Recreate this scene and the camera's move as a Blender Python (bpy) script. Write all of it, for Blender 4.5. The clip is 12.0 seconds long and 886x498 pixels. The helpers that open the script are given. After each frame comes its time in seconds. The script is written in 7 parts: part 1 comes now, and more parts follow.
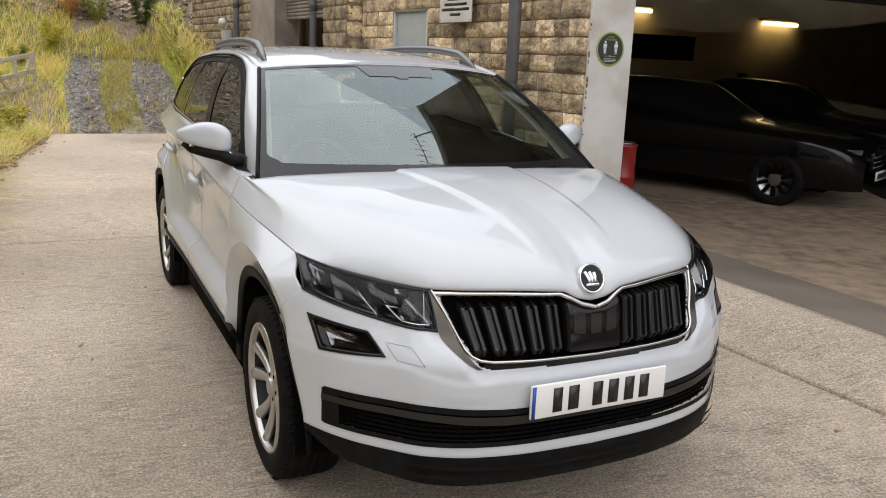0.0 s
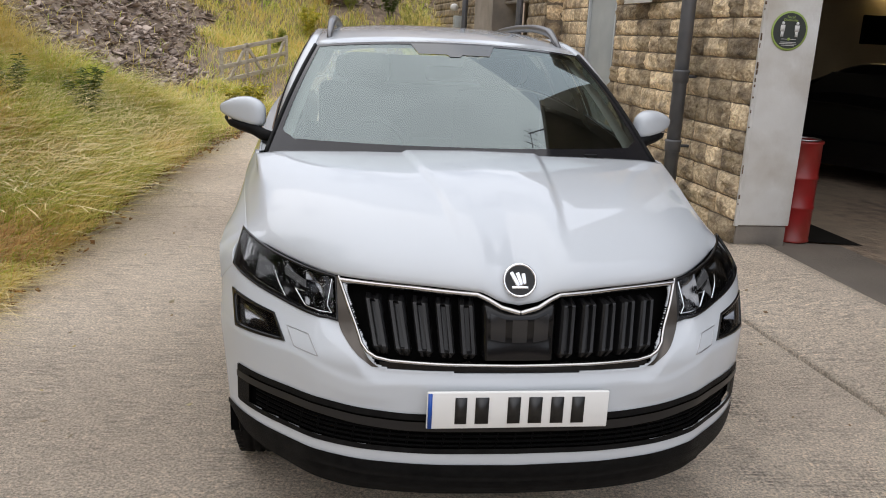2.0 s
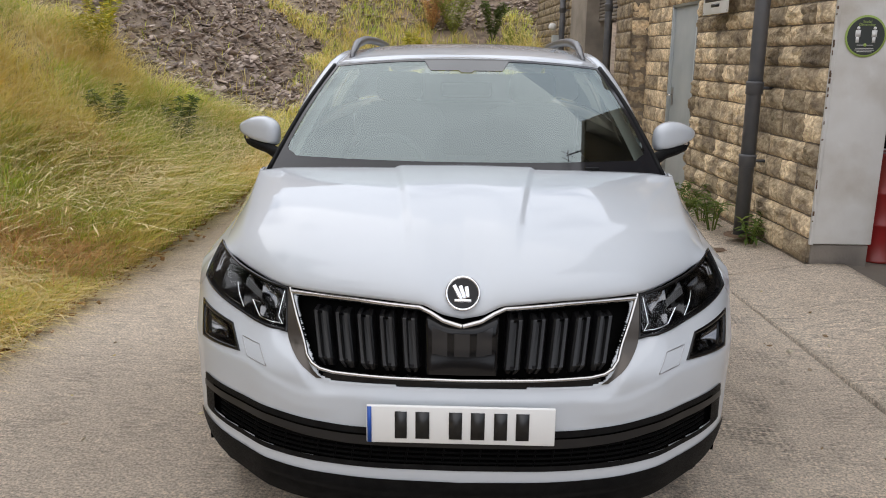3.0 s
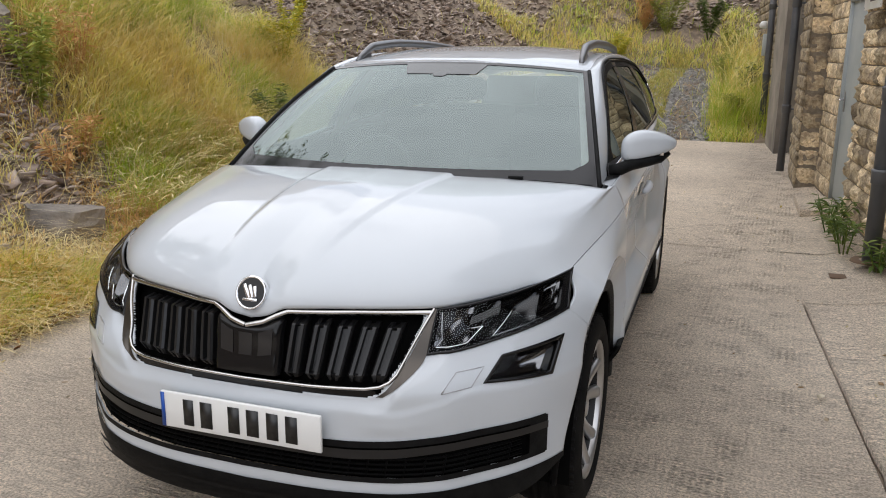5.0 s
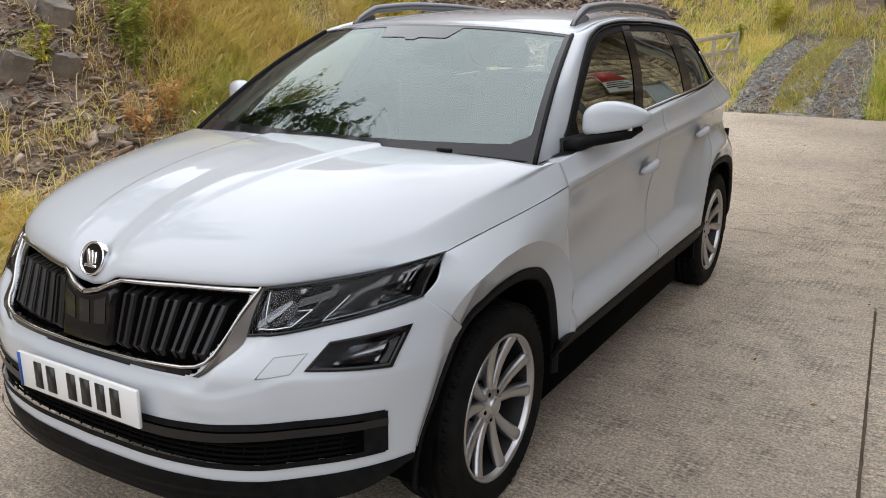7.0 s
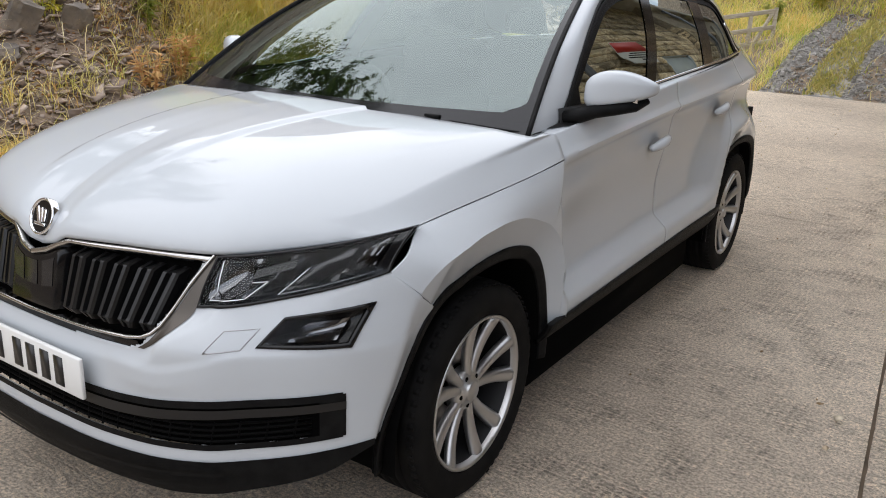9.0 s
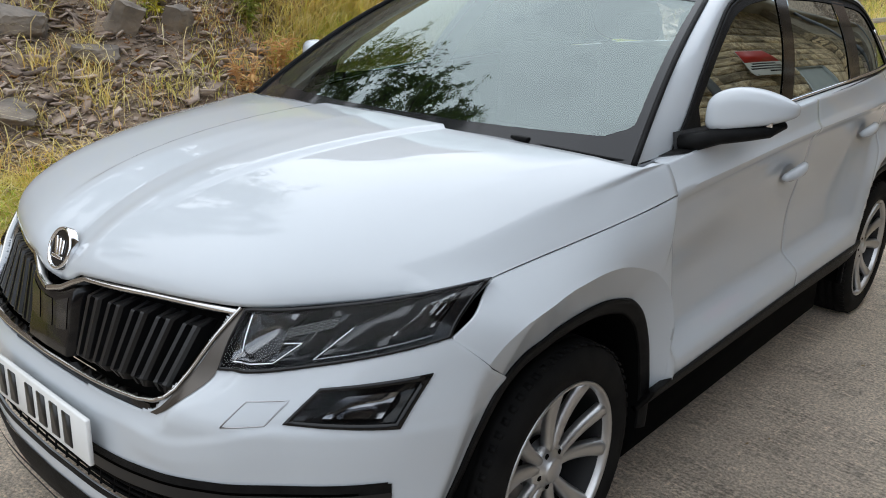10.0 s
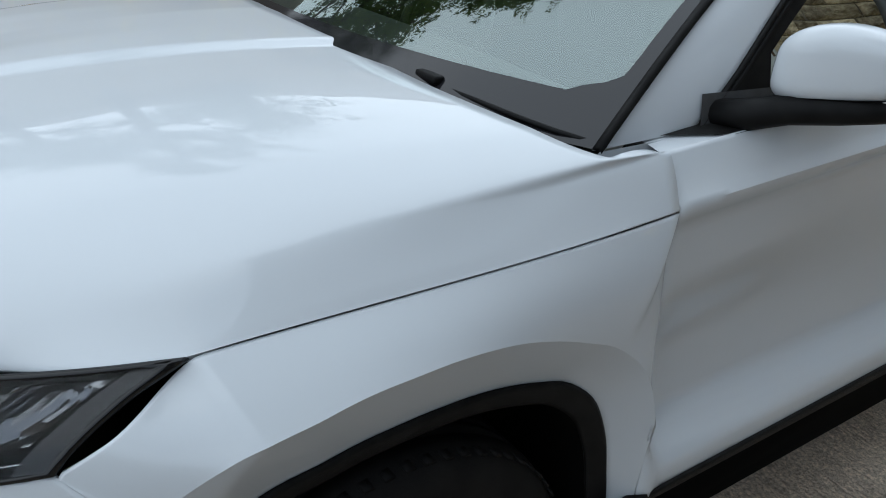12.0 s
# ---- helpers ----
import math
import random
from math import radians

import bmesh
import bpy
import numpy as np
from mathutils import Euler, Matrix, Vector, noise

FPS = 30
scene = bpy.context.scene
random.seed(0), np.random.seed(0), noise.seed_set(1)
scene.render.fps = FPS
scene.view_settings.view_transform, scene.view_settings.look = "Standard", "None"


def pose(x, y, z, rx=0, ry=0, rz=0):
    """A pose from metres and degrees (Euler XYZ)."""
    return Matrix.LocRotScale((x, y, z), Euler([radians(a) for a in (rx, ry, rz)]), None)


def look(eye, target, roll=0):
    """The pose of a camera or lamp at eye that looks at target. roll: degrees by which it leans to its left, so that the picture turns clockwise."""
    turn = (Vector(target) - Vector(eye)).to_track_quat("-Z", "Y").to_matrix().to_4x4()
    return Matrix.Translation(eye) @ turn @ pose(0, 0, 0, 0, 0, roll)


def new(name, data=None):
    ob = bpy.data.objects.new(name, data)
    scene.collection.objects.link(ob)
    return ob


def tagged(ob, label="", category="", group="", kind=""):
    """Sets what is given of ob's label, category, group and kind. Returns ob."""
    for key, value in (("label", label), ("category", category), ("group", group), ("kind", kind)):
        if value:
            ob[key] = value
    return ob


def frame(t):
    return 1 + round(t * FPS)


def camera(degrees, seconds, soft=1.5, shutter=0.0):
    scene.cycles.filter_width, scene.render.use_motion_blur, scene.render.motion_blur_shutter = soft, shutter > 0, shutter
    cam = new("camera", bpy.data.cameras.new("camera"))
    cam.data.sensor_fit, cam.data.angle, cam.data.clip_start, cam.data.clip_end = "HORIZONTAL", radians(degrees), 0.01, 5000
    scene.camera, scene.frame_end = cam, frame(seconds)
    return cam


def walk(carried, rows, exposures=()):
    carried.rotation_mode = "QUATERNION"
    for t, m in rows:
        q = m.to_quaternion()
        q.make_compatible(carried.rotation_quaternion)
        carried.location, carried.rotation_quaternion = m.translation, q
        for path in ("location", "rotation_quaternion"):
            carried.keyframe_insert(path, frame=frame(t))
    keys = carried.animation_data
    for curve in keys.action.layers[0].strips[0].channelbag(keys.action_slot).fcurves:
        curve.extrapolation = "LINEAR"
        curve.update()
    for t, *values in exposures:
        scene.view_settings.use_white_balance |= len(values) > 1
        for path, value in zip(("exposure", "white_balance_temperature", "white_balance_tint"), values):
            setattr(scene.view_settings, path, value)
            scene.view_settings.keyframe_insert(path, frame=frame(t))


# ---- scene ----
cam = camera(57.0, 12.0, 1.0)
PATH = [
    (0, (-1.535, -1.964, 1.579), (-0.681, -0.214, 1.124), 2.3),
    (0.5, (-1.327, -1.949, 1.573), (-0.588, -0.144, 1.127), 2.3),
    (1, (-1.024, -1.912, 1.569), (-0.472, -0.044, 1.115), 2.3),
    (1.5, (-0.748, -2.004, 1.563), (-0.363, -0.105, 1.064), 2.9),
    (2, (-0.501, -2.065, 1.575), (-0.253, -0.147, 1.066), 2.6),
    (2.5, (-0.247, -2.079, 1.569), (-0.148, -0.141, 1.081), 1.4),
    (3, (-0.002, -2.077, 1.559), (-0.051, -0.132, 1.093), 0.7),
    (5, (1.235, -1.829, 1.581), (0.602, 0.01, 1.111), 0.4),
    (5.5, (1.458, -1.683, 1.555), (0.709, 0.107, 1.07), 0.6),
    (6, (1.645, -1.46, 1.541), (0.784, 0.272, 1.036), 0.6),
    (6.5, (1.807, -1.342, 1.55), (0.86, 0.339, 1.025), 0.5),
    (7, (1.943, -1.261, 1.553), (0.95, 0.389, 1.014), 0.4),
    (9, (1.972, -1.045, 1.52), (0.939, 0.555, 0.909), 2.4),
    (9.5, (1.882, -0.821, 1.527), (0.749, 0.708, 0.912), 2.2),
    (10, (1.786, -0.674, 1.512), (0.551, 0.775, 0.897), 2.4),
    (10.5, (1.752, -0.374, 1.492), (0.434, 0.998, 0.873), 3.0),
    (11, (1.701, -0.124, 1.453), (0.349, 1.191, 0.789), 4.6),
    (11.5, (1.561, 0.132, 1.416), (0.186, 1.39, 0.688), 5.8),
    (12, (1.555, 0.376, 1.443), (0.137, 1.49, 0.579), 6.0),
]
EXPOSURE = [(0.0, -0.26, 6400, 13), (2.5, -0.47, 6200, 13), (5.5, -0.42, 6190, 12), (7.0, -0.35, 6180, 12), (9.0, -0.29, 6140, 12), (9.5, -0.31, 6040, 11), (10.3, -0.37, 5780, 6), (11.0, -0.44, 5640, 4), (12.0, -0.48, 5590, 4)]
walk(cam, [(t, look(eye, target, roll)) for t, eye, target, roll in PATH], EXPOSURE)

# ---- world, sun ----
world = bpy.data.worlds.new("sky")
scene.world = world
world.use_nodes = True
wn, wl = world.node_tree.nodes, world.node_tree.links
SUN_EL, SUN_AZ = radians(52), radians(250)
sky = wn.new("ShaderNodeTexSky")
sky.sky_type, sky.sun_disc, sky.sun_elevation, sky.sun_rotation = "NISHITA", False, SUN_EL, SUN_AZ
sky.air_density, sky.dust_density = 1.0, 2.0
coord, cloud = wn.new("ShaderNodeTexCoord"), wn.new("ShaderNodeTexNoise")
cloud.inputs["Scale"].default_value, cloud.inputs["Detail"].default_value, cloud.inputs["Roughness"].default_value = 2.2, 10, 0.6
cramp = wn.new("ShaderNodeValToRGB")
cramp.color_ramp.elements[0].position, cramp.color_ramp.elements[0].color = 0.435, (0.30, 0.30, 0.30, 1)
cramp.color_ramp.elements[1].position, cramp.color_ramp.elements[1].color = 0.50, (1, 1, 1, 1)
wmix = wn.new("ShaderNodeMix")
wmix.data_type = "RGBA"
wmix.inputs["B"].default_value = (11.6, 12.0, 12.6, 1)
bg = wn["Background"]
bg.inputs["Strength"].default_value = 0.155
wl.new(coord.outputs["Generated"], cloud.inputs["Vector"])
wl.new(cloud.outputs["Fac"], cramp.inputs["Fac"])
xyz, high, cover = wn.new("ShaderNodeSeparateXYZ"), wn.new("ShaderNodeMapRange"), wn.new("ShaderNodeMath")
high.interpolation_type = "SMOOTHSTEP"
high.inputs["From Min"].default_value, high.inputs["From Max"].default_value, high.inputs["To Max"].default_value = 0.42, 0.78, 0.9
cover.operation = "MAXIMUM"
wl.new(coord.outputs["Generated"], xyz.inputs["Vector"])
wl.new(xyz.outputs["Z"], high.inputs["Value"])
wl.new(high.outputs["Result"], cover.inputs[0])
wl.new(cramp.outputs["Color"], cover.inputs[1])
wl.new(cover.outputs["Value"], wmix.inputs["Factor"])
wl.new(sky.outputs["Color"], wmix.inputs["A"])
wl.new(wmix.outputs["Result"], bg.inputs["Color"])
sun = new("sun", bpy.data.lights.new("sun", "SUN"))
sun.data.energy, sun.data.angle, sun.data.color = 2.6, radians(136), (1.0, 0.90, 0.76)
sun.matrix_world = look((0, 0, 30), Vector((0, 0, 30)) - Vector((math.sin(SUN_AZ) * math.cos(SUN_EL), math.cos(SUN_AZ) * math.cos(SUN_EL), math.sin(SUN_EL))))


# ---- materials ----
def material(name, colour, rough=0.6, metal=0.0, coat=0.0, colour2=None, scale=8.0, bump=0.0, bump_scale=60.0, spec=0.5, detail=6.0, stretch=(1, 1, 1), third=None, third_scale=1.0, lo=0.35, hi=0.65, space="Object", rand=0.0, emit=None):
    """A surface with two colours mixed by noise, a third by a larger noise, fine relief, and an optional clear coat."""
    m = bpy.data.materials.new(name)
    m.use_nodes = True
    n, l = m.node_tree.nodes, m.node_tree.links
    p = n["Principled BSDF"]
    p.inputs["Base Color"].default_value = (*colour, 1)
    p.inputs["Roughness"].default_value, p.inputs["Metallic"].default_value = rough, metal
    p.inputs["Specular IOR Level"].default_value = spec
    p.inputs["Coat Weight"].default_value, p.inputs["Coat Roughness"].default_value = coat, 0.02
    c, mp = n.new("ShaderNodeTexCoord"), n.new("ShaderNodeMapping")
    mp.inputs["Scale"].default_value = stretch
    if space == "World":
        l.new(n.new("ShaderNodeNewGeometry").outputs["Position"], mp.inputs["Vector"])
    else:
        l.new(c.outputs[space], mp.inputs["Vector"])
    out = None

    def blend(a, b, sc, low, high):
        t, r, x = n.new("ShaderNodeTexNoise"), n.new("ShaderNodeMapRange"), n.new("ShaderNodeMix")
        t.inputs["Scale"].default_value, t.inputs["Detail"].default_value = sc, detail
        r.inputs["From Min"].default_value, r.inputs["From Max"].default_value = low, high
        x.data_type = "RGBA"
        l.new(mp.outputs["Vector"], t.inputs["Vector"])
        l.new(t.outputs["Fac"], r.inputs["Value"])
        l.new(r.outputs["Result"], x.inputs["Factor"])
        for socket, v in (("A", a), ("B", b)):
            if isinstance(v, tuple):
                x.inputs[socket].default_value = (*v, 1)
            else:
                l.new(v, x.inputs[socket])
        return x.outputs["Result"]
    if colour2:
        out = blend(colour, colour2, scale, lo, hi)
    if third:
        out = blend(out or colour, third, third_scale, 0.42, 0.72)
    if rand:
        info, h = n.new("ShaderNodeObjectInfo"), n.new("ShaderNodeHueSaturation")
        r = n.new("ShaderNodeMapRange")
        r.inputs["To Min"].default_value, r.inputs["To Max"].default_value = 1 - rand, 1 + rand
        l.new(info.outputs["Random"], r.inputs["Value"])
        l.new(r.outputs["Result"], h.inputs["Value"])
        if out:
            l.new(out, h.inputs["Color"])
        else:
            h.inputs["Color"].default_value = (*colour, 1)
        out = h.outputs["Color"]
    if out:
        l.new(out, p.inputs["Base Color"])
    if bump:
        t, b = n.new("ShaderNodeTexNoise"), n.new("ShaderNodeBump")
        t.inputs["Scale"].default_value, t.inputs["Detail"].default_value = bump_scale, 8
        b.inputs["Strength"].default_value, b.inputs["Distance"].default_value = bump, 0.02
        l.new(mp.outputs["Vector"], t.inputs["Vector"])
        l.new(t.outputs["Fac"], b.inputs["Height"])
        l.new(b.outputs["Normal"], p.inputs["Normal"])
    if emit:
        p.inputs["Emission Color"].default_value, p.inputs["Emission Strength"].default_value = (*emit[0], 1), emit[1]
    return m


def glass(name, tint, rough=0.0, ior=1.5, sheen=(1, 1, 1)):
    m = bpy.data.materials.new(name)
    m.use_nodes = True
    n, l = m.node_tree.nodes, m.node_tree.links
    n.remove(n["Principled BSDF"])
    f, t, g, x = n.new("ShaderNodeFresnel"), n.new("ShaderNodeBsdfTransparent"), n.new("ShaderNodeBsdfGlossy"), n.new("ShaderNodeMixShader")
    f.inputs["IOR"].default_value = ior
    t.inputs["Color"].default_value = (*tint, 1)
    g.inputs["Roughness"].default_value = rough
    g.inputs["Color"].default_value = (*sheen, 1)
    l.new(f.outputs[0], x.inputs[0])
    l.new(t.outputs[0], x.inputs[1])
    l.new(g.outputs[0], x.inputs[2])
    l.new(x.outputs[0], n["Material Output"].inputs["Surface"])
    return m


PAINT = material("white_paint", (0.50, 0.528, 0.556), rough=0.45, coat=1.0, spec=0.15)
PAINT.node_tree.nodes["Principled BSDF"].inputs["Coat IOR"].default_value = 1.44
BLACK = material("black_plastic", (0.006, 0.006, 0.0062), rough=0.5, spec=0.08, colour2=(0.010, 0.010, 0.010), scale=30, bump=0.15, bump_scale=900)
MESHBLACK = material("mesh_black", (0.003, 0.003, 0.003), rough=0.6, spec=0.05)
GLOSSBLACK = material("gloss_black", (0.006, 0.006, 0.0065), rough=0.12, spec=0.3)
BLADE = material("satin_black", (0.010, 0.010, 0.0105), rough=0.33, spec=0.42)
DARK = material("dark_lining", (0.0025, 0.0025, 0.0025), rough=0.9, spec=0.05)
CHROME = material("chrome", (0.75, 0.75, 0.76), rough=0.06, metal=1.0)
FRAMECHROME = material("frame_chrome", (0.50, 0.49, 0.475), rough=0.10, metal=1.0)
SATIN = material("satin_metal", (0.38, 0.38, 0.39), rough=0.3, metal=1.0)
ALLOY = material("alloy", (0.52, 0.515, 0.51), rough=0.36, metal=0.9, coat=0.2)
RUBBER = material("tyre_rubber", (0.005, 0.005, 0.0052), rough=0.75, spec=0.1, colour2=(0.011, 0.0105, 0.010), scale=12, bump=0.1, bump_scale=300)
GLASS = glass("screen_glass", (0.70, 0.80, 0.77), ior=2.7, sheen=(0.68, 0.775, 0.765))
DARKGLASS = glass("rear_glass", (0.06, 0.07, 0.07), ior=1.45, sheen=(0.45, 0.50, 0.49))
SIDEGLASS = glass("side_glass", (0.38, 0.43, 0.42), ior=1.45, sheen=(0.38, 0.42, 0.41))
LENS = glass("lens_glass", (0.95, 0.96, 0.96), ior=1.23)
CABIN = material("cabin_trim", (0.035, 0.036, 0.038), rough=0.8, colour2=(0.05, 0.05, 0.05), scale=40)
DASH = material("dash_top", (0.12, 0.125, 0.125), rough=0.8)
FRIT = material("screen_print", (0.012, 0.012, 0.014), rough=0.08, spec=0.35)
PATCH = material("sensor_print", (0.05, 0.055, 0.056), rough=0.12, spec=0.6)
CLOTH = material("seat_cloth", (0.035, 0.036, 0.038), rough=0.9, colour2=(0.055, 0.055, 0.056), scale=120)
LINER = material("headliner", (0.60, 0.60, 0.57), rough=0.9)


# ---- mesh tools ----
def spl(*knots):
    """A smooth curve through (x, y) knots that never overshoots."""
    xs, ys = np.array([k[0] for k in knots], float), np.array([k[1] for k in knots], float)
    h, d = np.diff(xs), np.diff(ys) / np.diff(xs)
    m = np.zeros(len(xs))
    m[0], m[-1] = d[0], d[-1]
    for i in range(1, len(xs) - 1):
        if d[i - 1] * d[i] > 0:
            w1, w2 = 2 * h[i] + h[i - 1], h[i] + 2 * h[i - 1]
            m[i] = (w1 + w2) / (w1 / d[i - 1] + w2 / d[i])

    X, Y, H, M = xs.tolist(), ys.tolist(), h.tolist(), m.tolist()

    def f(x):
        x = min(max(x, X[0]), X[-1])
        i = min(max(bisect_left(X, x) - 1, 0), len(X) - 2)
        t = (x - X[i]) / H[i]
        r = 1 - t
        return (1 + 2 * t) * r * r * Y[i] + t * r * r * H[i] * M[i] + t * t * (3 - 2 * t) * Y[i + 1] + t * t * (t - 1) * H[i] * M[i + 1]
    return f


def bisect_left(a, x):
    lo, hi = 0, len(a)
    while lo < hi:
        k = (lo + hi) // 2
        if a[k] < x:
            lo = k + 1
        else:
            hi = k
    return lo


def path3(*pts):
    """A smooth curve through 3D points, over 0 to 1 by length along them."""
    p = np.array(pts, float)
    s = np.r_[0, np.cumsum(np.linalg.norm(np.diff(p, axis=0), axis=1))]
    s /= s[-1]
    fs = [spl(*zip(s, p[:, k])) for k in range(3)]
    return lambda u: Vector((fs[0](u), fs[1](u), fs[2](u)))


def smooth(a, b, x):
    t = min(1.0, max(0.0, (x - a) / (b - a)))
    return t * t * (3 - 2 * t)


def part(name, bm, mat, parent=None, label="", flat=False):
    me = bpy.data.meshes.new(name)
    if not flat:
        for f in bm.faces:
            f.smooth = True
    bm.to_mesh(me)
    bm.free()
    for k in mat if isinstance(mat, (list, tuple)) else (mat,):
        me.materials.append(k)
    ob = new(name, me)
    if parent is not None:
        ob.parent = parent
    if label:
        ob["label"] = label
    return ob


def thing(name, label, category, group="", at=None):
    ob = new(name)
    ob.empty_display_size = 0.1
    if at is not None:
        ob.matrix_world = at
    return tagged(ob, label, category, group)


def sheet(fn, nu, nv, flip=False, bm=None, keep=None):
    """A grid of quads over fn(u, v), u and v from 0 to 1."""
    bm = bm or bmesh.new()
    vs = [[bm.verts.new(fn(i / nu, j / nv)) for j in range(nv + 1)] for i in range(nu + 1)]
    for i in range(nu):
        for j in range(nv):
            q = (vs[i][j], vs[i + 1][j], vs[i + 1][j + 1], vs[i][j + 1])
            if keep and not keep(sum((v.co for v in q), Vector()) / 4):
                continue
            try:
                bm.faces.new(q[::-1] if flip else q)
            except ValueError:
                pass
    loose = [v for v in bm.verts if not v.link_faces]
    bmesh.ops.delete(bm, geom=loose, context="VERTS")
    return bm


def thick(ob, t, offset=-1):
    m = ob.modifiers.new("thickness", "SOLIDIFY")
    m.thickness, m.offset = t, offset
    m = ob.modifiers.new("crisp_edges", "WEIGHTED_NORMAL")
    m.mode, m.weight, m.keep_sharp = "FACE_AREA", 80, True
    return ob


def tube(points, r, n=8, closed=False, bm=None, cap=True):
    """A round bar along points; r is a radius or one for each point."""
    bm = bm or bmesh.new()
    pts = [Vector(p) for p in points]
    rs = r if isinstance(r, (list, tuple)) else [r] * len(pts)
    rings, up = [], None
    for i, p in enumerate(pts):
        a = pts[i - 1] if (i or closed) else p
        b = pts[(i + 1) % len(pts)] if (i < len(pts) - 1 or closed) else p
        d = (b - a).normalized()
        if up is None:
            up = Vector((0, 0, 1)) if abs(d.z) < 0.9 else Vector((1, 0, 0))
        side = d.cross(up).normalized()
        up = side.cross(d).normalized()
        rings.append([bm.verts.new(p + rs[i] * (math.cos(2 * math.pi * k / n) * side + math.sin(2 * math.pi * k / n) * up)) for k in range(n)])
    for i in range(len(rings) - (0 if closed else 1)):
        a, b = rings[i], rings[(i + 1) % len(rings)]
        for k in range(n):
            bm.faces.new((a[k], a[(k + 1) % n], b[(k + 1) % n], b[k]))
    if cap and not closed:
        bm.faces.new(rings[0][::-1])
        bm.faces.new(rings[-1])
    return bm


def box(bm, x0, x1, y0, y1, z0, z1, bevel=0.0, m=None):
    r = bmesh.ops.create_cube(bm, size=1, matrix=Matrix.LocRotScale(((x0 + x1) / 2, (y0 + y1) / 2, (z0 + z1) / 2), None, (abs(x1 - x0), abs(y1 - y0), abs(z1 - z0))))
    if bevel:
        es = {e for v in r["verts"] for e in v.link_edges}
        out = bmesh.ops.bevel(bm, geom=list(es), offset=bevel, segments=2, profile=0.5, affect="EDGES")
        r = {"verts": list({v for f in out["faces"] for v in f.verts} | {v for v in r["verts"] if v.is_valid})}
    if m is not None:
        bmesh.ops.transform(bm, matrix=m, verts=r["verts"])
    return bm


def lathe(profile, n=48, bm=None, axis="x"):
    """Turns (radius, along) pairs about the x axis (or z)."""
    bm = bm or bmesh.new()
    rings = []
    for r, a in profile:
        ring = []
        for k in range(n):
            c, s = r * math.cos(2 * math.pi * k / n), r * math.sin(2 * math.pi * k / n)
            ring.append(bm.verts.new((a, c, s) if axis == "x" else (c, s, a)))
        rings.append(ring)
    for a, b in zip(rings, rings[1:]):
        for k in range(n):
            bm.faces.new((a[k], b[k], b[(k + 1) % n], a[(k + 1) % n]))
    return bm


# ---- the car: body lines, in metres from the number plate ----
FW, RW, HUB = 0.872, 3.662, 0.355            # wheel centres along the car, their height
plan_y = spl((0, 0.022), (0.2, 0.027), (0.40, 0.055), (0.56, 0.113), (0.66, 0.192), (0.75, 0.275), (0.815, 0.357), (0.86, 0.44), (0.895, 0.53), (0.915, 0.62), (0.925, 0.72))
lean_mid = spl((0.20, 0.07), (0.30, 0.012), (0.40, -0.004), (0.5, 0.0), (0.68, 0.0), (0.80, 0.025), (0.88, 0.062), (0.96, 0.11))
lean_half = spl((0.20, 0.07), (0.30, 0.012), (0.40, -0.004), (0.5, 0.0), (0.66, 0.0), (0.77, 0.058), (0.885, 0.132), (0.96, 0.19))
lean_side = spl((0.20, 0.05), (0.30, 0.0), (0.40, -0.012), (0.5, -0.012), (0.66, -0.01), (0.774, 0.036), (0.841, 0.075), (0.90, 0.17), (0.96, 0.33))


def front_y(x, z):
    """How far back the nose lies at x and z."""
    x = abs(x)
    if x < 0.5:
        o = lean_mid(z) + (lean_half(z) - lean_mid(z)) * smooth(0, 0.5, x)
    else:
        o = lean_half(z) + (lean_side(z) - lean_half(z)) * smooth(0.5, 0.82, x)
    if x > 0.30 and 0.54 < z < 0.73:             # a soft ledge under the fog lamps
        r = RIDGE(x)
        o -= 0.005 * smooth(0.30, 0.42, x) * smooth(r + 0.022, r - 0.004, z) * smooth(0.545, r - 0.03, z)
    if x < 0.58 and 0.60 < z < 0.84:             # the flange that slopes in to the grille
        e = (FLANGE(x + 0.004) - FLANGE(x - 0.004)) / 0.008
        o += 0.014 * smooth(0.0, 0.045, (z - FLANGE(x)) / math.hypot(1, e)) * (1 - smooth(0.74, 0.84, z))
    return plan_y(x) + o


FLANGE = spl((-0.02, 0.614), (0.383, 0.616), (0.433, 0.632), (0.476, 0.689), (0.542, 0.728), (0.60, 0.84))
RIDGE = spl((0.30, 0.618), (0.44, 0.614), (0.56, 0.645), (0.65, 0.672), (0.82, 0.672))


def on_front(x, z, out=0.0):
    """A point on the nose, pushed out along its normal."""
    e = 0.004
    p = Vector((x, front_y(x, z), z))
    n = (Vector((x + e, front_y(x + e, z), z)) - p).cross(Vector((x, front_y(x, z + e), z + e)) - p)
    if n.y > 0:
        n = -n
    return p + n.normalized() * out


low_x = spl((0.3, 0.86), (0.57, 0.897), (0.87, 0.903), (1.3, 0.902), (2.0, 0.902), (2.6, 0.902), (3.2, 0.908), (3.66, 0.905), (4.1, 0.868), (4.42, 0.74))
crease_z = spl((0.5, 0.915), (0.634, 0.930), (1.333, 1.008), (1.79, 1.042), (2.34, 1.073), (3.1, 1.096), (3.75, 1.110), (4.4, 1.115))
crease_x = spl((0.5, 0.80), (0.634, 0.815), (1.333, 0.888), (2.2, 0.898), (3.2, 0.892), (3.9, 0.850), (4.4, 0.735))
belt_z = spl((1.2, 1.075), (1.36, 1.087), (1.8, 1.132), (2.27, 1.170), (3.25, 1.219), (3.80, 1.235), (4.4, 1.243))
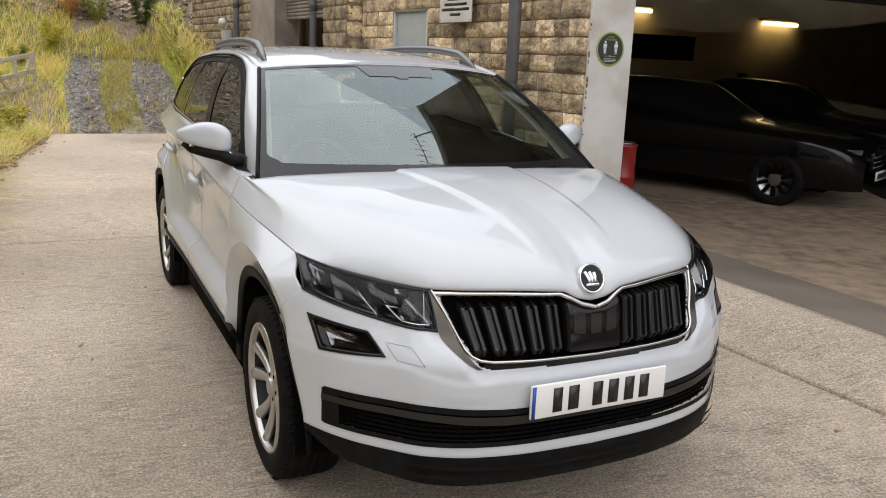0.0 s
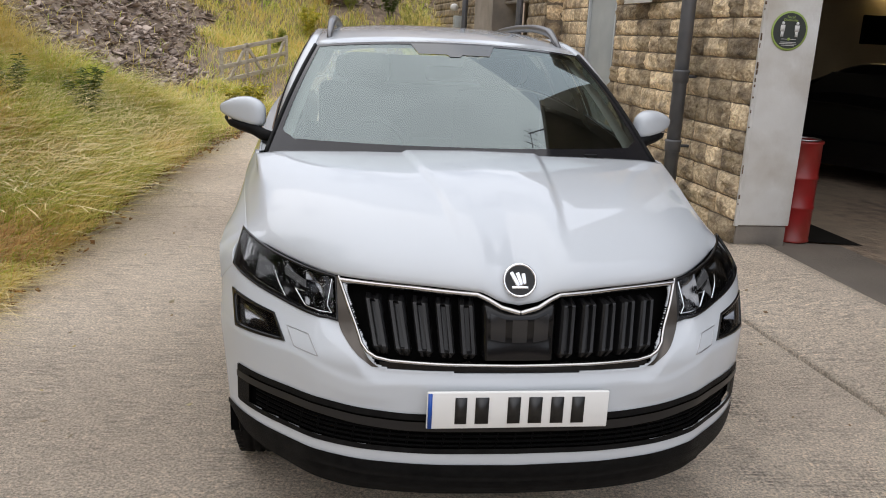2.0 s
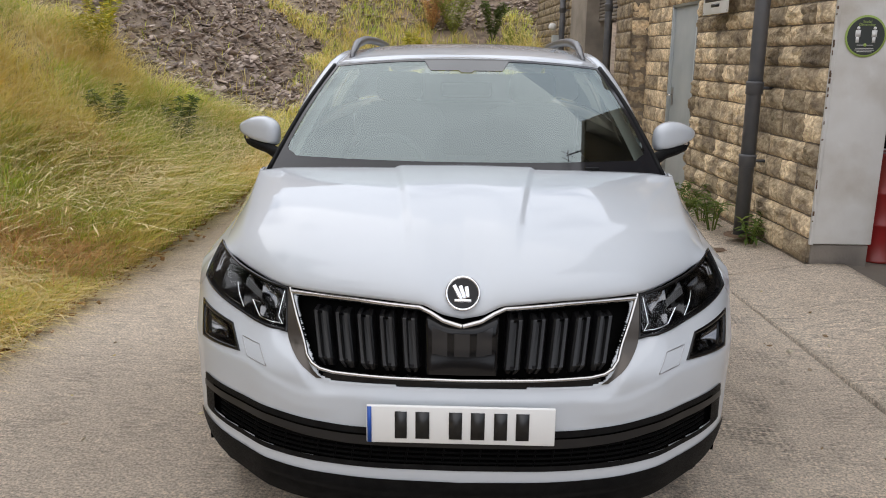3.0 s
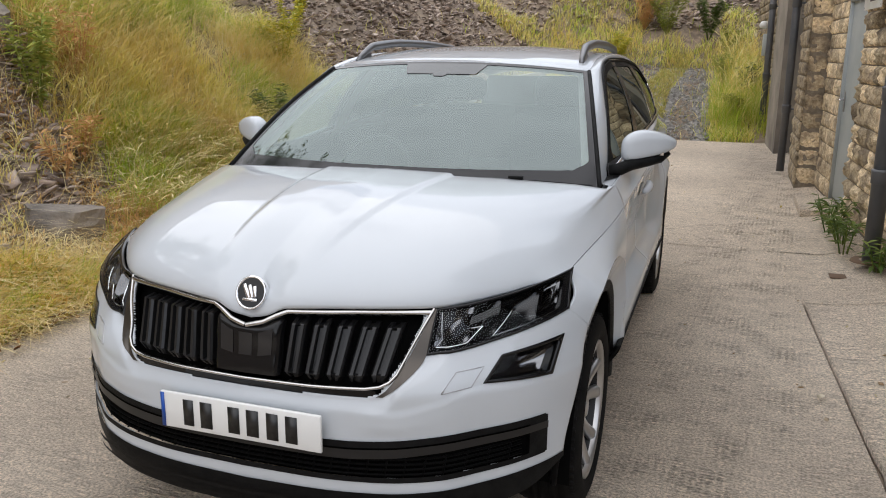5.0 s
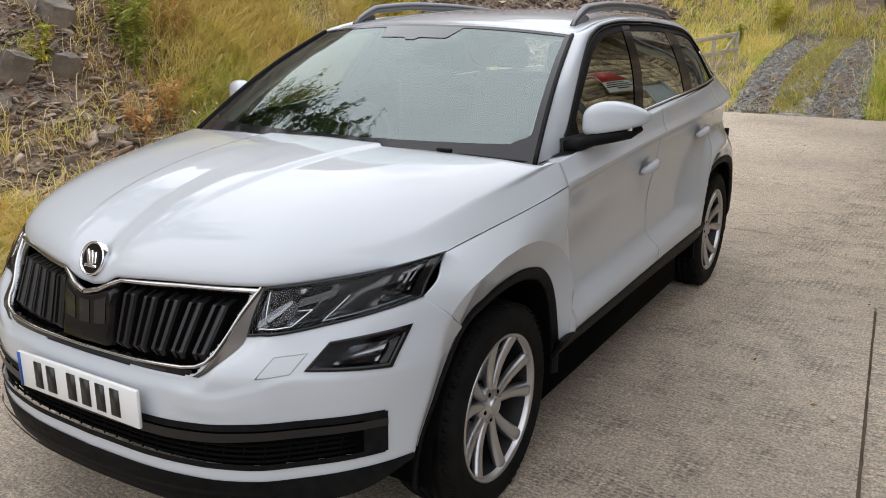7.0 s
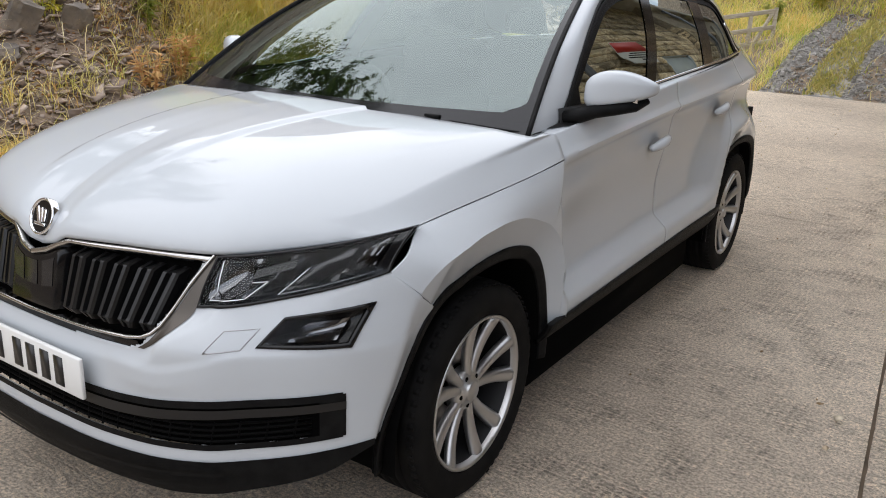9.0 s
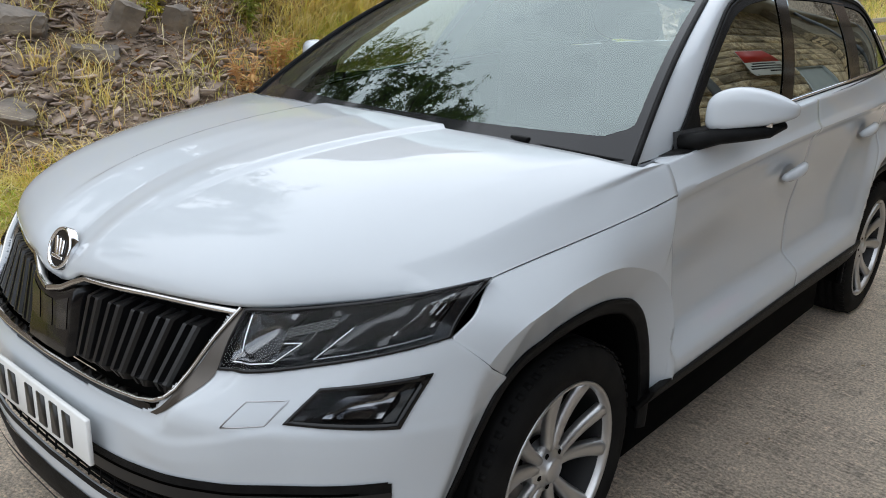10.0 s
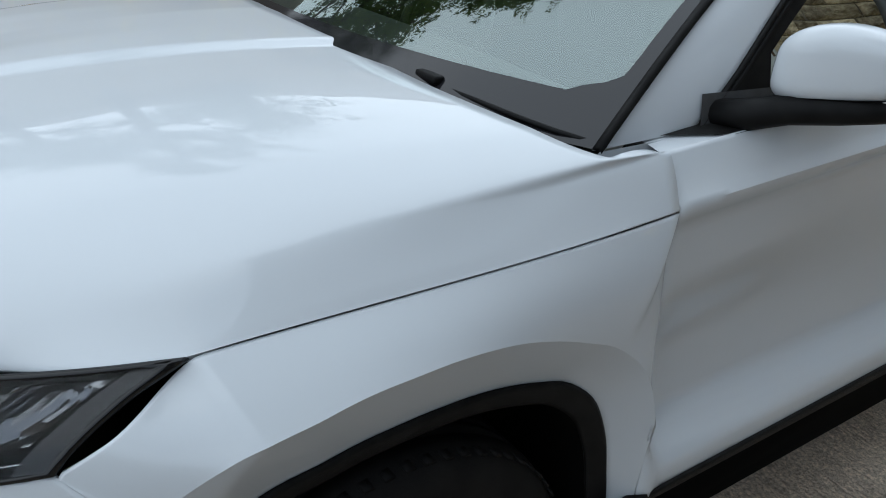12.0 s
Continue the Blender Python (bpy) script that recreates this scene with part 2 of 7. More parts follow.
belt_x = spl((1.2, 0.832), (1.357, 0.838), (1.8, 0.862), (2.27, 0.868), (2.8, 0.858), (3.25, 0.83), (3.6, 0.79), (3.95, 0.730), (4.42, 0.625))
glass_x = spl((1.3, 0.630), (1.75, 0.633), (2.01, 0.645), (2.6, 0.653), (3.2, 0.648), (3.65, 0.630), (4.3, 0.57))
inset = spl((1.3, 0.048), (1.7, 0.052), (2.0, 0.050), (2.4, 0.038), (3.0, 0.016), (3.5, 0.0), (4.4, 0.0))   # how far the glass stands in from the door's top edge
frame_z = spl((1.452, 1.086), (1.54, 1.165), (1.64, 1.260), (1.735, 1.333), (1.833, 1.398), (2.01, 1.490), (2.20, 1.530), (2.45, 1.546), (2.80, 1.544), (3.10, 1.531), (3.38, 1.508), (3.46, 1.475), (3.53, 1.365), (3.64, 1.280), (3.80, 1.238))
roof_x = spl((1.80, 0.628), (1.915, 0.628), (2.25, 0.612), (2.6, 0.605), (3.2, 0.590), (3.65, 0.572), (4.0, 0.55), (4.34, 0.52))
roof_edge = spl((1.80, 1.49), (1.915, 1.503), (2.25, 1.553), (2.6, 1.576), (2.9, 1.578), (3.25, 1.569), (3.65, 1.545), (4.0, 1.490), (4.34, 1.40))
roof_mid = spl((1.80, 1.535), (2.2, 1.588), (2.8, 1.616), (3.5, 1.606), (4.0, 1.56), (4.34, 1.46))
door_y = spl((0.3, 1.40), (0.47, 1.385), (0.8, 1.361), (1.008, 1.335), (1.1, 1.331))
SECTION = {}


def section(y):
    k = round(y, 3)
    if k not in SECTION:
        a, c, zc, b, zb = low_x(k), crease_x(k), crease_z(k), belt_x(k), belt_z(k)
        dip = 0.068 * smooth(1.22, 1.46, k) * (1 - smooth(2.9, 3.3, k))
        under = smooth(0.75, 1.45, k)
        zl = 0.490 + 0.030 * min(1.9, max(0.0, k - 1.4))
        SECTION[k] = spl((0.22, a - 0.07), (0.30, a - 0.03), (0.40, a - 0.002), (zl - 0.012, a), (zl, a - 0.001), (zl + 0.080, a - 0.004 - dip), (zl + 0.20, a - 0.010 - dip), (zc - 0.13, min(a - 0.004, c + 0.060 * (1 - under) - (0.017 + 0.023 * smooth(1.36, 2.0, k)) * under)), (zc - 0.042, c + 0.034 * (1 - under) - (0.016 + 0.012 * smooth(1.36, 2.0, k)) * under), (zc - 0.004, c), (zc + 0.004, c - 0.001), (zc + 0.016, c - 0.011), (max(zb, zc + 0.05), b if zb > zc + 0.05 else c - 0.03))
    return SECTION[k]


def side_x(y, z):
    """Half the car's width at y and z, with the flares round the wheels."""
    x = section(y)(z)
    for w in (FW, RW):
        q, t = arch_q(y, z, w)
        c = crest(t)
        span = 0.24 - 0.18 * smooth(w - 0.05, w + 0.35, y)
        if q < c + span:
            near = 1 - smooth(c, c + span, q)
            near *= 1 - smooth(crease_z(y) - 0.075, crease_z(y) - 0.005, z)
            fade = 1 - smooth(RW - 0.10, RW + 0.40, y) if w == RW else 1.0
            x += (max(x, 0.909) - x) * near * fade - flare_drop(q, c) * fade
    return x


arch_r = spl((-40, 0.465), (17, 0.470), (32, 0.488), (43, 0.500), (52, 0.494), (60.5, 0.475), (72, 0.452), (84, 0.433), (94, 0.426), (104, 0.426), (116.5, 0.442), (126, 0.448), (134, 0.445), (140, 0.435), (156, 0.418), (177, 0.432), (220, 0.45))
crest = spl((0, 1.14), (34, 1.165), (50, 1.17), (84, 1.234), (104, 1.24), (125, 1.217), (144, 1.163), (175, 1.10))
ARCH_CUT = 0.975


def flare_drop(q, c):
    """How far the flare's face leans in below its crest."""
    return 0.042 * min(1.0, max(0.0, (c - q) / (c - 1)))


def arch_q(y, z, w):
    """1 on the outer edge of the arch trim, and the angle in degrees."""
    dy, dz = y - w - 0.008, z - HUB
    t = math.degrees(math.atan2(dz, dy))
    t = t + 360 if t < -90 else t
    return math.hypot(dy, dz) / arch_r(t), t


def arch_at(t, q, w):
    """The point of the oval q at the angle t."""
    r = q * arch_r(math.degrees(t))
    return w + 0.008 + r * math.cos(t), HUB + r * math.sin(t)


def in_poly(x, z, poly):
    inside = False
    for (x0, z0), (x1, z1) in zip(poly, poly[1:] + poly[:1]):
        if (z0 > z) != (z1 > z) and x < (x1 - x0) * (z - z0) / (z1 - z0) + x0:
            inside = not inside
    return inside


GRILLE = [(0, 0.838), (0.055, 0.852), (0.118, 0.876), (0.30, 0.880), (0.492, 0.880), (0.455, 0.77), (0.40, 0.672), (0.36, 0.660), (0, 0.655)]
LAMP_TOP = spl((0.512, 0.882), (0.60, 0.891), (0.70, 0.904), (0.78, 0.920), (0.822, 0.931))
LAMP_BOTTOM = spl((0.505, 0.770), (0.60, 0.783), (0.70, 0.806), (0.80, 0.834), (0.838, 0.848))
FOG = [(0.665, 0.697), (0.695, 0.756), (0.829, 0.776), (0.815, 0.690)]
INTAKE_TOP = spl((0, 0.53), (0.30, 0.53), (0.42, 0.536), (0.60, 0.553), (0.80, 0.563))
INTAKE_LOW = spl((0, 0.42), (0.30, 0.421), (0.50, 0.426), (0.70, 0.440), (0.815, 0.452))
LIP_TOP = spl((0, 0.378), (0.40, 0.384), (0.65, 0.398), (0.80, 0.415), (0.90, 0.43))

car = thing("car", "white family car with black lower trim parked on concrete", "car")


def both(make):
    """Calls make for the two sides, with 1 and -1."""
    return [make(1), make(-1)]


def mirrored(bm, s):
    if s < 0:
        bmesh.ops.scale(bm, vec=(-1, 1, 1), verts=bm.verts)
        bmesh.ops.reverse_faces(bm, faces=bm.faces)
    return bm


# bonnet
hood_front = path3((0, 0.086, 0.842), (0.055, 0.078, 0.856), (0.118, 0.083, 0.882), (0.30, 0.128, 0.888), (0.505, 0.212, 0.888), (0.66, 0.365, 0.900), (0.76, 0.51, 0.917), (0.813, 0.634, 0.933))
hood_rear = path3((0, 1.088, 1.130), (0.27, 1.112, 1.124), (0.5, 1.118, 1.119), (0.70, 1.148, 1.110), (0.80, 1.185, 1.101), (0.838, 1.225, 1.095), (0.851, 1.328, 1.087), (0.874, 1.330, 1.045), (0.888, 1.331, 1.012))


def hood_point(u, v):
    s = abs(2 * u - 1)
    f, r = hood_front(s), hood_rear(s)
    p = f.lerp(r, v)
    w = min(1.0, max(0.0, s - 0.40) / 0.60) ** 1.7
    g = (1 - w) * math.sqrt(max(0.0, 1 - (1 - v) ** 2)) + w * v ** 0.95
    p.z = f.z + (r.z - f.z) * g
    xc = 0.135 + 0.125 * v
    p.z += 0.009 * (1 - smooth(xc - 0.004, xc + 0.016, p.x)) * smooth(0.05, 0.30, v)
    xo = 0.57 + 0.20 * (p.y - 0.35)
    p.z -= 0.075 * max(0.0, p.x - xo) * smooth(0.15, 0.5, v) * (1 - smooth(0.80, 0.93, s))
    k = smooth(0.80 + 0.16 * smooth(0.5, 0.9, v), 1.0, s)
    p.x += (crease_x(p.y) - 0.0005 - p.x) * k
    p.z += (0.9295 + (p.y - 0.638) * 0.1134 + 0.0015 - p.z) * k
    if u < 0.5:
        p.x = -p.x
    return p


def spaced(v):
    return v ** 1.7


bonnet = thick(part("bonnet", sheet(lambda u, v: hood_point(u, spaced(v)), 200, 60, flip=False), PAINT, car), 0.012)

# wings
def along(knots, u):
    """Runs through (u, point) knots in straight stretches."""
    for (a, p), (b, q) in zip(knots, knots[1:]):
        if u <= b:
            t = (u - a) / (b - a)
            return [p[k] + (q[k] - p[k]) * t for k in range(len(p))]
    return list(knots[-1][1])


WING_OUT = ((0, (0.556, 0.768)), (0.12, (0.475, 0.845)), (0.26, (0.632, 0.9275)), (0.70, (1.333, 1.0055)), (0.85, (1.351, 0.80)), (1.0, (1.380, 0.42)))
WING_IN = ((0, (124.5,)), (0.12, (121.0,)), (0.26, (112.0,)), (0.70, (50.0,)), (0.85, (30.0,)), (1.0, (7.5,)))


def wing(s):
    def at(u, v):
        y1, z1 = along(WING_OUT, u)
        if u > 0.7:
            y1 = door_y(z1) - 0.0008
        t = radians(along(WING_IN, u)[0])
        y0, z0 = arch_at(t, ARCH_CUT, FW)
        lo, hi = 0.0, 0.97
        for _ in range(16):
            m = (lo + hi) / 2
            q, ang = arch_q(y0 + (y1 - y0) * m, z0 + (z1 - z0) * m, FW)
            lo, hi = (m, hi) if q < crest(ang) else (lo, m)
        k = max(0.0, v - 0.4) / 0.6
        v = v / 0.4 * lo if v < 0.4 else lo + (1 - lo) * k
        y, z = y0 + (y1 - y0) * v, z0 + (z1 - z0) * v
        if k == 0:
            return Vector((skin_x(y, z, 1), y, z))
        xc = skin_x(y0 + (y1 - y0) * lo, z0 + (z1 - z0) * lo, 1)
        xo = crease_x(y1) - 0.0015 if 0.26 <= u <= 0.70 else skin_x(y1, z1, 1)
        far = math.hypot(y1 - y0, z1 - z0) * (1 - lo)
        return Vector((xc + (xo - xc) * k + 0.05 * smooth(0.02, 0.25, u) * far * math.sin(math.pi * k), y, z))
    bm = sheet(at, 120, 40)
    bm.verts.ensure_lookup_table()
    for i in range(8, 112):
        bm.edges.get((bm.verts[i * 41 + 16], bm.verts[i * 41 + 57])).smooth = False
    return thick(part("wing", mirrored(bm, s), PAINT, car), 0.008)


def skin_x(y, z, front=0.0):
    """The body's half width where the side rounds into the nose."""
    x = side_x(y, z)
    if y > 0.95:
        return x
    q, t = arch_q(y, z, FW)
    d = flare_drop(q, crest(t))
    e = edge_x(y, max(0.22, z))
    h = max(0.0, 0.02 - abs(x + d - e)) / 0.02
    both_x = min(x + d, e) - h * h * 0.005
    return both_x + (min(x + d, e) - both_x) * front - d


def edge_x(y, z):
    """The nose's half width where the front surface reaches y at height z."""
    lo, hi = 0.6, 0.925
    for _ in range(24):
        m = (lo + hi) / 2
        if front_y(m, z) < y:
            lo = m
        else:
            hi = m
    return lo


both(wing)


# front bumper
ENDS = {}


def bumper_at(u, v):
    s = abs(2 * u - 1)
    z = 0.245 + (0.945 - 0.245) * v
    k = round(z, 4)
    if k not in ENDS:
        lo, hi = 0.3, 0.88
        for _ in range(20):
            m = (lo + hi) / 2
            lo, hi = (m, hi) if arch_q(m, z, FW)[0] > ARCH_CUT else (lo, m)
        jy, jz = arch_at(radians(WING_IN[0][1][0]), ARCH_CUT, FW)
        if z > 0.766:
            lo = 0.556 + (0.480 - 0.556) * (z - 0.766) / 0.075
        elif z > jz:
            lo = jy + (0.556 - jy) * (z - jz) / (0.766 - jz)
        ENDS[k] = edge_x(lo - 0.0006, z)
    x = ENDS[k] * s
    y = front_y(x, z)
    q, t = arch_q(y, z, FW)
    out = x - (flare_drop(q, crest(t)) if s > 0.8 else 0)
    return Vector((math.copysign(out, u - 0.5) if s else 0.0, y, z))


def bumper_keep(c):
    x, z = abs(c.x), c.z
    if in_poly(x, z, GRILLE) or (x < 0.52 and z > 0.872) or (x < 0.12 and z > 0.83):
        return False
    if 0.505 < x and z > LAMP_BOTTOM(x) - 0.0005:
        return False
    if in_poly(x, z, FOG) or (x < 0.806 and INTAKE_LOW(x) + 0.004 < z < INTAKE_TOP(x) - 0.004):
        return False
    return z > LIP_TOP(x) - 0.008


bumper = thick(part("front_bumper", sheet(bumper_at, 360, 140, keep=bumper_keep), PAINT, car), 0.006)


def front_strip(xs, low, high, out=0.003, nv=6):
    """A band on the nose between two heights that follow x."""
    n = len(xs) - 1
    return sheet(lambda u, v: on_front(xs[round(u * n)], low(abs(xs[round(u * n)])) + (high(abs(xs[round(u * n)])) - low(abs(xs[round(u * n)]))) * v, out), n, nv)


XS = [i * 0.9 / 60 for i in range(-60, 61)]
part("lower_lip", front_strip([x * 0.945 for x in XS], spl((0, 0.270), (0.45, 0.280), (0.70, 0.322), (0.775, 0.346), (0.85, 0.405)), LIP_TOP, 0.003, 8), BLACK, car, "black textured plastic lower lip")
for z0 in (0.300, 0.335):
    part("lip_ridge", front_strip([i * 0.60 / 40 for i in range(-40, 41)], lambda x: z0 + 0.03 * (x / 0.6) ** 2, lambda x: z0 + 0.012 + 0.03 * (x / 0.6) ** 2, 0.02, 2), BLACK, car)
# lower intake: recessed mesh, gloss blade and frame
XI = [i * 0.812 / 56 for i in range(-56, 57)]
part("intake_back", sheet(lambda u, v: Vector((XI[round(u * 112)], front_y(XI[round(u * 112)], 0.5) + 0.03, INTAKE_LOW(abs(XI[round(u * 112)])) - 0.01 + (INTAKE_TOP(abs(XI[round(u * 112)])) - INTAKE_LOW(abs(XI[round(u * 112)])) + 0.02) * v)), 112, 4), DARK, car)
part("intake_blade", front_strip(XI, lambda x: 0.488 + (INTAKE_TOP(x) - 0.53) * 1.2 - 0.004, lambda x: INTAKE_TOP(x) - 0.018, 0.006, 4), BLADE, car, "gloss black blade")
XF = [i * 0.808 / 56 for i in range(-56, 57)]
part("intake_frame", front_strip(XF, lambda x: INTAKE_TOP(x) - 0.014, lambda x: INTAKE_TOP(x) + 0.006, 0.003, 2), BLACK, car)
part("intake_frame", front_strip(XF, lambda x: INTAKE_LOW(x) - 0.006, lambda x: INTAKE_LOW(x) + 0.010, 0.003, 2), BLACK, car)
both(lambda s: part("intake_end", mirrored(sheet(lambda u, v: on_front(0.772 + 0.040 * u, 0.449 + 0.116 * v, 0.0035), 6, 8), s), BLACK, car))
bm = bmesh.new()
for k in range(4):
    tube([on_front(x, INTAKE_LOW(abs(x)) + 0.012 + 0.015 * k, -0.012) for x in [i * 0.76 / 20 for i in range(-20, 21)]], 0.0035, 6, bm=bm)
part("intake_mesh", bm, MESHBLACK, car)
for x in [i * 0.052 for i in range(-14, 15)]:
    part("intake_rib", tube([on_front(x, INTAKE_LOW(abs(x)) + 0.004, -0.012), on_front(x + 0.008, INTAKE_LOW(abs(x)) + 0.062, -0.012)], 0.003, 5), MESHBLACK, car)

# number plate
plate = part("number_plate", box(bmesh.new(), -0.26, 0.26, -0.008, 0.004, 0.508, 0.619, 0.004), material("plate_white", (0.74, 0.74, 0.72), rough=0.25), car, "white plate with a blue end")
part("blue_end", box(bmesh.new(), -0.257, -0.2455, -0.0105, -0.007, 0.511, 0.616), material("plate_blue", (0.01, 0.07, 0.35), rough=0.3), plate)
INK = material("plate_black", (0.012, 0.012, 0.012), rough=0.35)
for x0, x1 in ((-0.187, -0.142), (-0.130, -0.080), (-0.038, 0.010), (0.022, 0.072), (0.086, 0.134), (0.146, 0.194)):
    part("character_bar", box(bmesh.new(), x0 + 0.006, x1 - 0.006, -0.0105, -0.007, 0.524, 0.603), INK, plate)

SMOKED = material("smoked_window", (0.018, 0.018, 0.019), rough=0.15, spec=0.5)
# grille: chrome frame, ribs, centre cover
def chrome_band(pts, w, s, out=0.0095):
    """A band along points of the nose, w wide inwards, with rounded section."""
    bm = bmesh.new()
    prev = None
    n = len(pts)
    for i, (x, z) in enumerate(pts):
        a, b = pts[max(0, i - 1)], pts[min(n - 1, i + 1)]
        d = Vector((b[0] - a[0], b[1] - a[1])).normalized()
        q = Vector((d.y, -d.x))
        ring = [bm.verts.new(on_front(x + q.x * w * k, z + q.y * w * k, o)) for k, o in ((0, -0.012), (0.02, out * 0.7), (0.25, out), (0.75, out), (0.98, out * 0.6), (1, -0.02))]
        if prev:
            for k in range(5):
                bm.faces.new((prev[k], ring[k], ring[k + 1], prev[k + 1]))
        prev = ring
    return part("chrome_frame", mirrored(bm, s), FRAMECHROME, car)


def dense(poly, step=0.02):
    out = []
    for a, b in zip(poly, poly[1:]):
        k = max(1, round(math.dist(a, b) / step))
        out += [(a[0] + (b[0] - a[0]) * i / k, a[1] + (b[1] - a[1]) * i / k) for i in range(k)]
    return out + [poly[-1]]


SIDE_IN = spl((0.66, 0.385), (0.682, 0.417), (0.765, 0.462), (0.883, 0.509))
SIDE_OUT = spl((0.66, 0.405), (0.69, 0.448), (0.765, 0.5045), (0.80, 0.508), (0.883, 0.516))
BRONZE = material("dark_chrome", (0.085, 0.075, 0.065), rough=0.3, metal=0.7)


def grille_half(s):
    chrome_band(dense([(0.0, 0.834), (0.05, 0.846), (0.085, 0.864), (0.118, 0.877), (0.30, 0.881), (0.502, 0.880)]), 0.012, s)
    chrome_band(dense([(0.510, 0.881), (0.460, 0.765), (0.443, 0.718), (0.425, 0.698), (0.40, 0.686), (0.36, 0.680), (0.2, 0.677), (0.0, 0.676)], 0.012), 0.009, s)
    part("grille_side", mirrored(sheet(lambda u, v: on_front(SIDE_IN(0.664 + 0.219 * v) + (SIDE_OUT(0.664 + 0.219 * v) - SIDE_IN(0.664 + 0.219 * v)) * u, 0.664 + 0.219 * v, 0.002), 6, 24), s), BRONZE, car, "dark chromed grille surround")
    for k in range(5):
        x, w = 0.130 + 0.066 * k, 0.046
        hi, lo, tilt_x = 0.868 - 0.002 * k, 0.692 + 0.003 * k, 0.014 + 0.004 * k
        def slat(u, v):
            dx, out = SLAT[round(u * (len(SLAT) - 1))]
            h = (0.0, 0.10, 0.14, 0.84, 0.86, 1.0)[round(v * 5)]
            if h in (0.10, 0.86) and out < -0.015 and 0.01 < dx < 0.035:
                out = -0.005
            if h == 0.0:
                out -= 0.022
            if h == 1.0:
                out -= 0.030
            narrow = 0.62 if h == 0.0 else 1.0
            return on_front(x + w / 2 + (dx - w / 2) * narrow - tilt_x * (1 - h), lo + (hi - lo) * h, out)
        part("grille_rib", mirrored(sheet(slat, len(SLAT) - 1, 5), s), BLADE, car, flat=True)


SLAT = ((0.0, -0.050), (0.001, -0.012), (0.006, -0.005), (0.015, -0.005), (0.017, -0.024), (0.029, -0.024), (0.031, -0.005), (0.040, -0.005), (0.045, -0.012), (0.046, -0.050))
both(grille_half)
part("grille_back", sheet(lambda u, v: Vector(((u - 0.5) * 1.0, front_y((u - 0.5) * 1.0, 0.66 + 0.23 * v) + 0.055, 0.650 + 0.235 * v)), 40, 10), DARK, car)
part("grille_foot", sheet(lambda u, v: on_front((u - 0.5) * 0.78, 0.648 + 0.032 * v, -0.006 + 0.008 * v), 40, 3), GLOSSBLACK, car)
cover_at = lambda u, v, o: on_front((u - 0.5) * (0.205 + 0.012 * v), 0.694 + 0.140 * v + 0.026 * smooth(0.25, 1.0, abs(2 * u - 1)) * v, o - 0.030 * max(0.0, abs(2 * u - 1) - 0.93) / 0.07 - 0.02 * max(0.0, v - 0.93) / 0.07)
part("sensor_cover", sheet(lambda u, v: cover_at(u, v, 0.001), 30, 16), GLOSSBLACK, car, "smoked gloss black sensor cover")
for k in range(3):
    part("cover_window", sheet(lambda u, v: cover_at(0.11 + 0.29 * k + 0.20 * u, 0.36 + 0.46 * v, 0.0025), 4, 4), SMOKED, car)


# badge
tilt = Matrix.Translation((0, 0.094, 0.913)) @ Matrix.Rotation(radians(68), 4, "X")
bm = lathe([(0.0495, -0.012), (0.0495, 0.004), (0.048, 0.007), (0.045, 0.008), (0.042, 0.006), (0.041, 0.002)], 40, axis="z")
bmesh.ops.transform(bm, matrix=tilt, verts=bm.verts)
badge = part("badge", bm, CHROME, car, "round chrome and black badge")
bm = bmesh.new()
bmesh.ops.create_circle(bm, cap_ends=True, segments=40, radius=0.042, matrix=tilt @ Matrix.Translation((0, 0, 0.003)))
part("badge_field", bm, GLOSSBLACK, badge)
for k in range(3):
    bm = bmesh.new()
    box(bm, -0.006, 0.006, -0.022 + 0.004 * k, 0.024 - 0.003 * k, 0.003, 0.007, 0.002)
    bmesh.ops.transform(bm, matrix=tilt @ Matrix.Translation((-0.014 + 0.013 * k, 0.002, 0)) @ Matrix.Rotation(radians(28 - 10 * k), 4, "Z"), verts=bm.verts)
    part("badge_bar", bm, CHROME, badge)
bm = bmesh.new()
box(bm, -0.024, 0.024, -0.024, -0.016, 0.003, 0.007, 0.002)
bmesh.ops.transform(bm, matrix=tilt, verts=bm.verts)
part("badge_bar", bm, CHROME, badge)


# headlamps
def lamp_at(a, b, out=0.0, back=0.0):
    """a runs along the lamp, b from its lower to its upper edge."""
    xb, xt = 0.507 + (0.836 - 0.507) * a, 0.514 + (0.820 - 0.514) * a
    x = min(0.8385, xb + (xt - xb) * b)
    z = LAMP_BOTTOM(xb) + (LAMP_TOP(xt) - LAMP_BOTTOM(xb)) * b
    p = on_front(x, z, out)
    p.y += back * (1 - 0.5 * a)
    p.x -= back * 0.55 * a
    return p


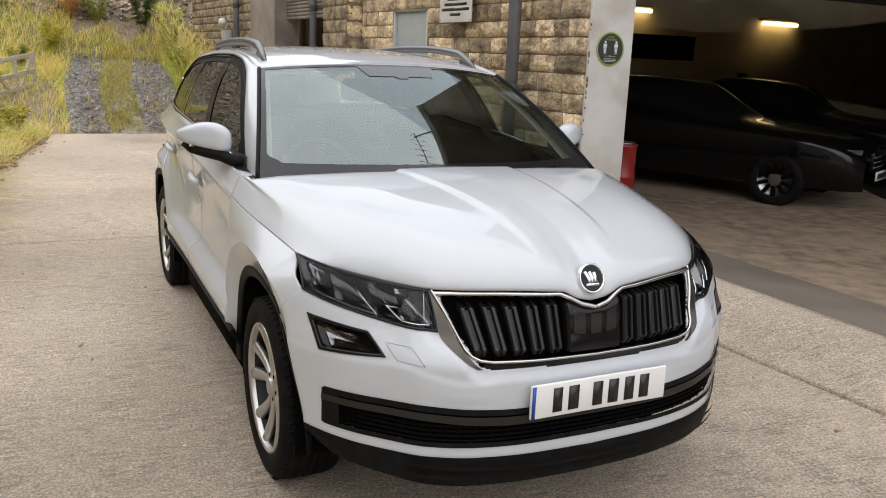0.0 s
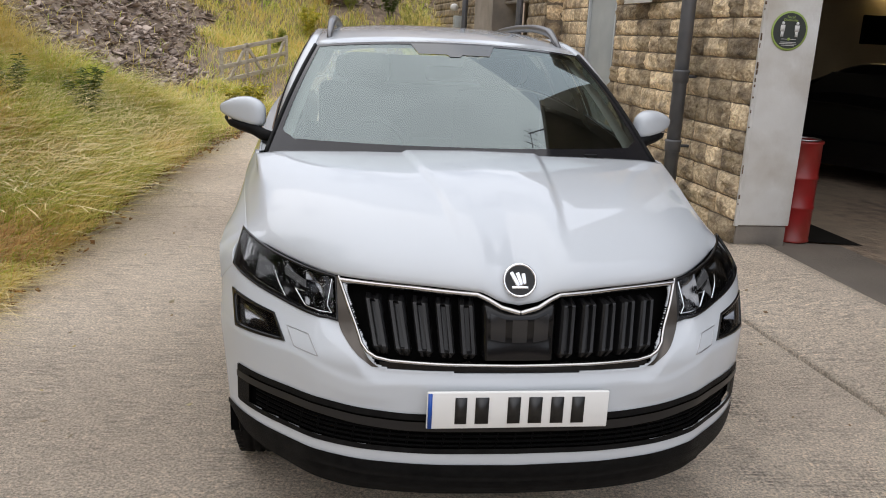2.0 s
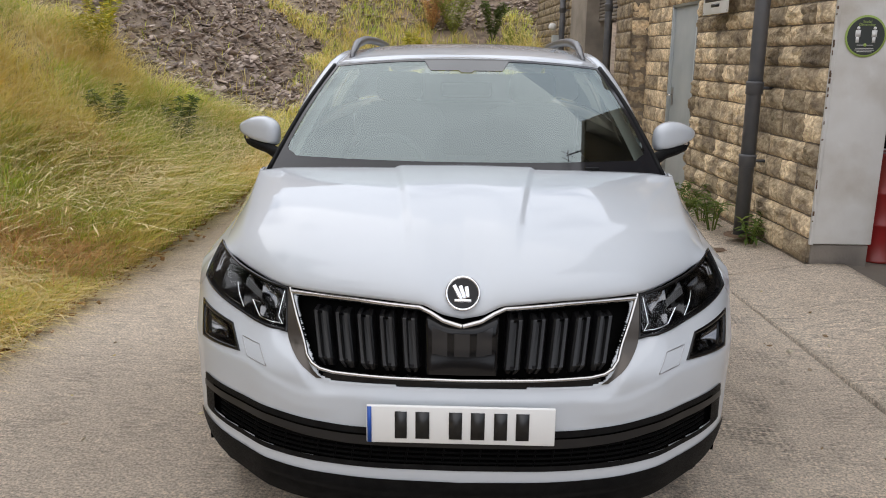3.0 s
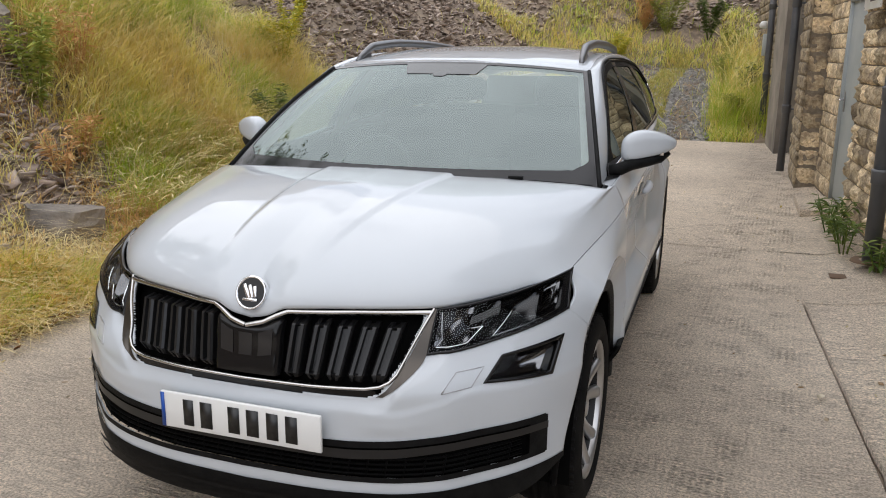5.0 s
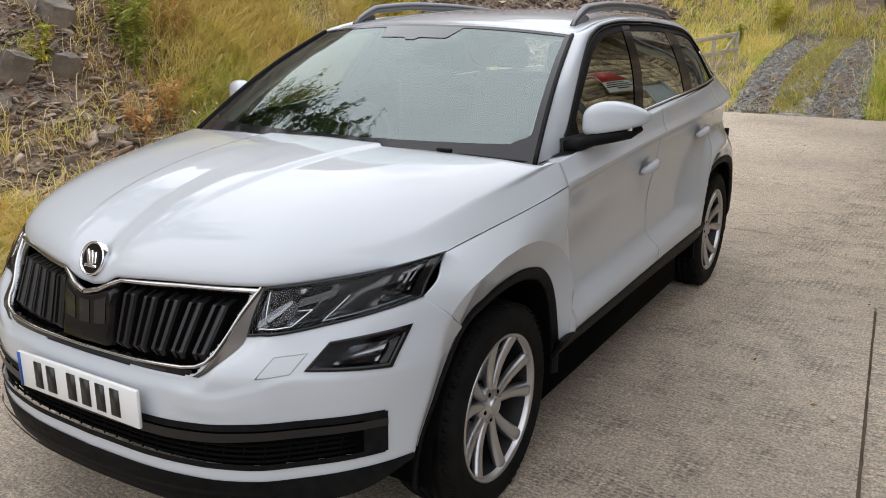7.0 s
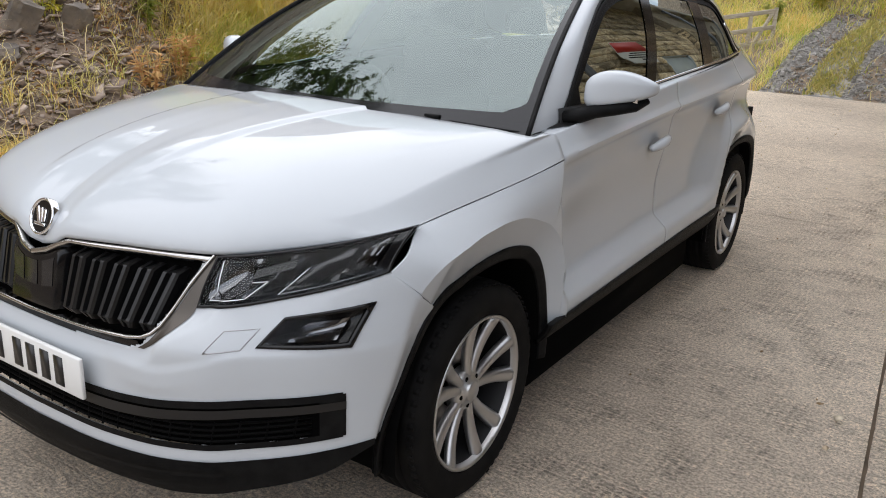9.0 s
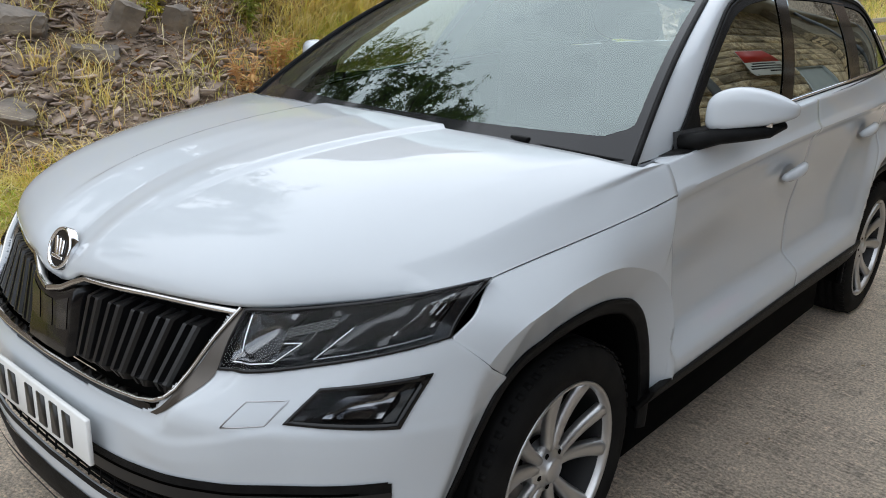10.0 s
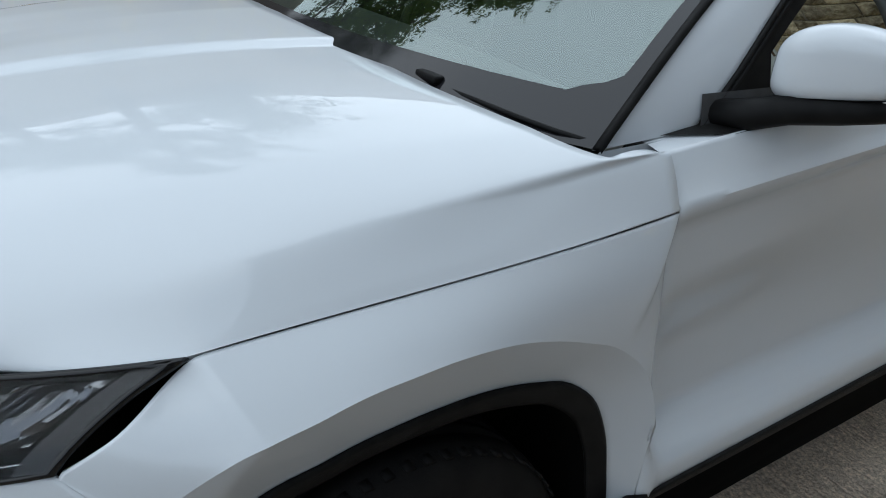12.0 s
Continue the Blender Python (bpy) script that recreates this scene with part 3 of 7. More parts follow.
def headlamp(s):
    lens = part("headlamp", mirrored(sheet(lambda u, v: lamp_at(u, v, 0.004), 40, 14), s), LENS, car, "clear lens over a dark housing")
    lens.visible_shadow = False
    bm = sheet(lambda u, v: lamp_at(0.01 + 0.98 * u, 0.02 + 0.96 * v, -0.014, 0.006 + 0.085 * math.sin(math.pi * min(1, max(0, v))) ** 0.6 * math.sin(math.pi * u) ** 0.4), 30, 12)
    part("housing", mirrored(bm, s), GLOSSBLACK, lens)
    edge = [(i / 30, 0.0) for i in range(31)] + [(1.0, j / 8) for j in range(1, 9)] + [(1 - i / 30, 1.0) for i in range(1, 31)] + [(0.0, 1 - j / 8) for j in range(1, 9)]
    bm = bmesh.new()
    prev = None
    for a, b in edge + edge[:1]:
        ring = [bm.verts.new(lamp_at(0.5 + (a - 0.5) * k, 0.5 + (b - 0.5) * m, o)) for k, m, o in ((1.014, 1.07, -0.006), (1.008, 1.05, 0.004), (0.982, 0.93, 0.006), (0.978, 0.92, -0.004))]
        if prev:
            for k in range(3):
                bm.faces.new((prev[k], ring[k], ring[k + 1], prev[k + 1]))
        prev = ring
    part("lamp_rim", mirrored(bm, s), GLOSSBLACK, lens)
    # reflectors, bright strips, pressed indicator and fins
    for a0, a1, b0, b1, m in ((0.04, 0.30, 0.16, 0.93, REFLECT), (0.30, 0.50, 0.16, 0.93, SMOKE), (0.51, 0.79, 0.18, 0.86, SMOKE), (0.78, 0.93, 0.34, 0.92, REFLECT)):
        bm = sheet(lambda u, v: lamp_at(a0 + (a1 - a0) * u, b0 + (b1 - b0) * v, -0.006, 0.003 + 0.05 * math.sin(math.pi * u) * math.sin(math.pi * v)), 16, 10)
        part("reflector", mirrored(bm, s), m, lens)
    for strip, w in ((((0.06, 0.13), (0.30, 0.13), (0.40, 0.44)), 0.014), (((0.31, 0.46), (0.40, 0.44)), 0.012), (((0.485, 0.12), (0.55, 0.36), (0.60, 0.62)), 0.012), (((0.49, 0.12), (0.72, 0.13), (0.95, 0.17)), 0.007), (((0.05, 0.92), (0.10, 0.30), (0.06, 0.13)), 0.007)):
        q = dense(list(strip), 0.02)
        bm = bmesh.new()
        rows = []
        for i, (a, b) in enumerate(q):
            p0, p1 = q[max(0, i - 1)], q[min(len(q) - 1, i + 1)]
            d = Vector((p1[0] - p0[0], (p1[1] - p0[1]) * 0.35)).normalized()
            rows.append([bm.verts.new(lamp_at(a - d.y * w * k, b + d.x * w * 2.8 * k, -0.008 + 0.004 * (k == 0))) for k in (-0.5, 0, 0.5)])
        for r0, r1 in zip(rows, rows[1:]):
            for k in range(2):
                bm.faces.new((r0[k], r1[k], r1[k + 1], r0[k + 1]))
        part("light_guide", mirrored(bm, s), CHROME, lens)
    for k in range(4):
        a = 0.795 + 0.036 * k
        part("fin", mirrored(sheet(lambda u, v: lamp_at(a + 0.022 * u + 0.028 * v * (1 - v), 0.44 + 0.05 * k + (0.46 - 0.05 * k) * v, -0.006 - 0.022 * u), 2, 6), s), CHROME, lens)
    part("lamp_floor", mirrored(sheet(lambda u, v: lamp_at(0.02 + 0.94 * u, 0.02 + 0.085 * v, -0.004 - 0.01 * v), 20, 2), s), GLOSSBLACK, lens)
    part("lamp_end", mirrored(sheet(lambda u, v: lamp_at(0.945 + 0.05 * u, 0.03 + 0.94 * v, 0.001), 4, 8), s), GLOSSBLACK, lens)
    bm = bmesh.new()
    for i in range(8):
        for j in range(4):
            a, b = 0.300 + 0.026 * i, 0.55 + 0.045 * j + 0.016 * i
            vs = [bm.verts.new(lamp_at(a + x, b + y, o)) for x, y, o in ((0.001, 0.003, -0.008), (0.025, 0.003, -0.008), (0.025, 0.042, -0.008), (0.001, 0.042, -0.008), (0.013, 0.022, -0.0065))]
            for p, q in ((0, 1), (1, 2), (2, 3), (3, 0)):
                bm.faces.new((vs[p], vs[q], vs[4]))
    part("indicator", mirrored(bm, s), PRESSED, lens, flat=True)


REFLECT = material("reflector", (0.17, 0.17, 0.175), rough=0.10, metal=1.0)
SMOKE = material("smoked_bowl", (0.055, 0.055, 0.056), rough=0.16, metal=1.0)
PRESSED = material("pressed_clear", (0.11, 0.11, 0.11), rough=0.35, metal=0.6)
both(headlamp)


def fog_at(u, v, out):
    a, b, c, d = FOG
    x = (a[0] * (1 - u) + d[0] * u) * (1 - v) + (b[0] * (1 - u) + c[0] * u) * v
    z = (a[1] * (1 - u) + d[1] * u) * (1 - v) + (b[1] * (1 - u) + c[1] * u) * v
    return on_front(x, z, out)


def fog_lamp(s):
    lens = part("fog_lamp", mirrored(sheet(lambda u, v: fog_at(u, v, 0.001), 14, 8), s), LENS, car, "clear lens in a dark corner housing")
    lens.visible_shadow = False
    part("housing", mirrored(sheet(lambda u, v: fog_at(u, v, -0.01 - 0.05 * math.sin(math.pi * u) * math.sin(math.pi * v)), 14, 8), s), GLOSSBLACK, lens)
    part("reflector", mirrored(sheet(lambda u, v: fog_at(0.3 + 0.55 * u, 0.15 + 0.6 * v, -0.012 - 0.03 * math.sin(math.pi * u) * math.sin(math.pi * v)), 10, 6), s), material("fog_reflector", (0.22, 0.22, 0.23), rough=0.15, metal=1.0), lens)
    edge = [(i / 10, 0) for i in range(10)] + [(1, i / 6) for i in range(6)] + [(1 - i / 10, 1) for i in range(10)] + [(0, 1 - i / 6) for i in range(6)]
    bm = bmesh.new()
    prev = None
    for a, b in edge + edge[:1]:
        ring = [bm.verts.new(fog_at(0.5 + (a - 0.5) * k, 0.5 + (b - 0.5) * m, o)) for k, m, o in ((1.07, 1.18, -0.004), (1.06, 1.15, 0.004), (0.95, 0.90, 0.003), (0.94, 0.88, -0.008))]
        if prev:
            for k in range(3):
                bm.faces.new((prev[k], ring[k], ring[k + 1], prev[k + 1]))
        prev = ring
    part("fog_rim", mirrored(bm, s), GLOSSBLACK, lens)
    W = [(0.563, 0.678), (0.591, 0.729), (0.655, 0.735), (0.632, 0.688)]
    part("washer_cover", mirrored(tube([on_front(x, z, 0.0) for x, z in dense(W + W[:1], 0.012)], 0.0016, 5), s), SATIN, car)


both(fog_lamp)


# wheel arch trims
def arch(w, s):
    def at(u, v):
        t = radians(-6 + 197 * u)
        y1, z1 = arch_at(t, 1.0, w)
        y, z = arch_at(t, 0.905 + 0.095 * v, w)
        x = (skin_x(y1, z1, 1) if w == FW else side_x(y1, z1)) + 0.008
        return Vector((x - 0.012 * (1 - v) ** 2 - 0.005 * smooth(0.85, 1, v), y, z))
    ob = part("arch_trim", mirrored(sheet(at, 72, 8, flip=True), s), BLACK, car, "black plastic arch trim")
    thick(ob, 0.02)
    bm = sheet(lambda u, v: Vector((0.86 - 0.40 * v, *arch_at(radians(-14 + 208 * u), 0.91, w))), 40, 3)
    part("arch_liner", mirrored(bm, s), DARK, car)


for wy in (FW, RW):
    both(lambda s: arch(wy, s))


# doors, quarters, sills
def rung(z0, z1, y, v):
    """Heights up a side panel, with one row on the crease."""
    c = crease_z(y)
    return z0 + (c - z0) * v / 0.8 if v <= 0.8 else c + (z1(y) - c) * (v - 0.8) / 0.2


def panel(name, y0, y1, z0, z1, s, nu=40, nv=40, keep=None, label=""):
    bm = sheet(lambda u, v: (lambda z: (lambda y: Vector((side_x(y, z), y, z)))(y0(z) + (y1(z) - y0(z)) * u))(rung(z0, z1, y0(z0) + (y1(z0) - y0(z0)) * u, v)), nu, nv, keep=keep)
    for q in bm.verts:
        if arch_q(q.co.y, q.co.z, RW)[0] < ARCH_CUT:
            y, z = arch_at(math.atan2(q.co.z - HUB, q.co.y - RW - 0.008), ARCH_CUT, RW)
            q.co = Vector((side_x(y, z), y, z))
    for e in bm.edges:
        if all(abs(q.co.z - crease_z(q.co.y)) < 0.004 for q in e.verts):
            e.smooth = False
    return thick(part(name, mirrored(bm, s), PAINT, car, label), 0.008)


mid_y = lambda z: 2.452
back_y = lambda z: 3.30 + 0.22 * smooth(0.75, 1.05, z)
clear_rear = lambda c: arch_q(c.y, c.z, RW)[0] > 0.955
CUFF = lambda y: belt_z(y) - 0.004


# body paint in a darker tone: shade painted on the flat handle cups
CUPSHADE = material("cup_shade", (0.30, 0.315, 0.33), rough=0.5)


def handle(s, y, z, door):
    bm = bmesh.new()
    pts = [Vector((side_x(y + d, z + 0.012 * d / 0.1) + 0.014 + 0.024 * math.cos(d / 0.11 * math.pi / 2) ** 0.5 if abs(d) < 0.109 else side_x(y + d, z), y + d, z + 0.12 * d)) for d in [i * 0.1 / 8 for i in range(-8, 9)]]
    tube(pts, [0.010 + 0.012 * math.cos(i / 8 * math.pi / 2) ** 0.6 if abs(i) < 8 else 0.007 for i in range(-8, 9)], 10, bm=bm)
    grip = part("door_handle", mirrored(bm, s), PAINT, door)
    bm = bmesh.new()
    ring = [bm.verts.new((side_x(y + 0.062 * math.cos(t), z - 0.012 + 0.034 * math.sin(t)) + 0.002, y + 0.062 * math.cos(t), z - 0.012 + 0.034 * math.sin(t))) for t in [k * math.pi / 12 for k in range(24)]]
    bm.faces.new(ring)
    part("handle_cup", mirrored(bm, s), CUPSHADE, grip)


def doors(s):
    d1 = panel("front_door", lambda z: door_y(z) + 0.0011, lambda z: mid_y(z) - 0.0011, 0.445, CUFF, s, 50, 50)
    d2 = panel("rear_door", lambda z: mid_y(z) + 0.0011, lambda z: back_y(z) - 0.0011, 0.445, CUFF, s, 50, 50, clear_rear)
    panel("rear_quarter", lambda z: back_y(z) + 0.0011, lambda z: 4.42, 0.40, CUFF, s, 50, 50, clear_rear)
    handle(s, 2.27, 0.940, d1)
    handle(s, 3.17, 0.997, d2)
    def sill(u, v):
        y = 1.30 + 1.98 * u
        top = 0.452 + 0.016 * (y - 1.4)
        return Vector((low_x(y) + 0.008 - 0.052 * (1 - v) ** 1.5 - 0.003 * smooth(0.9, 1, v), y, 0.362 + (top - 0.362) * v))
    thick(part("sill_trim", mirrored(sheet(sill, 30, 10), s), BLACK, car, "black plastic sill trim"), 0.02)
    shoulder = sheet(lambda u, v: (lambda y: Vector((belt_x(y) - (inset(y) + 0.006) * v, y, belt_z(y) - 0.005 + 0.008 * math.sin(math.pi / 2 * v))))(1.33 + 2.5 * u), 50, 4, flip=True)
    part("door_shoulder", mirrored(shoulder, s), PAINT, d1)
    seat_top = sheet(lambda u, v: (lambda y, w: Vector((belt_x(y) - (inset(y) + 0.006) * w + 0.002, y, belt_z(y) - 0.001 + 0.008 * math.sin(math.pi / 2 * w))))(1.336 + 0.26 * u, 1 - (1 - v) * min(1.0, 0.08 + 1.6 * u)), 14, 5, flip=True)
    part("mirror_seat", mirrored(seat_top, s), BLACK, d1)
    # belt strip: bright bar over a black seal
    ys = [1.60 + i * 2.19 / 40 for i in range(41)]
    part("belt_strip", mirrored(tube([Vector((belt_x(y) - inset(y) + 0.005, y, belt_z(y) + 0.009)) for y in ys], 0.0065, 6), s), CHROME, car)
    part("belt_seal", mirrored(tube([Vector((belt_x(y) - inset(y) + 0.004, y, belt_z(y) - 0.001)) for y in ys], 0.007, 6), s), BLACK, car)


both(doors)


# glasshouse
def screen(u, v):
    k = abs(2 * u - 1)
    b = Vector((0.800 * k, 1.02 + 0.205 * k ** 2.3, 1.085 + 0.002 * k))
    t = Vector((0.628 * k, 1.815 + 0.10 * k ** 2.2, 1.535 - 0.036 * k ** 2.2))
    p = b.lerp(t, v) + Vector((0, -0.5, 0.86)) * 0.028 * math.sin(math.pi * v)
    p.x = math.copysign(p.x, u - 0.5)
    return p


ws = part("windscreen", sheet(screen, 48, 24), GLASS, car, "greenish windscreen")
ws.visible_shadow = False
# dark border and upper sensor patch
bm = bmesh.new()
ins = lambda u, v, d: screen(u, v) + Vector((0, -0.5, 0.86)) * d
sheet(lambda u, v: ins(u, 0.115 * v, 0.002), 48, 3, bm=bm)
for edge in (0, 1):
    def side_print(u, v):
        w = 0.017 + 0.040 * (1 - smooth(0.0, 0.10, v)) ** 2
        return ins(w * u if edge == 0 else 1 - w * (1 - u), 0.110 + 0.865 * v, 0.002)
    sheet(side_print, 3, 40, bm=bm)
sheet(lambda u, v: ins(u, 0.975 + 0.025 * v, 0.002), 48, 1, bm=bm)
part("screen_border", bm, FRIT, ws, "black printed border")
bm = sheet(lambda u, v: ins(0.5 + (u - 0.5) * (0.25 + 0.06 * v), 0.865 + 0.115 * v, 0.0025), 8, 4)
sheet(lambda u, v: ins(0.5 + (u - 0.5) * (0.035 + 0.02 * v), 0.842 + 0.024 * v, 0.0025), 2, 2, bm=bm)
part("sensor_patch", bm, PATCH, ws, "grey printed patch round the sensors")
for s in (1, -1):
    bm = tube([screen(0.5 + s * 0.5, v) + Vector((s * 0.004, 0, 0.002)) for v in [i / 20 for i in range(21)]], 0.009, 6)
    part("screen_trim", bm, BLACK, car)
bm = sheet(lambda u, v: Vector((math.copysign((hood_rear(abs(2 * u - 1)).x) * 0.93, u - 0.5), hood_rear(abs(2 * u - 1)).y + 0.10 * v - 0.03, hood_rear(abs(2 * u - 1)).z - 0.025 - 0.006 * v)), 40, 3)
part("scuttle", bm, BLACK, car)
part("scuttle_floor", sheet(lambda u, v: Vector(((u - 0.5) * 1.3, 0.62 + 0.8 * v, 0.78 + 0.2 * v)), 4, 4), DARK, car)


def pane_x(y, z):
    """Half the width of the glasshouse's side at y and z."""
    f = (z - belt_z(y)) / (1.54 - belt_z(y))
    b = belt_x(y) - inset(y)
    return b + (glass_x(y) - b) * f + 0.02 * math.sin(math.pi * min(1.0, max(0.0, f)))


def side_pane(y0, y1, out=0.0, nu=24, nv=14, v0=0.0, v1=1.0):
    """Glass between the belt and the window frame; y0 and y1 are its ends, as functions of v."""
    def at(u, w):
        v = v0 + (v1 - v0) * w
        y = y0(v) + (y1(v) - y0(v)) * u
        z = belt_z(y) + (frame_z(y) - belt_z(y)) * v
        return Vector((pane_x(y, z) + out, y, z))
    return sheet(at, nu, nv, flip=True)


FRAME_Y = [1.452 + i * 1.95 / 40 for i in range(40)] + [3.402 + i * 0.395 / 30 for i in range(31)]


def frame_point(i, inset=0.0, out=0.0):
    """A point beside the side windows' outer edge, inset towards the glass."""
    a, b = FRAME_Y[max(0, i - 1)], FRAME_Y[min(len(FRAME_Y) - 1, i + 1)]
    d = Vector((b - a, frame_z(b) - frame_z(a))).normalized()
    y, z = FRAME_Y[i] + d.y * inset, frame_z(FRAME_Y[i]) - d.x * inset
    return Vector((pane_x(y, z) + out, y, z))


tail_edge = path3((0.580, 3.50, 1.556), (0.565, 3.80, 1.525), (0.568, 3.94, 1.46), (0.605, 4.08, 1.36), (0.655, 4.26, 1.243))


def shell_edge(y, z):
    """The outer edge of the painted side frame: screen, roof, tail."""
    if y < 2.0:
        return screen(1.0, min(1.0, max(0.0, (z - 1.090) / (1.482 - 1.090))))
    if y < 3.40:
        k = smooth(2.0, 2.35, y)
        yy = 1.915 + (y - 2.0) * 1.1
        return Vector((roof_x(yy), yy, roof_edge(yy))).lerp(Vector((roof_x(y), y, roof_edge(y))), k)
    return tail_edge((y - 3.40) / (FRAME_Y[-1] - 3.40))


def glasshouse(s):
    n = len(FRAME_Y) - 1
    # painted pillars and roof side, one pressing round the windows
    def shell(u, v):
        i = round(u * n)
        a, b = frame_point(i, -0.010, 0.006), shell_edge(FRAME_Y[i], frame_z(FRAME_Y[i]))
        bulge = 0.014 * math.sin(math.pi * v) * smooth(0.0, 0.1, u)
        return a.lerp(b, v) + Vector((0.8, -0.1, 0.6)) * bulge
    bm = sheet(shell, n, 10)
    thick(part("side_frame", mirrored(bm, s), PAINT, car), 0.008)
    # gasket, bright surround and inner black frame
    part("window_gasket", mirrored(tube([frame_point(i, -0.008, 0.007) for i in range(n + 1)], 0.0055, 6), s), BLACK, car)
    part("window_surround", mirrored(tube([frame_point(i, 0.004, 0.007) for i in range(n + 1) if FRAME_Y[i] > 3.5], 0.0055, 6), s), CHROME, car)
    part("window_seal", mirrored(tube([frame_point(i, 0.003, 0.006) for i in range(n + 1) if FRAME_Y[i] < 3.53], 0.0055, 6), s), BLACK, car)
    part("window_frame", mirrored(sheet(lambda u, v: frame_point(round(u * n), 0.006 + 0.026 * v, 0.004), n, 2), s), BLACK, car)
    part("door_pillar", mirrored(side_pane(lambda v: 2.185 + 0.24 * v, lambda v: 2.285 + 0.245 * v, 0.004, 6, 14), s), GLOSSBLACK, car)
    part("door_pillar", mirrored(side_pane(lambda v: 2.92 + 0.12 * v, lambda v: 3.07 + 0.12 * v, 0.004, 6, 14), s), GLOSSBLACK, car)
    part("mirror_sail", mirrored(side_pane(lambda v: 1.456, lambda v: 1.625, 0.004, 10, 6), s), BLACK, car)
    for a, b, name in ((lambda v: 1.62, lambda v: 2.195 + 0.24 * v, "front_side_window"), (lambda v: 2.275 + 0.245 * v, lambda v: 2.93 + 0.12 * v, "rear_side_window"), (lambda v: 3.06 + 0.12 * v, lambda v: 3.79, "quarter_window")):
        p = part(name, mirrored(side_pane(a, b, 0.0), s), SIDEGLASS if name[0] == "f" else DARKGLASS, car)
        p.visible_shadow = False
    foot = sheet(lambda u, v: screen(1.0, 0.0).lerp(Vector((pane_x(1.452, 1.09), 1.452, 1.09)), u) + Vector((0.008, -0.03 * (1 - v), -0.03 * (1 - v))), 4, 2)
    part("pillar_foot", mirrored(foot, s), PAINT, car)
    # roof side rail on two feet
    ys = [2.06 + i * 1.58 / 40 for i in range(41)]
    pts = [Vector((roof_x(y) - 0.052, y, roof_edge(y) + 0.006 + (0.050 - 0.010 * (y - 2.06)) * min(1.0, math.sin(math.pi * (y - 2.06) / 1.58) * 3.2) ** 0.75)) for y in ys]
    rail_ob = part("roof_rail", mirrored(tube(pts, [0.012 + 0.010 * min(1, min(i, 40 - i) / 5) for i in range(41)], 10), s), RAILGREY, car, "satin grey roof rail")
    for y0, y1 in ((2.09, 2.24), (3.44, 3.60)):
        part("rail_foot", mirrored(sheet(lambda u, v: (lambda y: Vector((roof_x(y) - 0.052 + 0.012, y, roof_edge(y) - 0.004 + 0.040 * v * math.sin(math.pi * (0.1 + 0.8 * (u if y0 < 3 else 1 - u))) ** 0.5)))(y0 + (y1 - y0) * u), 8, 3), s), RAILGREY, rail_ob)


RAILGREY = material("rail_grey", (0.17, 0.17, 0.175), rough=0.32, metal=0.7)
both(glasshouse)


def roof(u, v):
    k = abs(2 * u - 1)
    f = screen(u, 1.0)
    y = f.y + (4.30 - f.y) * v
    x = roof_x(y) * k if v > 0.02 else abs(f.x)
    z = roof_edge(y) + (roof_mid(y) - roof_edge(y)) * (1 - k ** 2.6)
    if v < 0.02:
        z = f.z + 0.004
    return Vector((math.copysign(x, u - 0.5), y, z))


thick(part("roof", sheet(roof, 48, 60), PAINT, car), 0.01)
part("headliner", sheet(lambda u, v: roof(u, 0.02 + 0.9 * v) - Vector((0, 0, 0.04)), 16, 20), LINER, car)
# tail
part("tailgate", sheet(lambda u, v: Vector(((2 * u - 1) * (0.51 + 0.17 * (1 - v) ** 0.7), 4.29 + 0.26 * (1 - v) ** 1.2 + 0.03 * math.cos((2 * u - 1) * 1.5), 1.41 - 0.66 * (1 - v))), 24, 16, flip=True), PAINT, car)
part("rear_bumper", sheet(lambda u, v: Vector(((2 * u - 1) * 0.73, 4.42 + 0.18 * (1 - abs(2 * u - 1) ** 4), 0.40 + 0.40 * v)), 24, 8, flip=True), PAINT, car)
both(lambda s: part("tail_lamp", mirrored(sheet(lambda u, v: (lambda y, z: Vector((side_x(y, z) + 0.004, y, z)))(4.22 + 0.2 * u, 0.93 + 0.11 * v), 8, 6, flip=True), s), material("lamp_red", (0.45, 0.02, 0.01), rough=0.1, coat=1.0), car, "red tail lamp"))
part("underside", box(box(bmesh.new(), -0.80, 0.80, 1.36, 3.15, 0.16, 0.37), -0.60, 0.60, 0.42, 4.4, 0.2, 0.36), DARK, car)
part("inner_shell", box(bmesh.new(), -0.80, 0.80, 1.36, 4.2, 0.34, 0.9), DARK, car)


# cabin
def seat(x, y):
    ob = part("front_seat", box(box(bmesh.new(), x - 0.26, x + 0.26, y, y + 0.5, 0.62, 0.80, 0.06), x - 0.25, x + 0.25, y + 0.46, y + 0.62, 0.75, 1.28, 0.07), CLOTH, car)
    part("headrest", box(bmesh.new(), x - 0.13, x + 0.13, y + 0.52, y + 0.62, 1.30, 1.46, 0.045), CLOTH, ob)


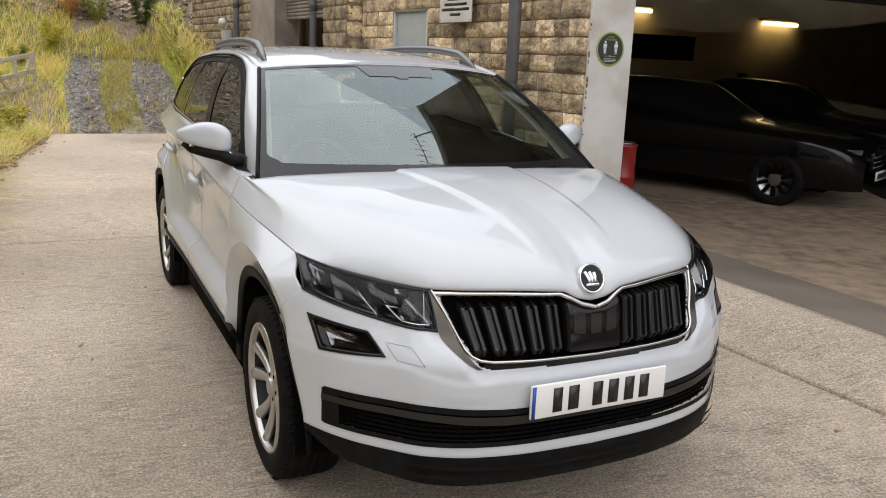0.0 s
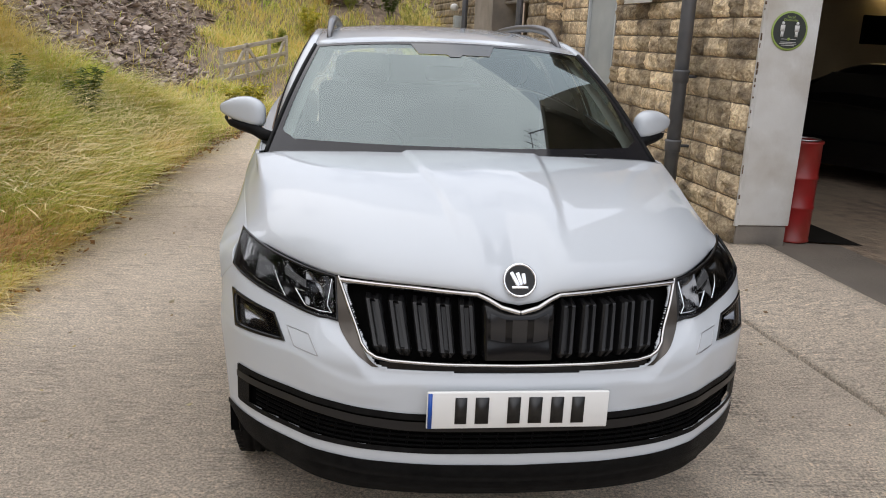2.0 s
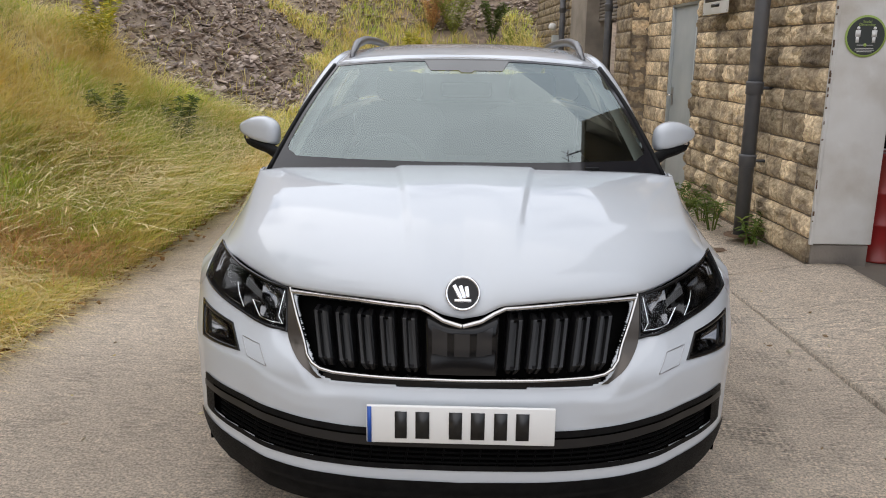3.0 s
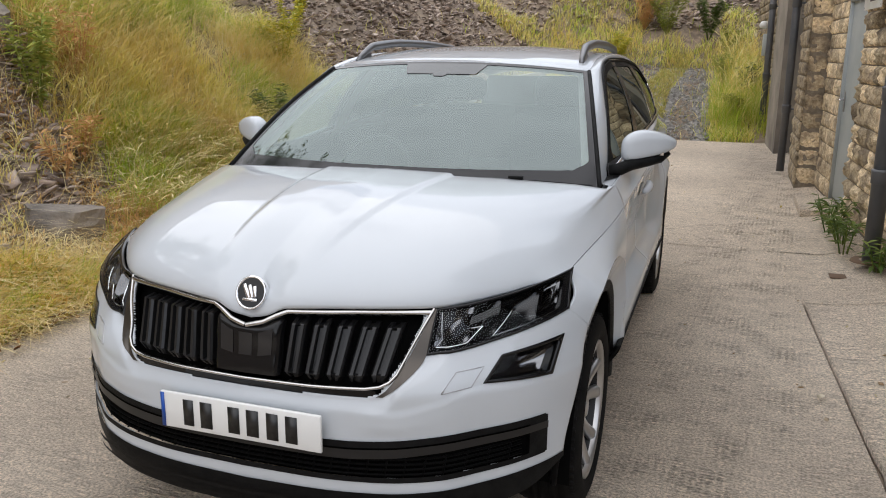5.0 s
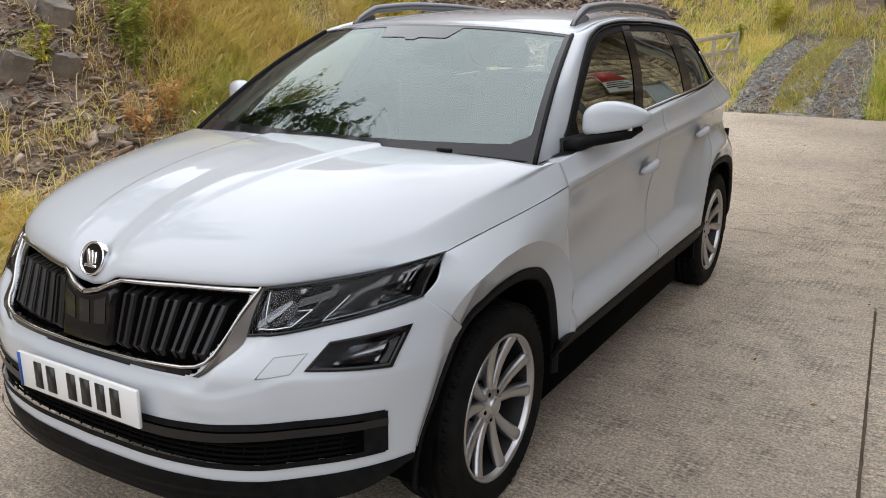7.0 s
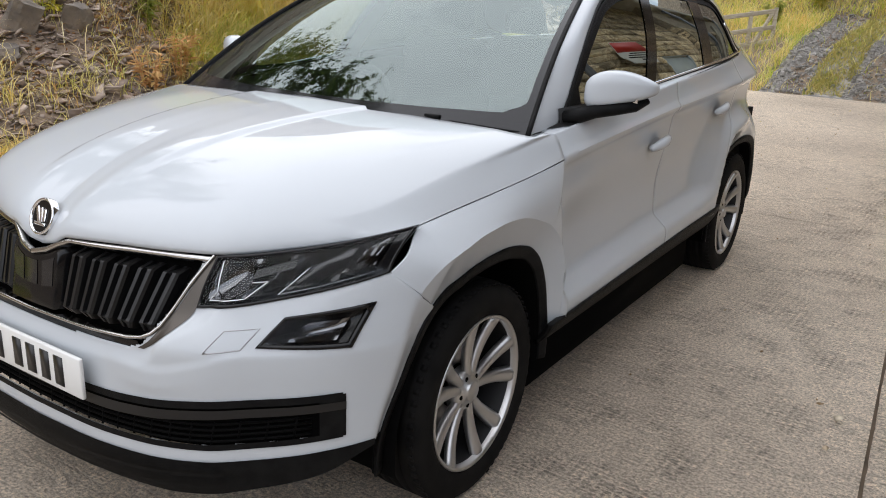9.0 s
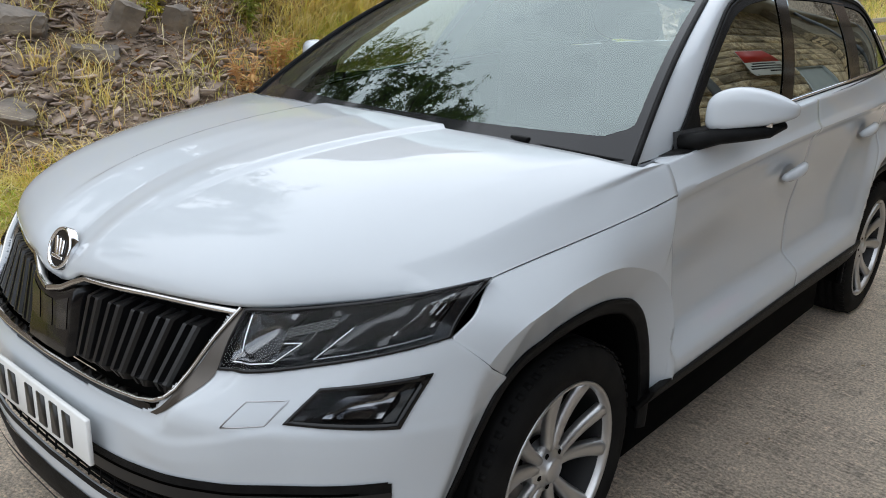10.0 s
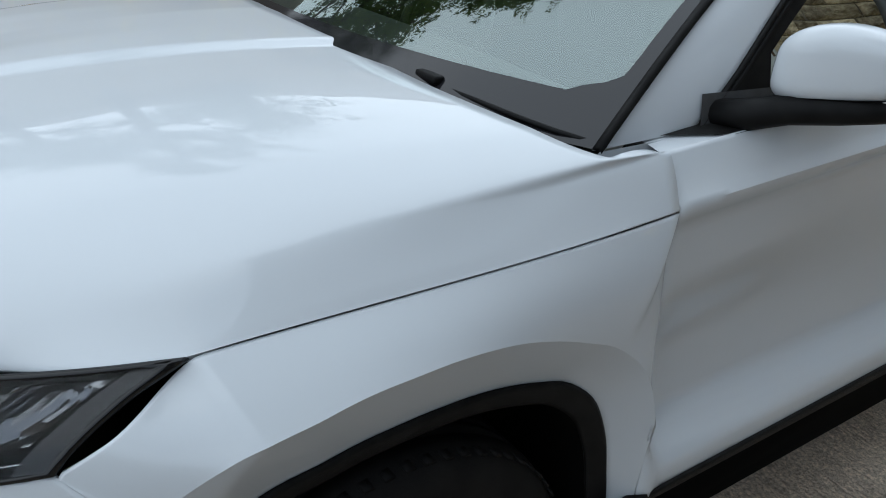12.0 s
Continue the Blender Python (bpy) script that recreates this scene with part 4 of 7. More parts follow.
seat(0.37, 2.0)
seat(-0.37, 2.0)
back = part("rear_bench", box(box(bmesh.new(), -0.66, 0.66, 2.95, 3.45, 0.62, 0.82, 0.06), -0.66, 0.66, 3.40, 3.55, 0.78, 1.25, 0.06), CLOTH, car)
for x in (-0.42, 0.42):
    part("headrest", box(bmesh.new(), x - 0.13, x + 0.13, 3.42, 3.52, 1.27, 1.42, 0.045), CLOTH, back)
for s in (1, -1):
    part("door_card", sheet(lambda u, v: (lambda y, z: Vector((s * (side_x(y, min(z, belt_z(y) - 0.02)) - 0.06), y, z)))(1.45 + 2.2 * u, 0.55 + 0.60 * v), 20, 4), CABIN, car)
    part("pillar_lining", sheet(lambda u, v: screen(0.5 + s * (0.5 - 0.035 * u), v) + Vector((-s * 0.01, 0.05 + 0.02 * u, -0.03)), 3, 16), LINER, car)
    part("post_lining", sheet(lambda u, v: (lambda y, z: Vector((s * (pane_x(y, z) - 0.035), y, z)))(2.17 + 0.14 * u + 0.24 * v, 1.12 + 0.40 * v), 3, 8), LINER, car)
part("dashboard", sheet(lambda u, v: Vector(((u - 0.5) * 1.5, 1.10 + 0.62 * v, 1.075 - 0.012 * (2 * u - 1) ** 2 - 0.10 * smooth(0.6, 1.0, v))), 20, 12), DASH, car)
bm = tube([Vector((-0.37 + 0.185 * math.cos(t), 1.80 + 0.07 * math.sin(t), 1.0 + 0.17 * math.sin(t))) for t in [i * math.pi / 14 for i in range(28)]], 0.016, 8, closed=True)
part("steering_wheel", bm, CABIN, car)
part("inner_mirror", box(bmesh.new(), -0.12, 0.12, 1.80, 1.83, 1.36, 1.43, 0.02), CABIN, car)


# door mirrors
def door_mirror(s):
    def shape(grow=0.0):
        bm = bmesh.new()
        bmesh.ops.create_uvsphere(bm, u_segments=32, v_segments=24, radius=1.0)
        for v in bm.verts:
            a, b, c = v.co
            a, b, c = (math.copysign(abs(t) ** k, t) for t, k in ((a, 0.72), (b, 0.6), (c, 0.52)))
            e = (a + 1) / 2
            up, down = 0.086 * (1 - 0.74 * e ** 1.9) * (1 - 0.25 * (1 - e) ** 3), 0.062 * (1 - 0.55 * e ** 1.3)
            p = Vector((0.938 + 0.106 * a, 1.595 + (0.080 if b < 0 else 0.035) * b * (1 - 0.35 * e) + 0.11 * e ** 1.4, 1.197 + (up if c > 0 else down) * c + 0.022 * e))
            v.co = p + (p - Vector((0.945, 1.6, 1.2))).normalized() * grow
        return bm
    bm = shape()
    bmesh.ops.bisect_plane(bm, geom=bm.verts[:] + bm.edges[:] + bm.faces[:], plane_co=(0.95, 1.6, 1.170), plane_no=(-0.16, 0.0, 1), clear_inner=True)
    cap = part("door_mirror", mirrored(bm, s), PAINT, car, "white mirror cap over a black foot")
    bm = shape(0.002)
    bmesh.ops.bisect_plane(bm, geom=bm.verts[:] + bm.edges[:] + bm.faces[:], plane_co=(0.95, 1.6, 1.172), plane_no=(-0.16, 0.0, 1), clear_outer=True)
    part("mirror_base", mirrored(bm, s), BLACK, cap)
    arm = tube([Vector((0.790, 1.485, 1.116)), Vector((0.838, 1.515, 1.124)), Vector((0.88, 1.555, 1.140)), Vector((0.94, 1.60, 1.152)), Vector((0.985, 1.65, 1.160)), Vector((1.015, 1.690, 1.176))], [0.022, 0.026, 0.024, 0.023, 0.020, 0.010], 10)
    part("mirror_arm", mirrored(arm, s), BLACK, cap)
    glass_face = box(bmesh.new(), 0.875, 1.0, 1.628, 1.633, 1.172, 1.245, 0.002)
    part("mirror_glass", mirrored(glass_face, s), CHROME, cap)


both(door_mirror)


# wipers
for x0, x1, hump in ((0.80, 0.44, 0.50), (0.42, -0.30, 0.10)):
    pts = []
    for k in range(13):
        x = x0 + (x1 - x0) * k / 12
        u = abs(x) / 0.86
        h = hood_rear(min(0.9, u * 0.885))
        pts.append(Vector((x, h.y + 0.022, h.z - 0.003)))
    w = part("wiper", tube(pts, 0.0045, 6), BLACK, car)
    u = hood_rear(abs(hump) / 0.86 * 0.885)
    part("wiper_arm", box(bmesh.new(), -0.028, 0.028, -0.011, 0.011, -0.012, 0.002, 0.004, Matrix.Translation((hump, u.y + 0.020, u.z + 0.010))), BLACK, w)


# wheels
BARREL = material("rim_barrel", (0.018, 0.018, 0.019), rough=0.5, metal=0.3)


def wheel(s, y):
    prof = [(0.250, 0.015), (0.256, 0.006), (0.270, 0.0), (0.30, -0.006), (0.330, 0.004), (0.346, 0.018), (0.353, 0.035)]
    for c in (0.065, 0.10, 0.135, 0.17):
        prof += [(0.356, c - 0.007), (0.349, c - 0.005), (0.349, c + 0.005), (0.356, c + 0.007)]
    prof += [(0.353, 0.20), (0.346, 0.217), (0.30, 0.24), (0.235, 0.22)]
    bm = lathe([(r, 0.905 - a) for r, a in prof], 96)
    tyre_ob = part("wheel", mirrored(bm, s), RUBBER, car, "silver ten-spoke alloy wheel with a black tyre")
    bm = bmesh.new()
    for k in range(64):
        box(bm, 0.868, 0.893, -0.0085, 0.0085, 0.3475, 0.3515, 0, Matrix.Rotation(2 * math.pi * k / 64, 4, "X"))
    part("tread", mirrored(bm, s), RUBBER, tyre_ob)
    part("rim", mirrored(lathe([(0.251, 0.885), (0.253, 0.899), (0.247, 0.902), (0.240, 0.893), (0.237, 0.878)], 64), s), ALLOY, tyre_ob)
    part("barrel", mirrored(lathe([(0.237, 0.878), (0.232, 0.84), (0.228, 0.78), (0.228, 0.70)], 64), s), BARREL, tyre_ob)
    part("wheel_back", mirrored(lathe([(0.0, 0.80), (0.15, 0.80), (0.151, 0.77), (0.22, 0.76)], 32), s), DARK, tyre_ob)
    part("brake_disc", mirrored(lathe([(0.07, 0.806), (0.155, 0.806), (0.155, 0.79)], 40), s), SATIN, tyre_ob)
    bm = lathe([(0.0, 0.880), (0.030, 0.880), (0.034, 0.876), (0.036, 0.868), (0.062, 0.862), (0.070, 0.852), (0.072, 0.82)], 40)
    part("hub", mirrored(bm, s), ALLOY, tyre_ob)
    for k in range(10):
        base = 72 * (k // 2) + (16 if k % 2 else -16) + 8
        def spoke(u, v):
            t = v
            r = 0.052 + 0.192 * t
            ang = radians(base * 1.0 + (-4 if k % 2 else 4) * (1 - t)) + ((u - 0.5) * (0.036 + 0.024 * t) / r)
            h = 0.864 + 0.030 * t - 0.010 * math.sin(math.pi * t) - 0.022 * (2 * u - 1) ** 4
            return Vector((h, r * math.cos(ang), r * math.sin(ang)))
        ob = part("spoke", mirrored(sheet(spoke, 8, 10), s), ALLOY, tyre_ob)
        thick(ob, 0.018, 1)
    for k in range(5):
        t = radians(72 * k + 44)
        bm = lathe([(0.0, 0.866), (0.008, 0.866), (0.009, 0.85)], 10)
        bmesh.ops.translate(bm, vec=(0, 0.05 * math.cos(t), 0.05 * math.sin(t)), verts=bm.verts)
        part("wheel_bolt", mirrored(bm, s), DARK, tyre_ob)
    tyre_ob.location = (-0.034 * s, y + 0.036, HUB - 0.012)
    tyre_ob.scale = (1.0, 0.975, 0.975)


for wy in (FW, RW):
    both(lambda s: wheel(s, wy))


# ---- ground ----
def edge_line(y):
    return EDGE(y)


EDGE = spl((-40, -2.5), (2, -2.42), (6, -2.42), (8, -2.25), (10, -1.98), (11.7, -1.72), (13.4, -1.50), (14.5, -2.4), (16, -2.4), (18.5, -2.2), (21, -2.0), (30, -2.2), (90, -2.5))
TRACK_Z = spl((13.35, 0.067), (13.6, 0.09), (15, 0.50), (16, 0.76), (17, 0.98), (18, 1.15), (19, 1.36), (20, 1.5))


def wall_x(y):
    """The stone wall's face; it runs a little towards the car with distance."""
    return 2.44 - 0.05 * (y - 3.7)


def lay(x, y):
    """Height of the drive, the apron before the garage and the track."""
    z = 0.09 * smooth(1.9, 2.55, x) * (1 - smooth(3.0, 4.6, x))
    return z + (0.008 * max(0.0, y - 5) if y < 13.4 else TRACK_Z(y))


def rise(d):
    return 0.22 * d + 0.13 * d * d if d < 2.6 else min(1.451 + 0.88 * (d - 2.6), 8.5 + 0.05 * (d - 2.6))


def hill(x, y):
    """The ground with the bank beside and behind the drive."""
    d = max(edge_line(y) - x, (y - 18.0 - 0.2 * (x + 1)) * 1.1, 0.0)
    z = lay(max(x, -2.6), y) + rise(d)
    if d > 0.25:
        a = min(1.0, (d - 0.25) / 1.5)
        z += a * (0.30 * noise.noise(Vector((x * 0.55, y * 0.55, 3.1))) + 0.13 * noise.noise(Vector((x * 1.7, y * 1.7, 7.7))) + 0.05 * noise.noise(Vector((x * 5, y * 5, 1.3))))
    return z


def grassy(x, y):
    """How far grass covers the bank, 0 to 1."""
    d = edge_line(y) - x
    n = 0.55 * noise.noise(Vector((x * 0.9, y * 0.9, 11.0)))
    if y > 13:
        return 0.9 if d < 1.0 else 0.15 + n
    w = 0.55 + 0.5 * smooth(3.4, 4.6, y)
    near = 1 - smooth(w + 0.6 * n, 1.9 * w + 0.6 * n, d)
    patch = 1 - smooth(0.8, 1.25, math.hypot((x + 4.0) / 1.9, (y - 6.5) / 2.3) + 0.4 * n)
    return max(near, patch)


def steps(*spans):
    out = []
    for a, b, h in spans:
        out += list(np.arange(a, b - 1e-6, h))
    return out + [spans[-1][1]]


SOIL = material("bank_soil", (0.13, 0.098, 0.072), rough=0.95, colour2=(0.29, 0.215, 0.15), scale=6.5, third=(0.26, 0.205, 0.145), third_scale=0.9, bump=0.9, bump_scale=16)
gx = steps((-60, -16, 4), (-16, -8, 0.8), (-8, -2, 0.16), (-2, 3.2, 0.65), (3.2, 60, 8))
gy = steps((-60, -6, 6), (-6, 0, 0.6), (0, 12, 0.16), (12, 34, 0.4), (34, 90, 6))
bm = bmesh.new()
gv = [[bm.verts.new((x, y, hill(x, y) - 0.02)) for y in gy] for x in gx]
for i in range(len(gx) - 1):
    for j in range(len(gy) - 1):
        bm.faces.new((gv[i][j], gv[i + 1][j], gv[i + 1][j + 1], gv[i][j + 1]))
ground = tagged(part("ground", bm, SOIL), "brown soil and slate waste bank beside the drive", "ground", kind="structure")


def concrete():
    """Brushed concrete with ridges across the drive, stains and grit."""
    m = material("drive_concrete", (0.64, 0.535, 0.415), rough=0.85, colour2=(0.78, 0.665, 0.53), scale=1.1, third=(0.46, 0.38, 0.295), third_scale=0.55, lo=0.3, hi=0.7, space="Generated")
    n, l = m.node_tree.nodes, m.node_tree.links
    p = n["Principled BSDF"]
    g = n.new("ShaderNodeNewGeometry")
    mp = n.new("ShaderNodeMapping")
    mp.inputs["Rotation"].default_value = (0, 0, radians(4))
    l.new(g.outputs["Position"], mp.inputs["Vector"])
    for t in [k for k in n if k.bl_idname == "ShaderNodeTexNoise"]:
        l.new(mp.outputs["Vector"], t.inputs["Vector"])
    w = n.new("ShaderNodeTexNoise")
    ms = n.new("ShaderNodeMapping")
    ms.inputs["Scale"].default_value = (9, 42, 1)
    l.new(mp.outputs["Vector"], ms.inputs["Vector"])
    w.inputs["Scale"].default_value, w.inputs["Detail"].default_value, w.inputs["Distortion"].default_value = 1.0, 7, 1.1
    grit, spots = n.new("ShaderNodeTexNoise"), n.new("ShaderNodeTexNoise")
    grit.inputs["Scale"].default_value, grit.inputs["Detail"].default_value, grit.inputs["Roughness"].default_value = 85, 8, 0.8
    spots.inputs["Scale"].default_value, spots.inputs["Detail"].default_value = 4.5, 8
    for t in (grit, spots):
        l.new(mp.outputs["Vector"], t.inputs["Vector"])
    l.new(ms.outputs["Vector"], w.inputs["Vector"])
    mul, add = n.new("ShaderNodeMath"), n.new("ShaderNodeMath")
    mul.operation, add.operation = "MULTIPLY", "MULTIPLY_ADD"
    l.new(w.outputs["Fac"], mul.inputs[0])
    sm = n.new("ShaderNodeMapRange")
    sm.inputs["From Min"].default_value, sm.inputs["From Max"].default_value, sm.inputs["To Min"].default_value = 0.44, 0.62, 0.22
    l.new(spots.outputs["Fac"], sm.inputs["Value"])
    l.new(sm.outputs["Result"], mul.inputs[1])
    l.new(grit.outputs["Fac"], add.inputs[0])
    add.inputs[1].default_value = 0.8
    l.new(mul.outputs[0], add.inputs[2])
    b = n.new("ShaderNodeBump")
    b.inputs["Strength"].default_value, b.inputs["Distance"].default_value = 1.0, 0.024
    l.new(add.outputs[0], b.inputs["Height"])
    l.new(b.outputs["Normal"], p.inputs["Normal"])
    base = p.inputs["Base Color"].links[0].from_socket
    x = n.new("ShaderNodeMix")
    x.data_type, x.blend_type = "RGBA", "MULTIPLY"
    r = n.new("ShaderNodeMapRange")
    r.inputs["From Min"].default_value, r.inputs["From Max"].default_value, r.inputs["To Min"].default_value, r.inputs["To Max"].default_value = 0.40, 0.60, 0.48, 1.42
    l.new(grit.outputs["Fac"], r.inputs["Value"])
    x.inputs["Factor"].default_value = 1.0
    y = n.new("ShaderNodeMix")
    y.data_type, y.blend_type = "RGBA", "MULTIPLY"
    l.new(sm.outputs["Result"], y.inputs["Factor"])
    rs = n.new("ShaderNodeMapRange")
    rs.inputs["From Min"].default_value, rs.inputs["From Max"].default_value, rs.inputs["To Min"].default_value, rs.inputs["To Max"].default_value = 0.34, 0.62, 0.66, 1.16
    l.new(w.outputs["Fac"], rs.inputs["Value"])
    l.new(base, y.inputs["A"])
    l.new(rs.outputs["Result"], y.inputs["B"])
    mot, mr, my = n.new("ShaderNodeTexNoise"), n.new("ShaderNodeMapRange"), n.new("ShaderNodeMix")
    mot.inputs["Scale"].default_value, mot.inputs["Detail"].default_value, mot.inputs["Roughness"].default_value = 26, 9, 0.75
    mr.inputs["From Min"].default_value, mr.inputs["From Max"].default_value, mr.inputs["To Min"].default_value, mr.inputs["To Max"].default_value = 0.32, 0.68, 0.82, 1.17
    my.data_type, my.blend_type = "RGBA", "MULTIPLY"
    my.inputs["Factor"].default_value = 1.0
    l.new(mp.outputs["Vector"], mot.inputs["Vector"])
    l.new(mot.outputs["Fac"], mr.inputs["Value"])
    l.new(y.outputs["Result"], my.inputs["A"])
    l.new(mr.outputs["Result"], my.inputs["B"])
    # worn band beside the car: the aggregate stands in short broken rows
    rows = []
    for way, sc in (("X", 9.0), ("Y", 13.5)):
        wv = n.new("ShaderNodeTexWave")
        wv.wave_type, wv.bands_direction = "BANDS", way
        wv.inputs["Scale"].default_value, wv.inputs["Distortion"].default_value = sc, 6.0
        wv.inputs["Detail"].default_value, wv.inputs["Detail Scale"].default_value, wv.inputs["Detail Roughness"].default_value = 4, 2.4, 0.75
        l.new(mp.outputs["Vector"], wv.inputs["Vector"])
        rows.append(wv)
    sep, lo_x, hi_x = n.new("ShaderNodeSeparateXYZ"), n.new("ShaderNodeMapRange"), n.new("ShaderNodeMapRange")
    l.new(mp.outputs["Vector"], sep.inputs["Vector"])
    for k, (e0, e1) in ((lo_x, (0.55, 0.9)), (hi_x, (1.66, 1.42))):
        k.interpolation_type = "SMOOTHSTEP"
        k.inputs["From Min"].default_value, k.inputs["From Max"].default_value = e0, e1
        l.new(sep.outputs["X"], k.inputs["Value"])
    pits, band, worn = n.new("ShaderNodeMath"), n.new("ShaderNodeMath"), n.new("ShaderNodeMath")
    patches = n.new("ShaderNodeMapRange")
    patches.inputs["From Min"].default_value, patches.inputs["From Max"].default_value = 0.40, 0.66
    l.new(spots.outputs["Fac"], patches.inputs["Value"])
    for node, p0, p1 in ((pits, rows[0].outputs["Fac"], rows[1].outputs["Fac"]), (band, lo_x.outputs["Result"], hi_x.outputs["Result"]), (worn, band.outputs[0], patches.outputs["Result"])):
        node.operation = "MULTIPLY"
        l.new(p0, node.inputs[0])
        l.new(p1, node.inputs[1])
    pr, px = n.new("ShaderNodeMapRange"), n.new("ShaderNodeMix")
    pr.inputs["From Min"].default_value, pr.inputs["From Max"].default_value, pr.inputs["To Min"].default_value, pr.inputs["To Max"].default_value = 0.10, 0.75, 0.98, 0.52
    px.data_type, px.blend_type = "RGBA", "MULTIPLY"
    l.new(pits.outputs[0], pr.inputs["Value"])
    l.new(worn.outputs[0], px.inputs["Factor"])
    l.new(my.outputs["Result"], px.inputs["A"])
    l.new(pr.outputs["Result"], px.inputs["B"])
    dent, deep = n.new("ShaderNodeMath"), n.new("ShaderNodeMath")
    dent.operation, deep.operation = "MULTIPLY", "MULTIPLY_ADD"
    l.new(pits.outputs[0], dent.inputs[0])
    l.new(worn.outputs[0], dent.inputs[1])
    l.new(dent.outputs[0], deep.inputs[0])
    deep.inputs[1].default_value = -0.55
    l.new(add.outputs[0], deep.inputs[2])
    l.new(deep.outputs[0], b.inputs["Height"])
    base = px.outputs["Result"]
    l.new(base, x.inputs["A"])
    l.new(r.outputs["Result"], x.inputs["B"])
    l.new(x.outputs["Result"], p.inputs["Base Color"])
    return m


CONCRETE = concrete()
drive = tagged(new("road"), "worn brushed concrete drive with open joints", "drive", kind="structure")


def slab(x0, x1, y0, y1, nx, ny, up=0.0, mat=None):
    bm = sheet(lambda u, v: (lambda y: (lambda x: Vector((x, y, lay(x, y) + 0.012 + up)))(x0(y) + (x1(y) - x0(y)) * u))(y0 + (y1 - y0) * v), nx, ny)
    ob = part("concrete_slab", bm, mat or CONCRETE, drive)
    thick(ob, 0.06)


JOINT = lambda y: 1.96 - 0.046 * y
wave = lambda y: edge_line(y) + 0.07 * noise.noise(Vector((0, y * 1.3, 0))) + 0.03 * noise.noise(Vector((0, y * 6, 2)))
slab(wave, JOINT, -9.0, 5.16, 16, 90)
slab(lambda y: JOINT(y) + 0.012 + 0.022 * noise.noise(Vector((3, y * 3.1, 0))) ** 2 + 0.006 * noise.noise(Vector((1, y * 17, 0))), lambda y: 2.75, -9.0, 3.70, 10, 180, 0.014)
slab(lambda y: JOINT(y), lambda y: wall_x(y) + 0.2, 3.712, 5.16, 8, 12)
slab(wave, lambda y: wall_x(y) + 0.3, 5.172, 13.35, 16, 60)
# apron slab: concrete colour darkened to carry the shade before the garage
slab(lambda y: 2.758, lambda y: 22.0, -9.0, 3.895, 12, 20, 0.0, material("shaded_apron", (0.125, 0.106, 0.084), rough=0.85, colour2=(0.19, 0.162, 0.13), scale=1.1, third=(0.11, 0.094, 0.077), third_scale=0.6, bump=0.3, bump_scale=40, space="World"))
# garage floor: the depth of shade indoors is painted in as near-black
tagged(part("floor", sheet(lambda u, v: Vector((2.9 + 19 * u, 3.90 + 9.7 * v, 0.012 + 0.085 * (1 - smooth(3.0, 4.6, 2.9 + 19 * u)))), 40, 4), material("shaded_floor", (0.012, 0.011, 0.010), rough=0.9, spec=0.05, colour2=(0.022, 0.019, 0.016), scale=0.8)), "garage floor with the indoor shade put into its near-black colour", "floor", kind="structure")

GRAVEL = material("gravel_grey", (0.19, 0.18, 0.168), rough=0.9, colour2=(0.36, 0.34, 0.315), scale=9, bump=1.0, bump_scale=40, lo=0.4, hi=0.6)
track = tagged(part("track", sheet(lambda u, v: (lambda y: (lambda x: Vector((x, y, lay(x, y) + 0.02 + 0.03 * noise.noise(Vector((x * 2, y * 2, 0))) - 0.06 * smooth(0.85, 1, abs(2 * u - 1)) - 0.05 * math.sin(math.pi * 2 * u) ** 2)))(-1.32 + 0.10 * max(0.0, y - 16) + 2.3 * u))(13.3 + 5.6 * v), 20, 60), GRAVEL), "grey gravel track with a grass strip along its middle", "track", kind="structure")


def mass(name, verts, faces, mat, label, category):
    """One object of many small pieces, from arrays."""
    me = bpy.data.meshes.new(name)
    k = faces.shape[1]
    me.vertices.add(len(verts))
    me.vertices.foreach_set("co", verts.astype(np.float32).ravel())
    me.loops.add(faces.size)
    me.loops.foreach_set("vertex_index", faces.astype(np.int32).ravel())
    me.polygons.add(len(faces))
    me.polygons.foreach_set("loop_start", np.arange(0, faces.size, k, dtype=np.int32))
    me.materials.append(mat)
    me.update(calc_edges=True)
    me.validate()
    return tagged(new(name, me), label, category, kind="stuff")


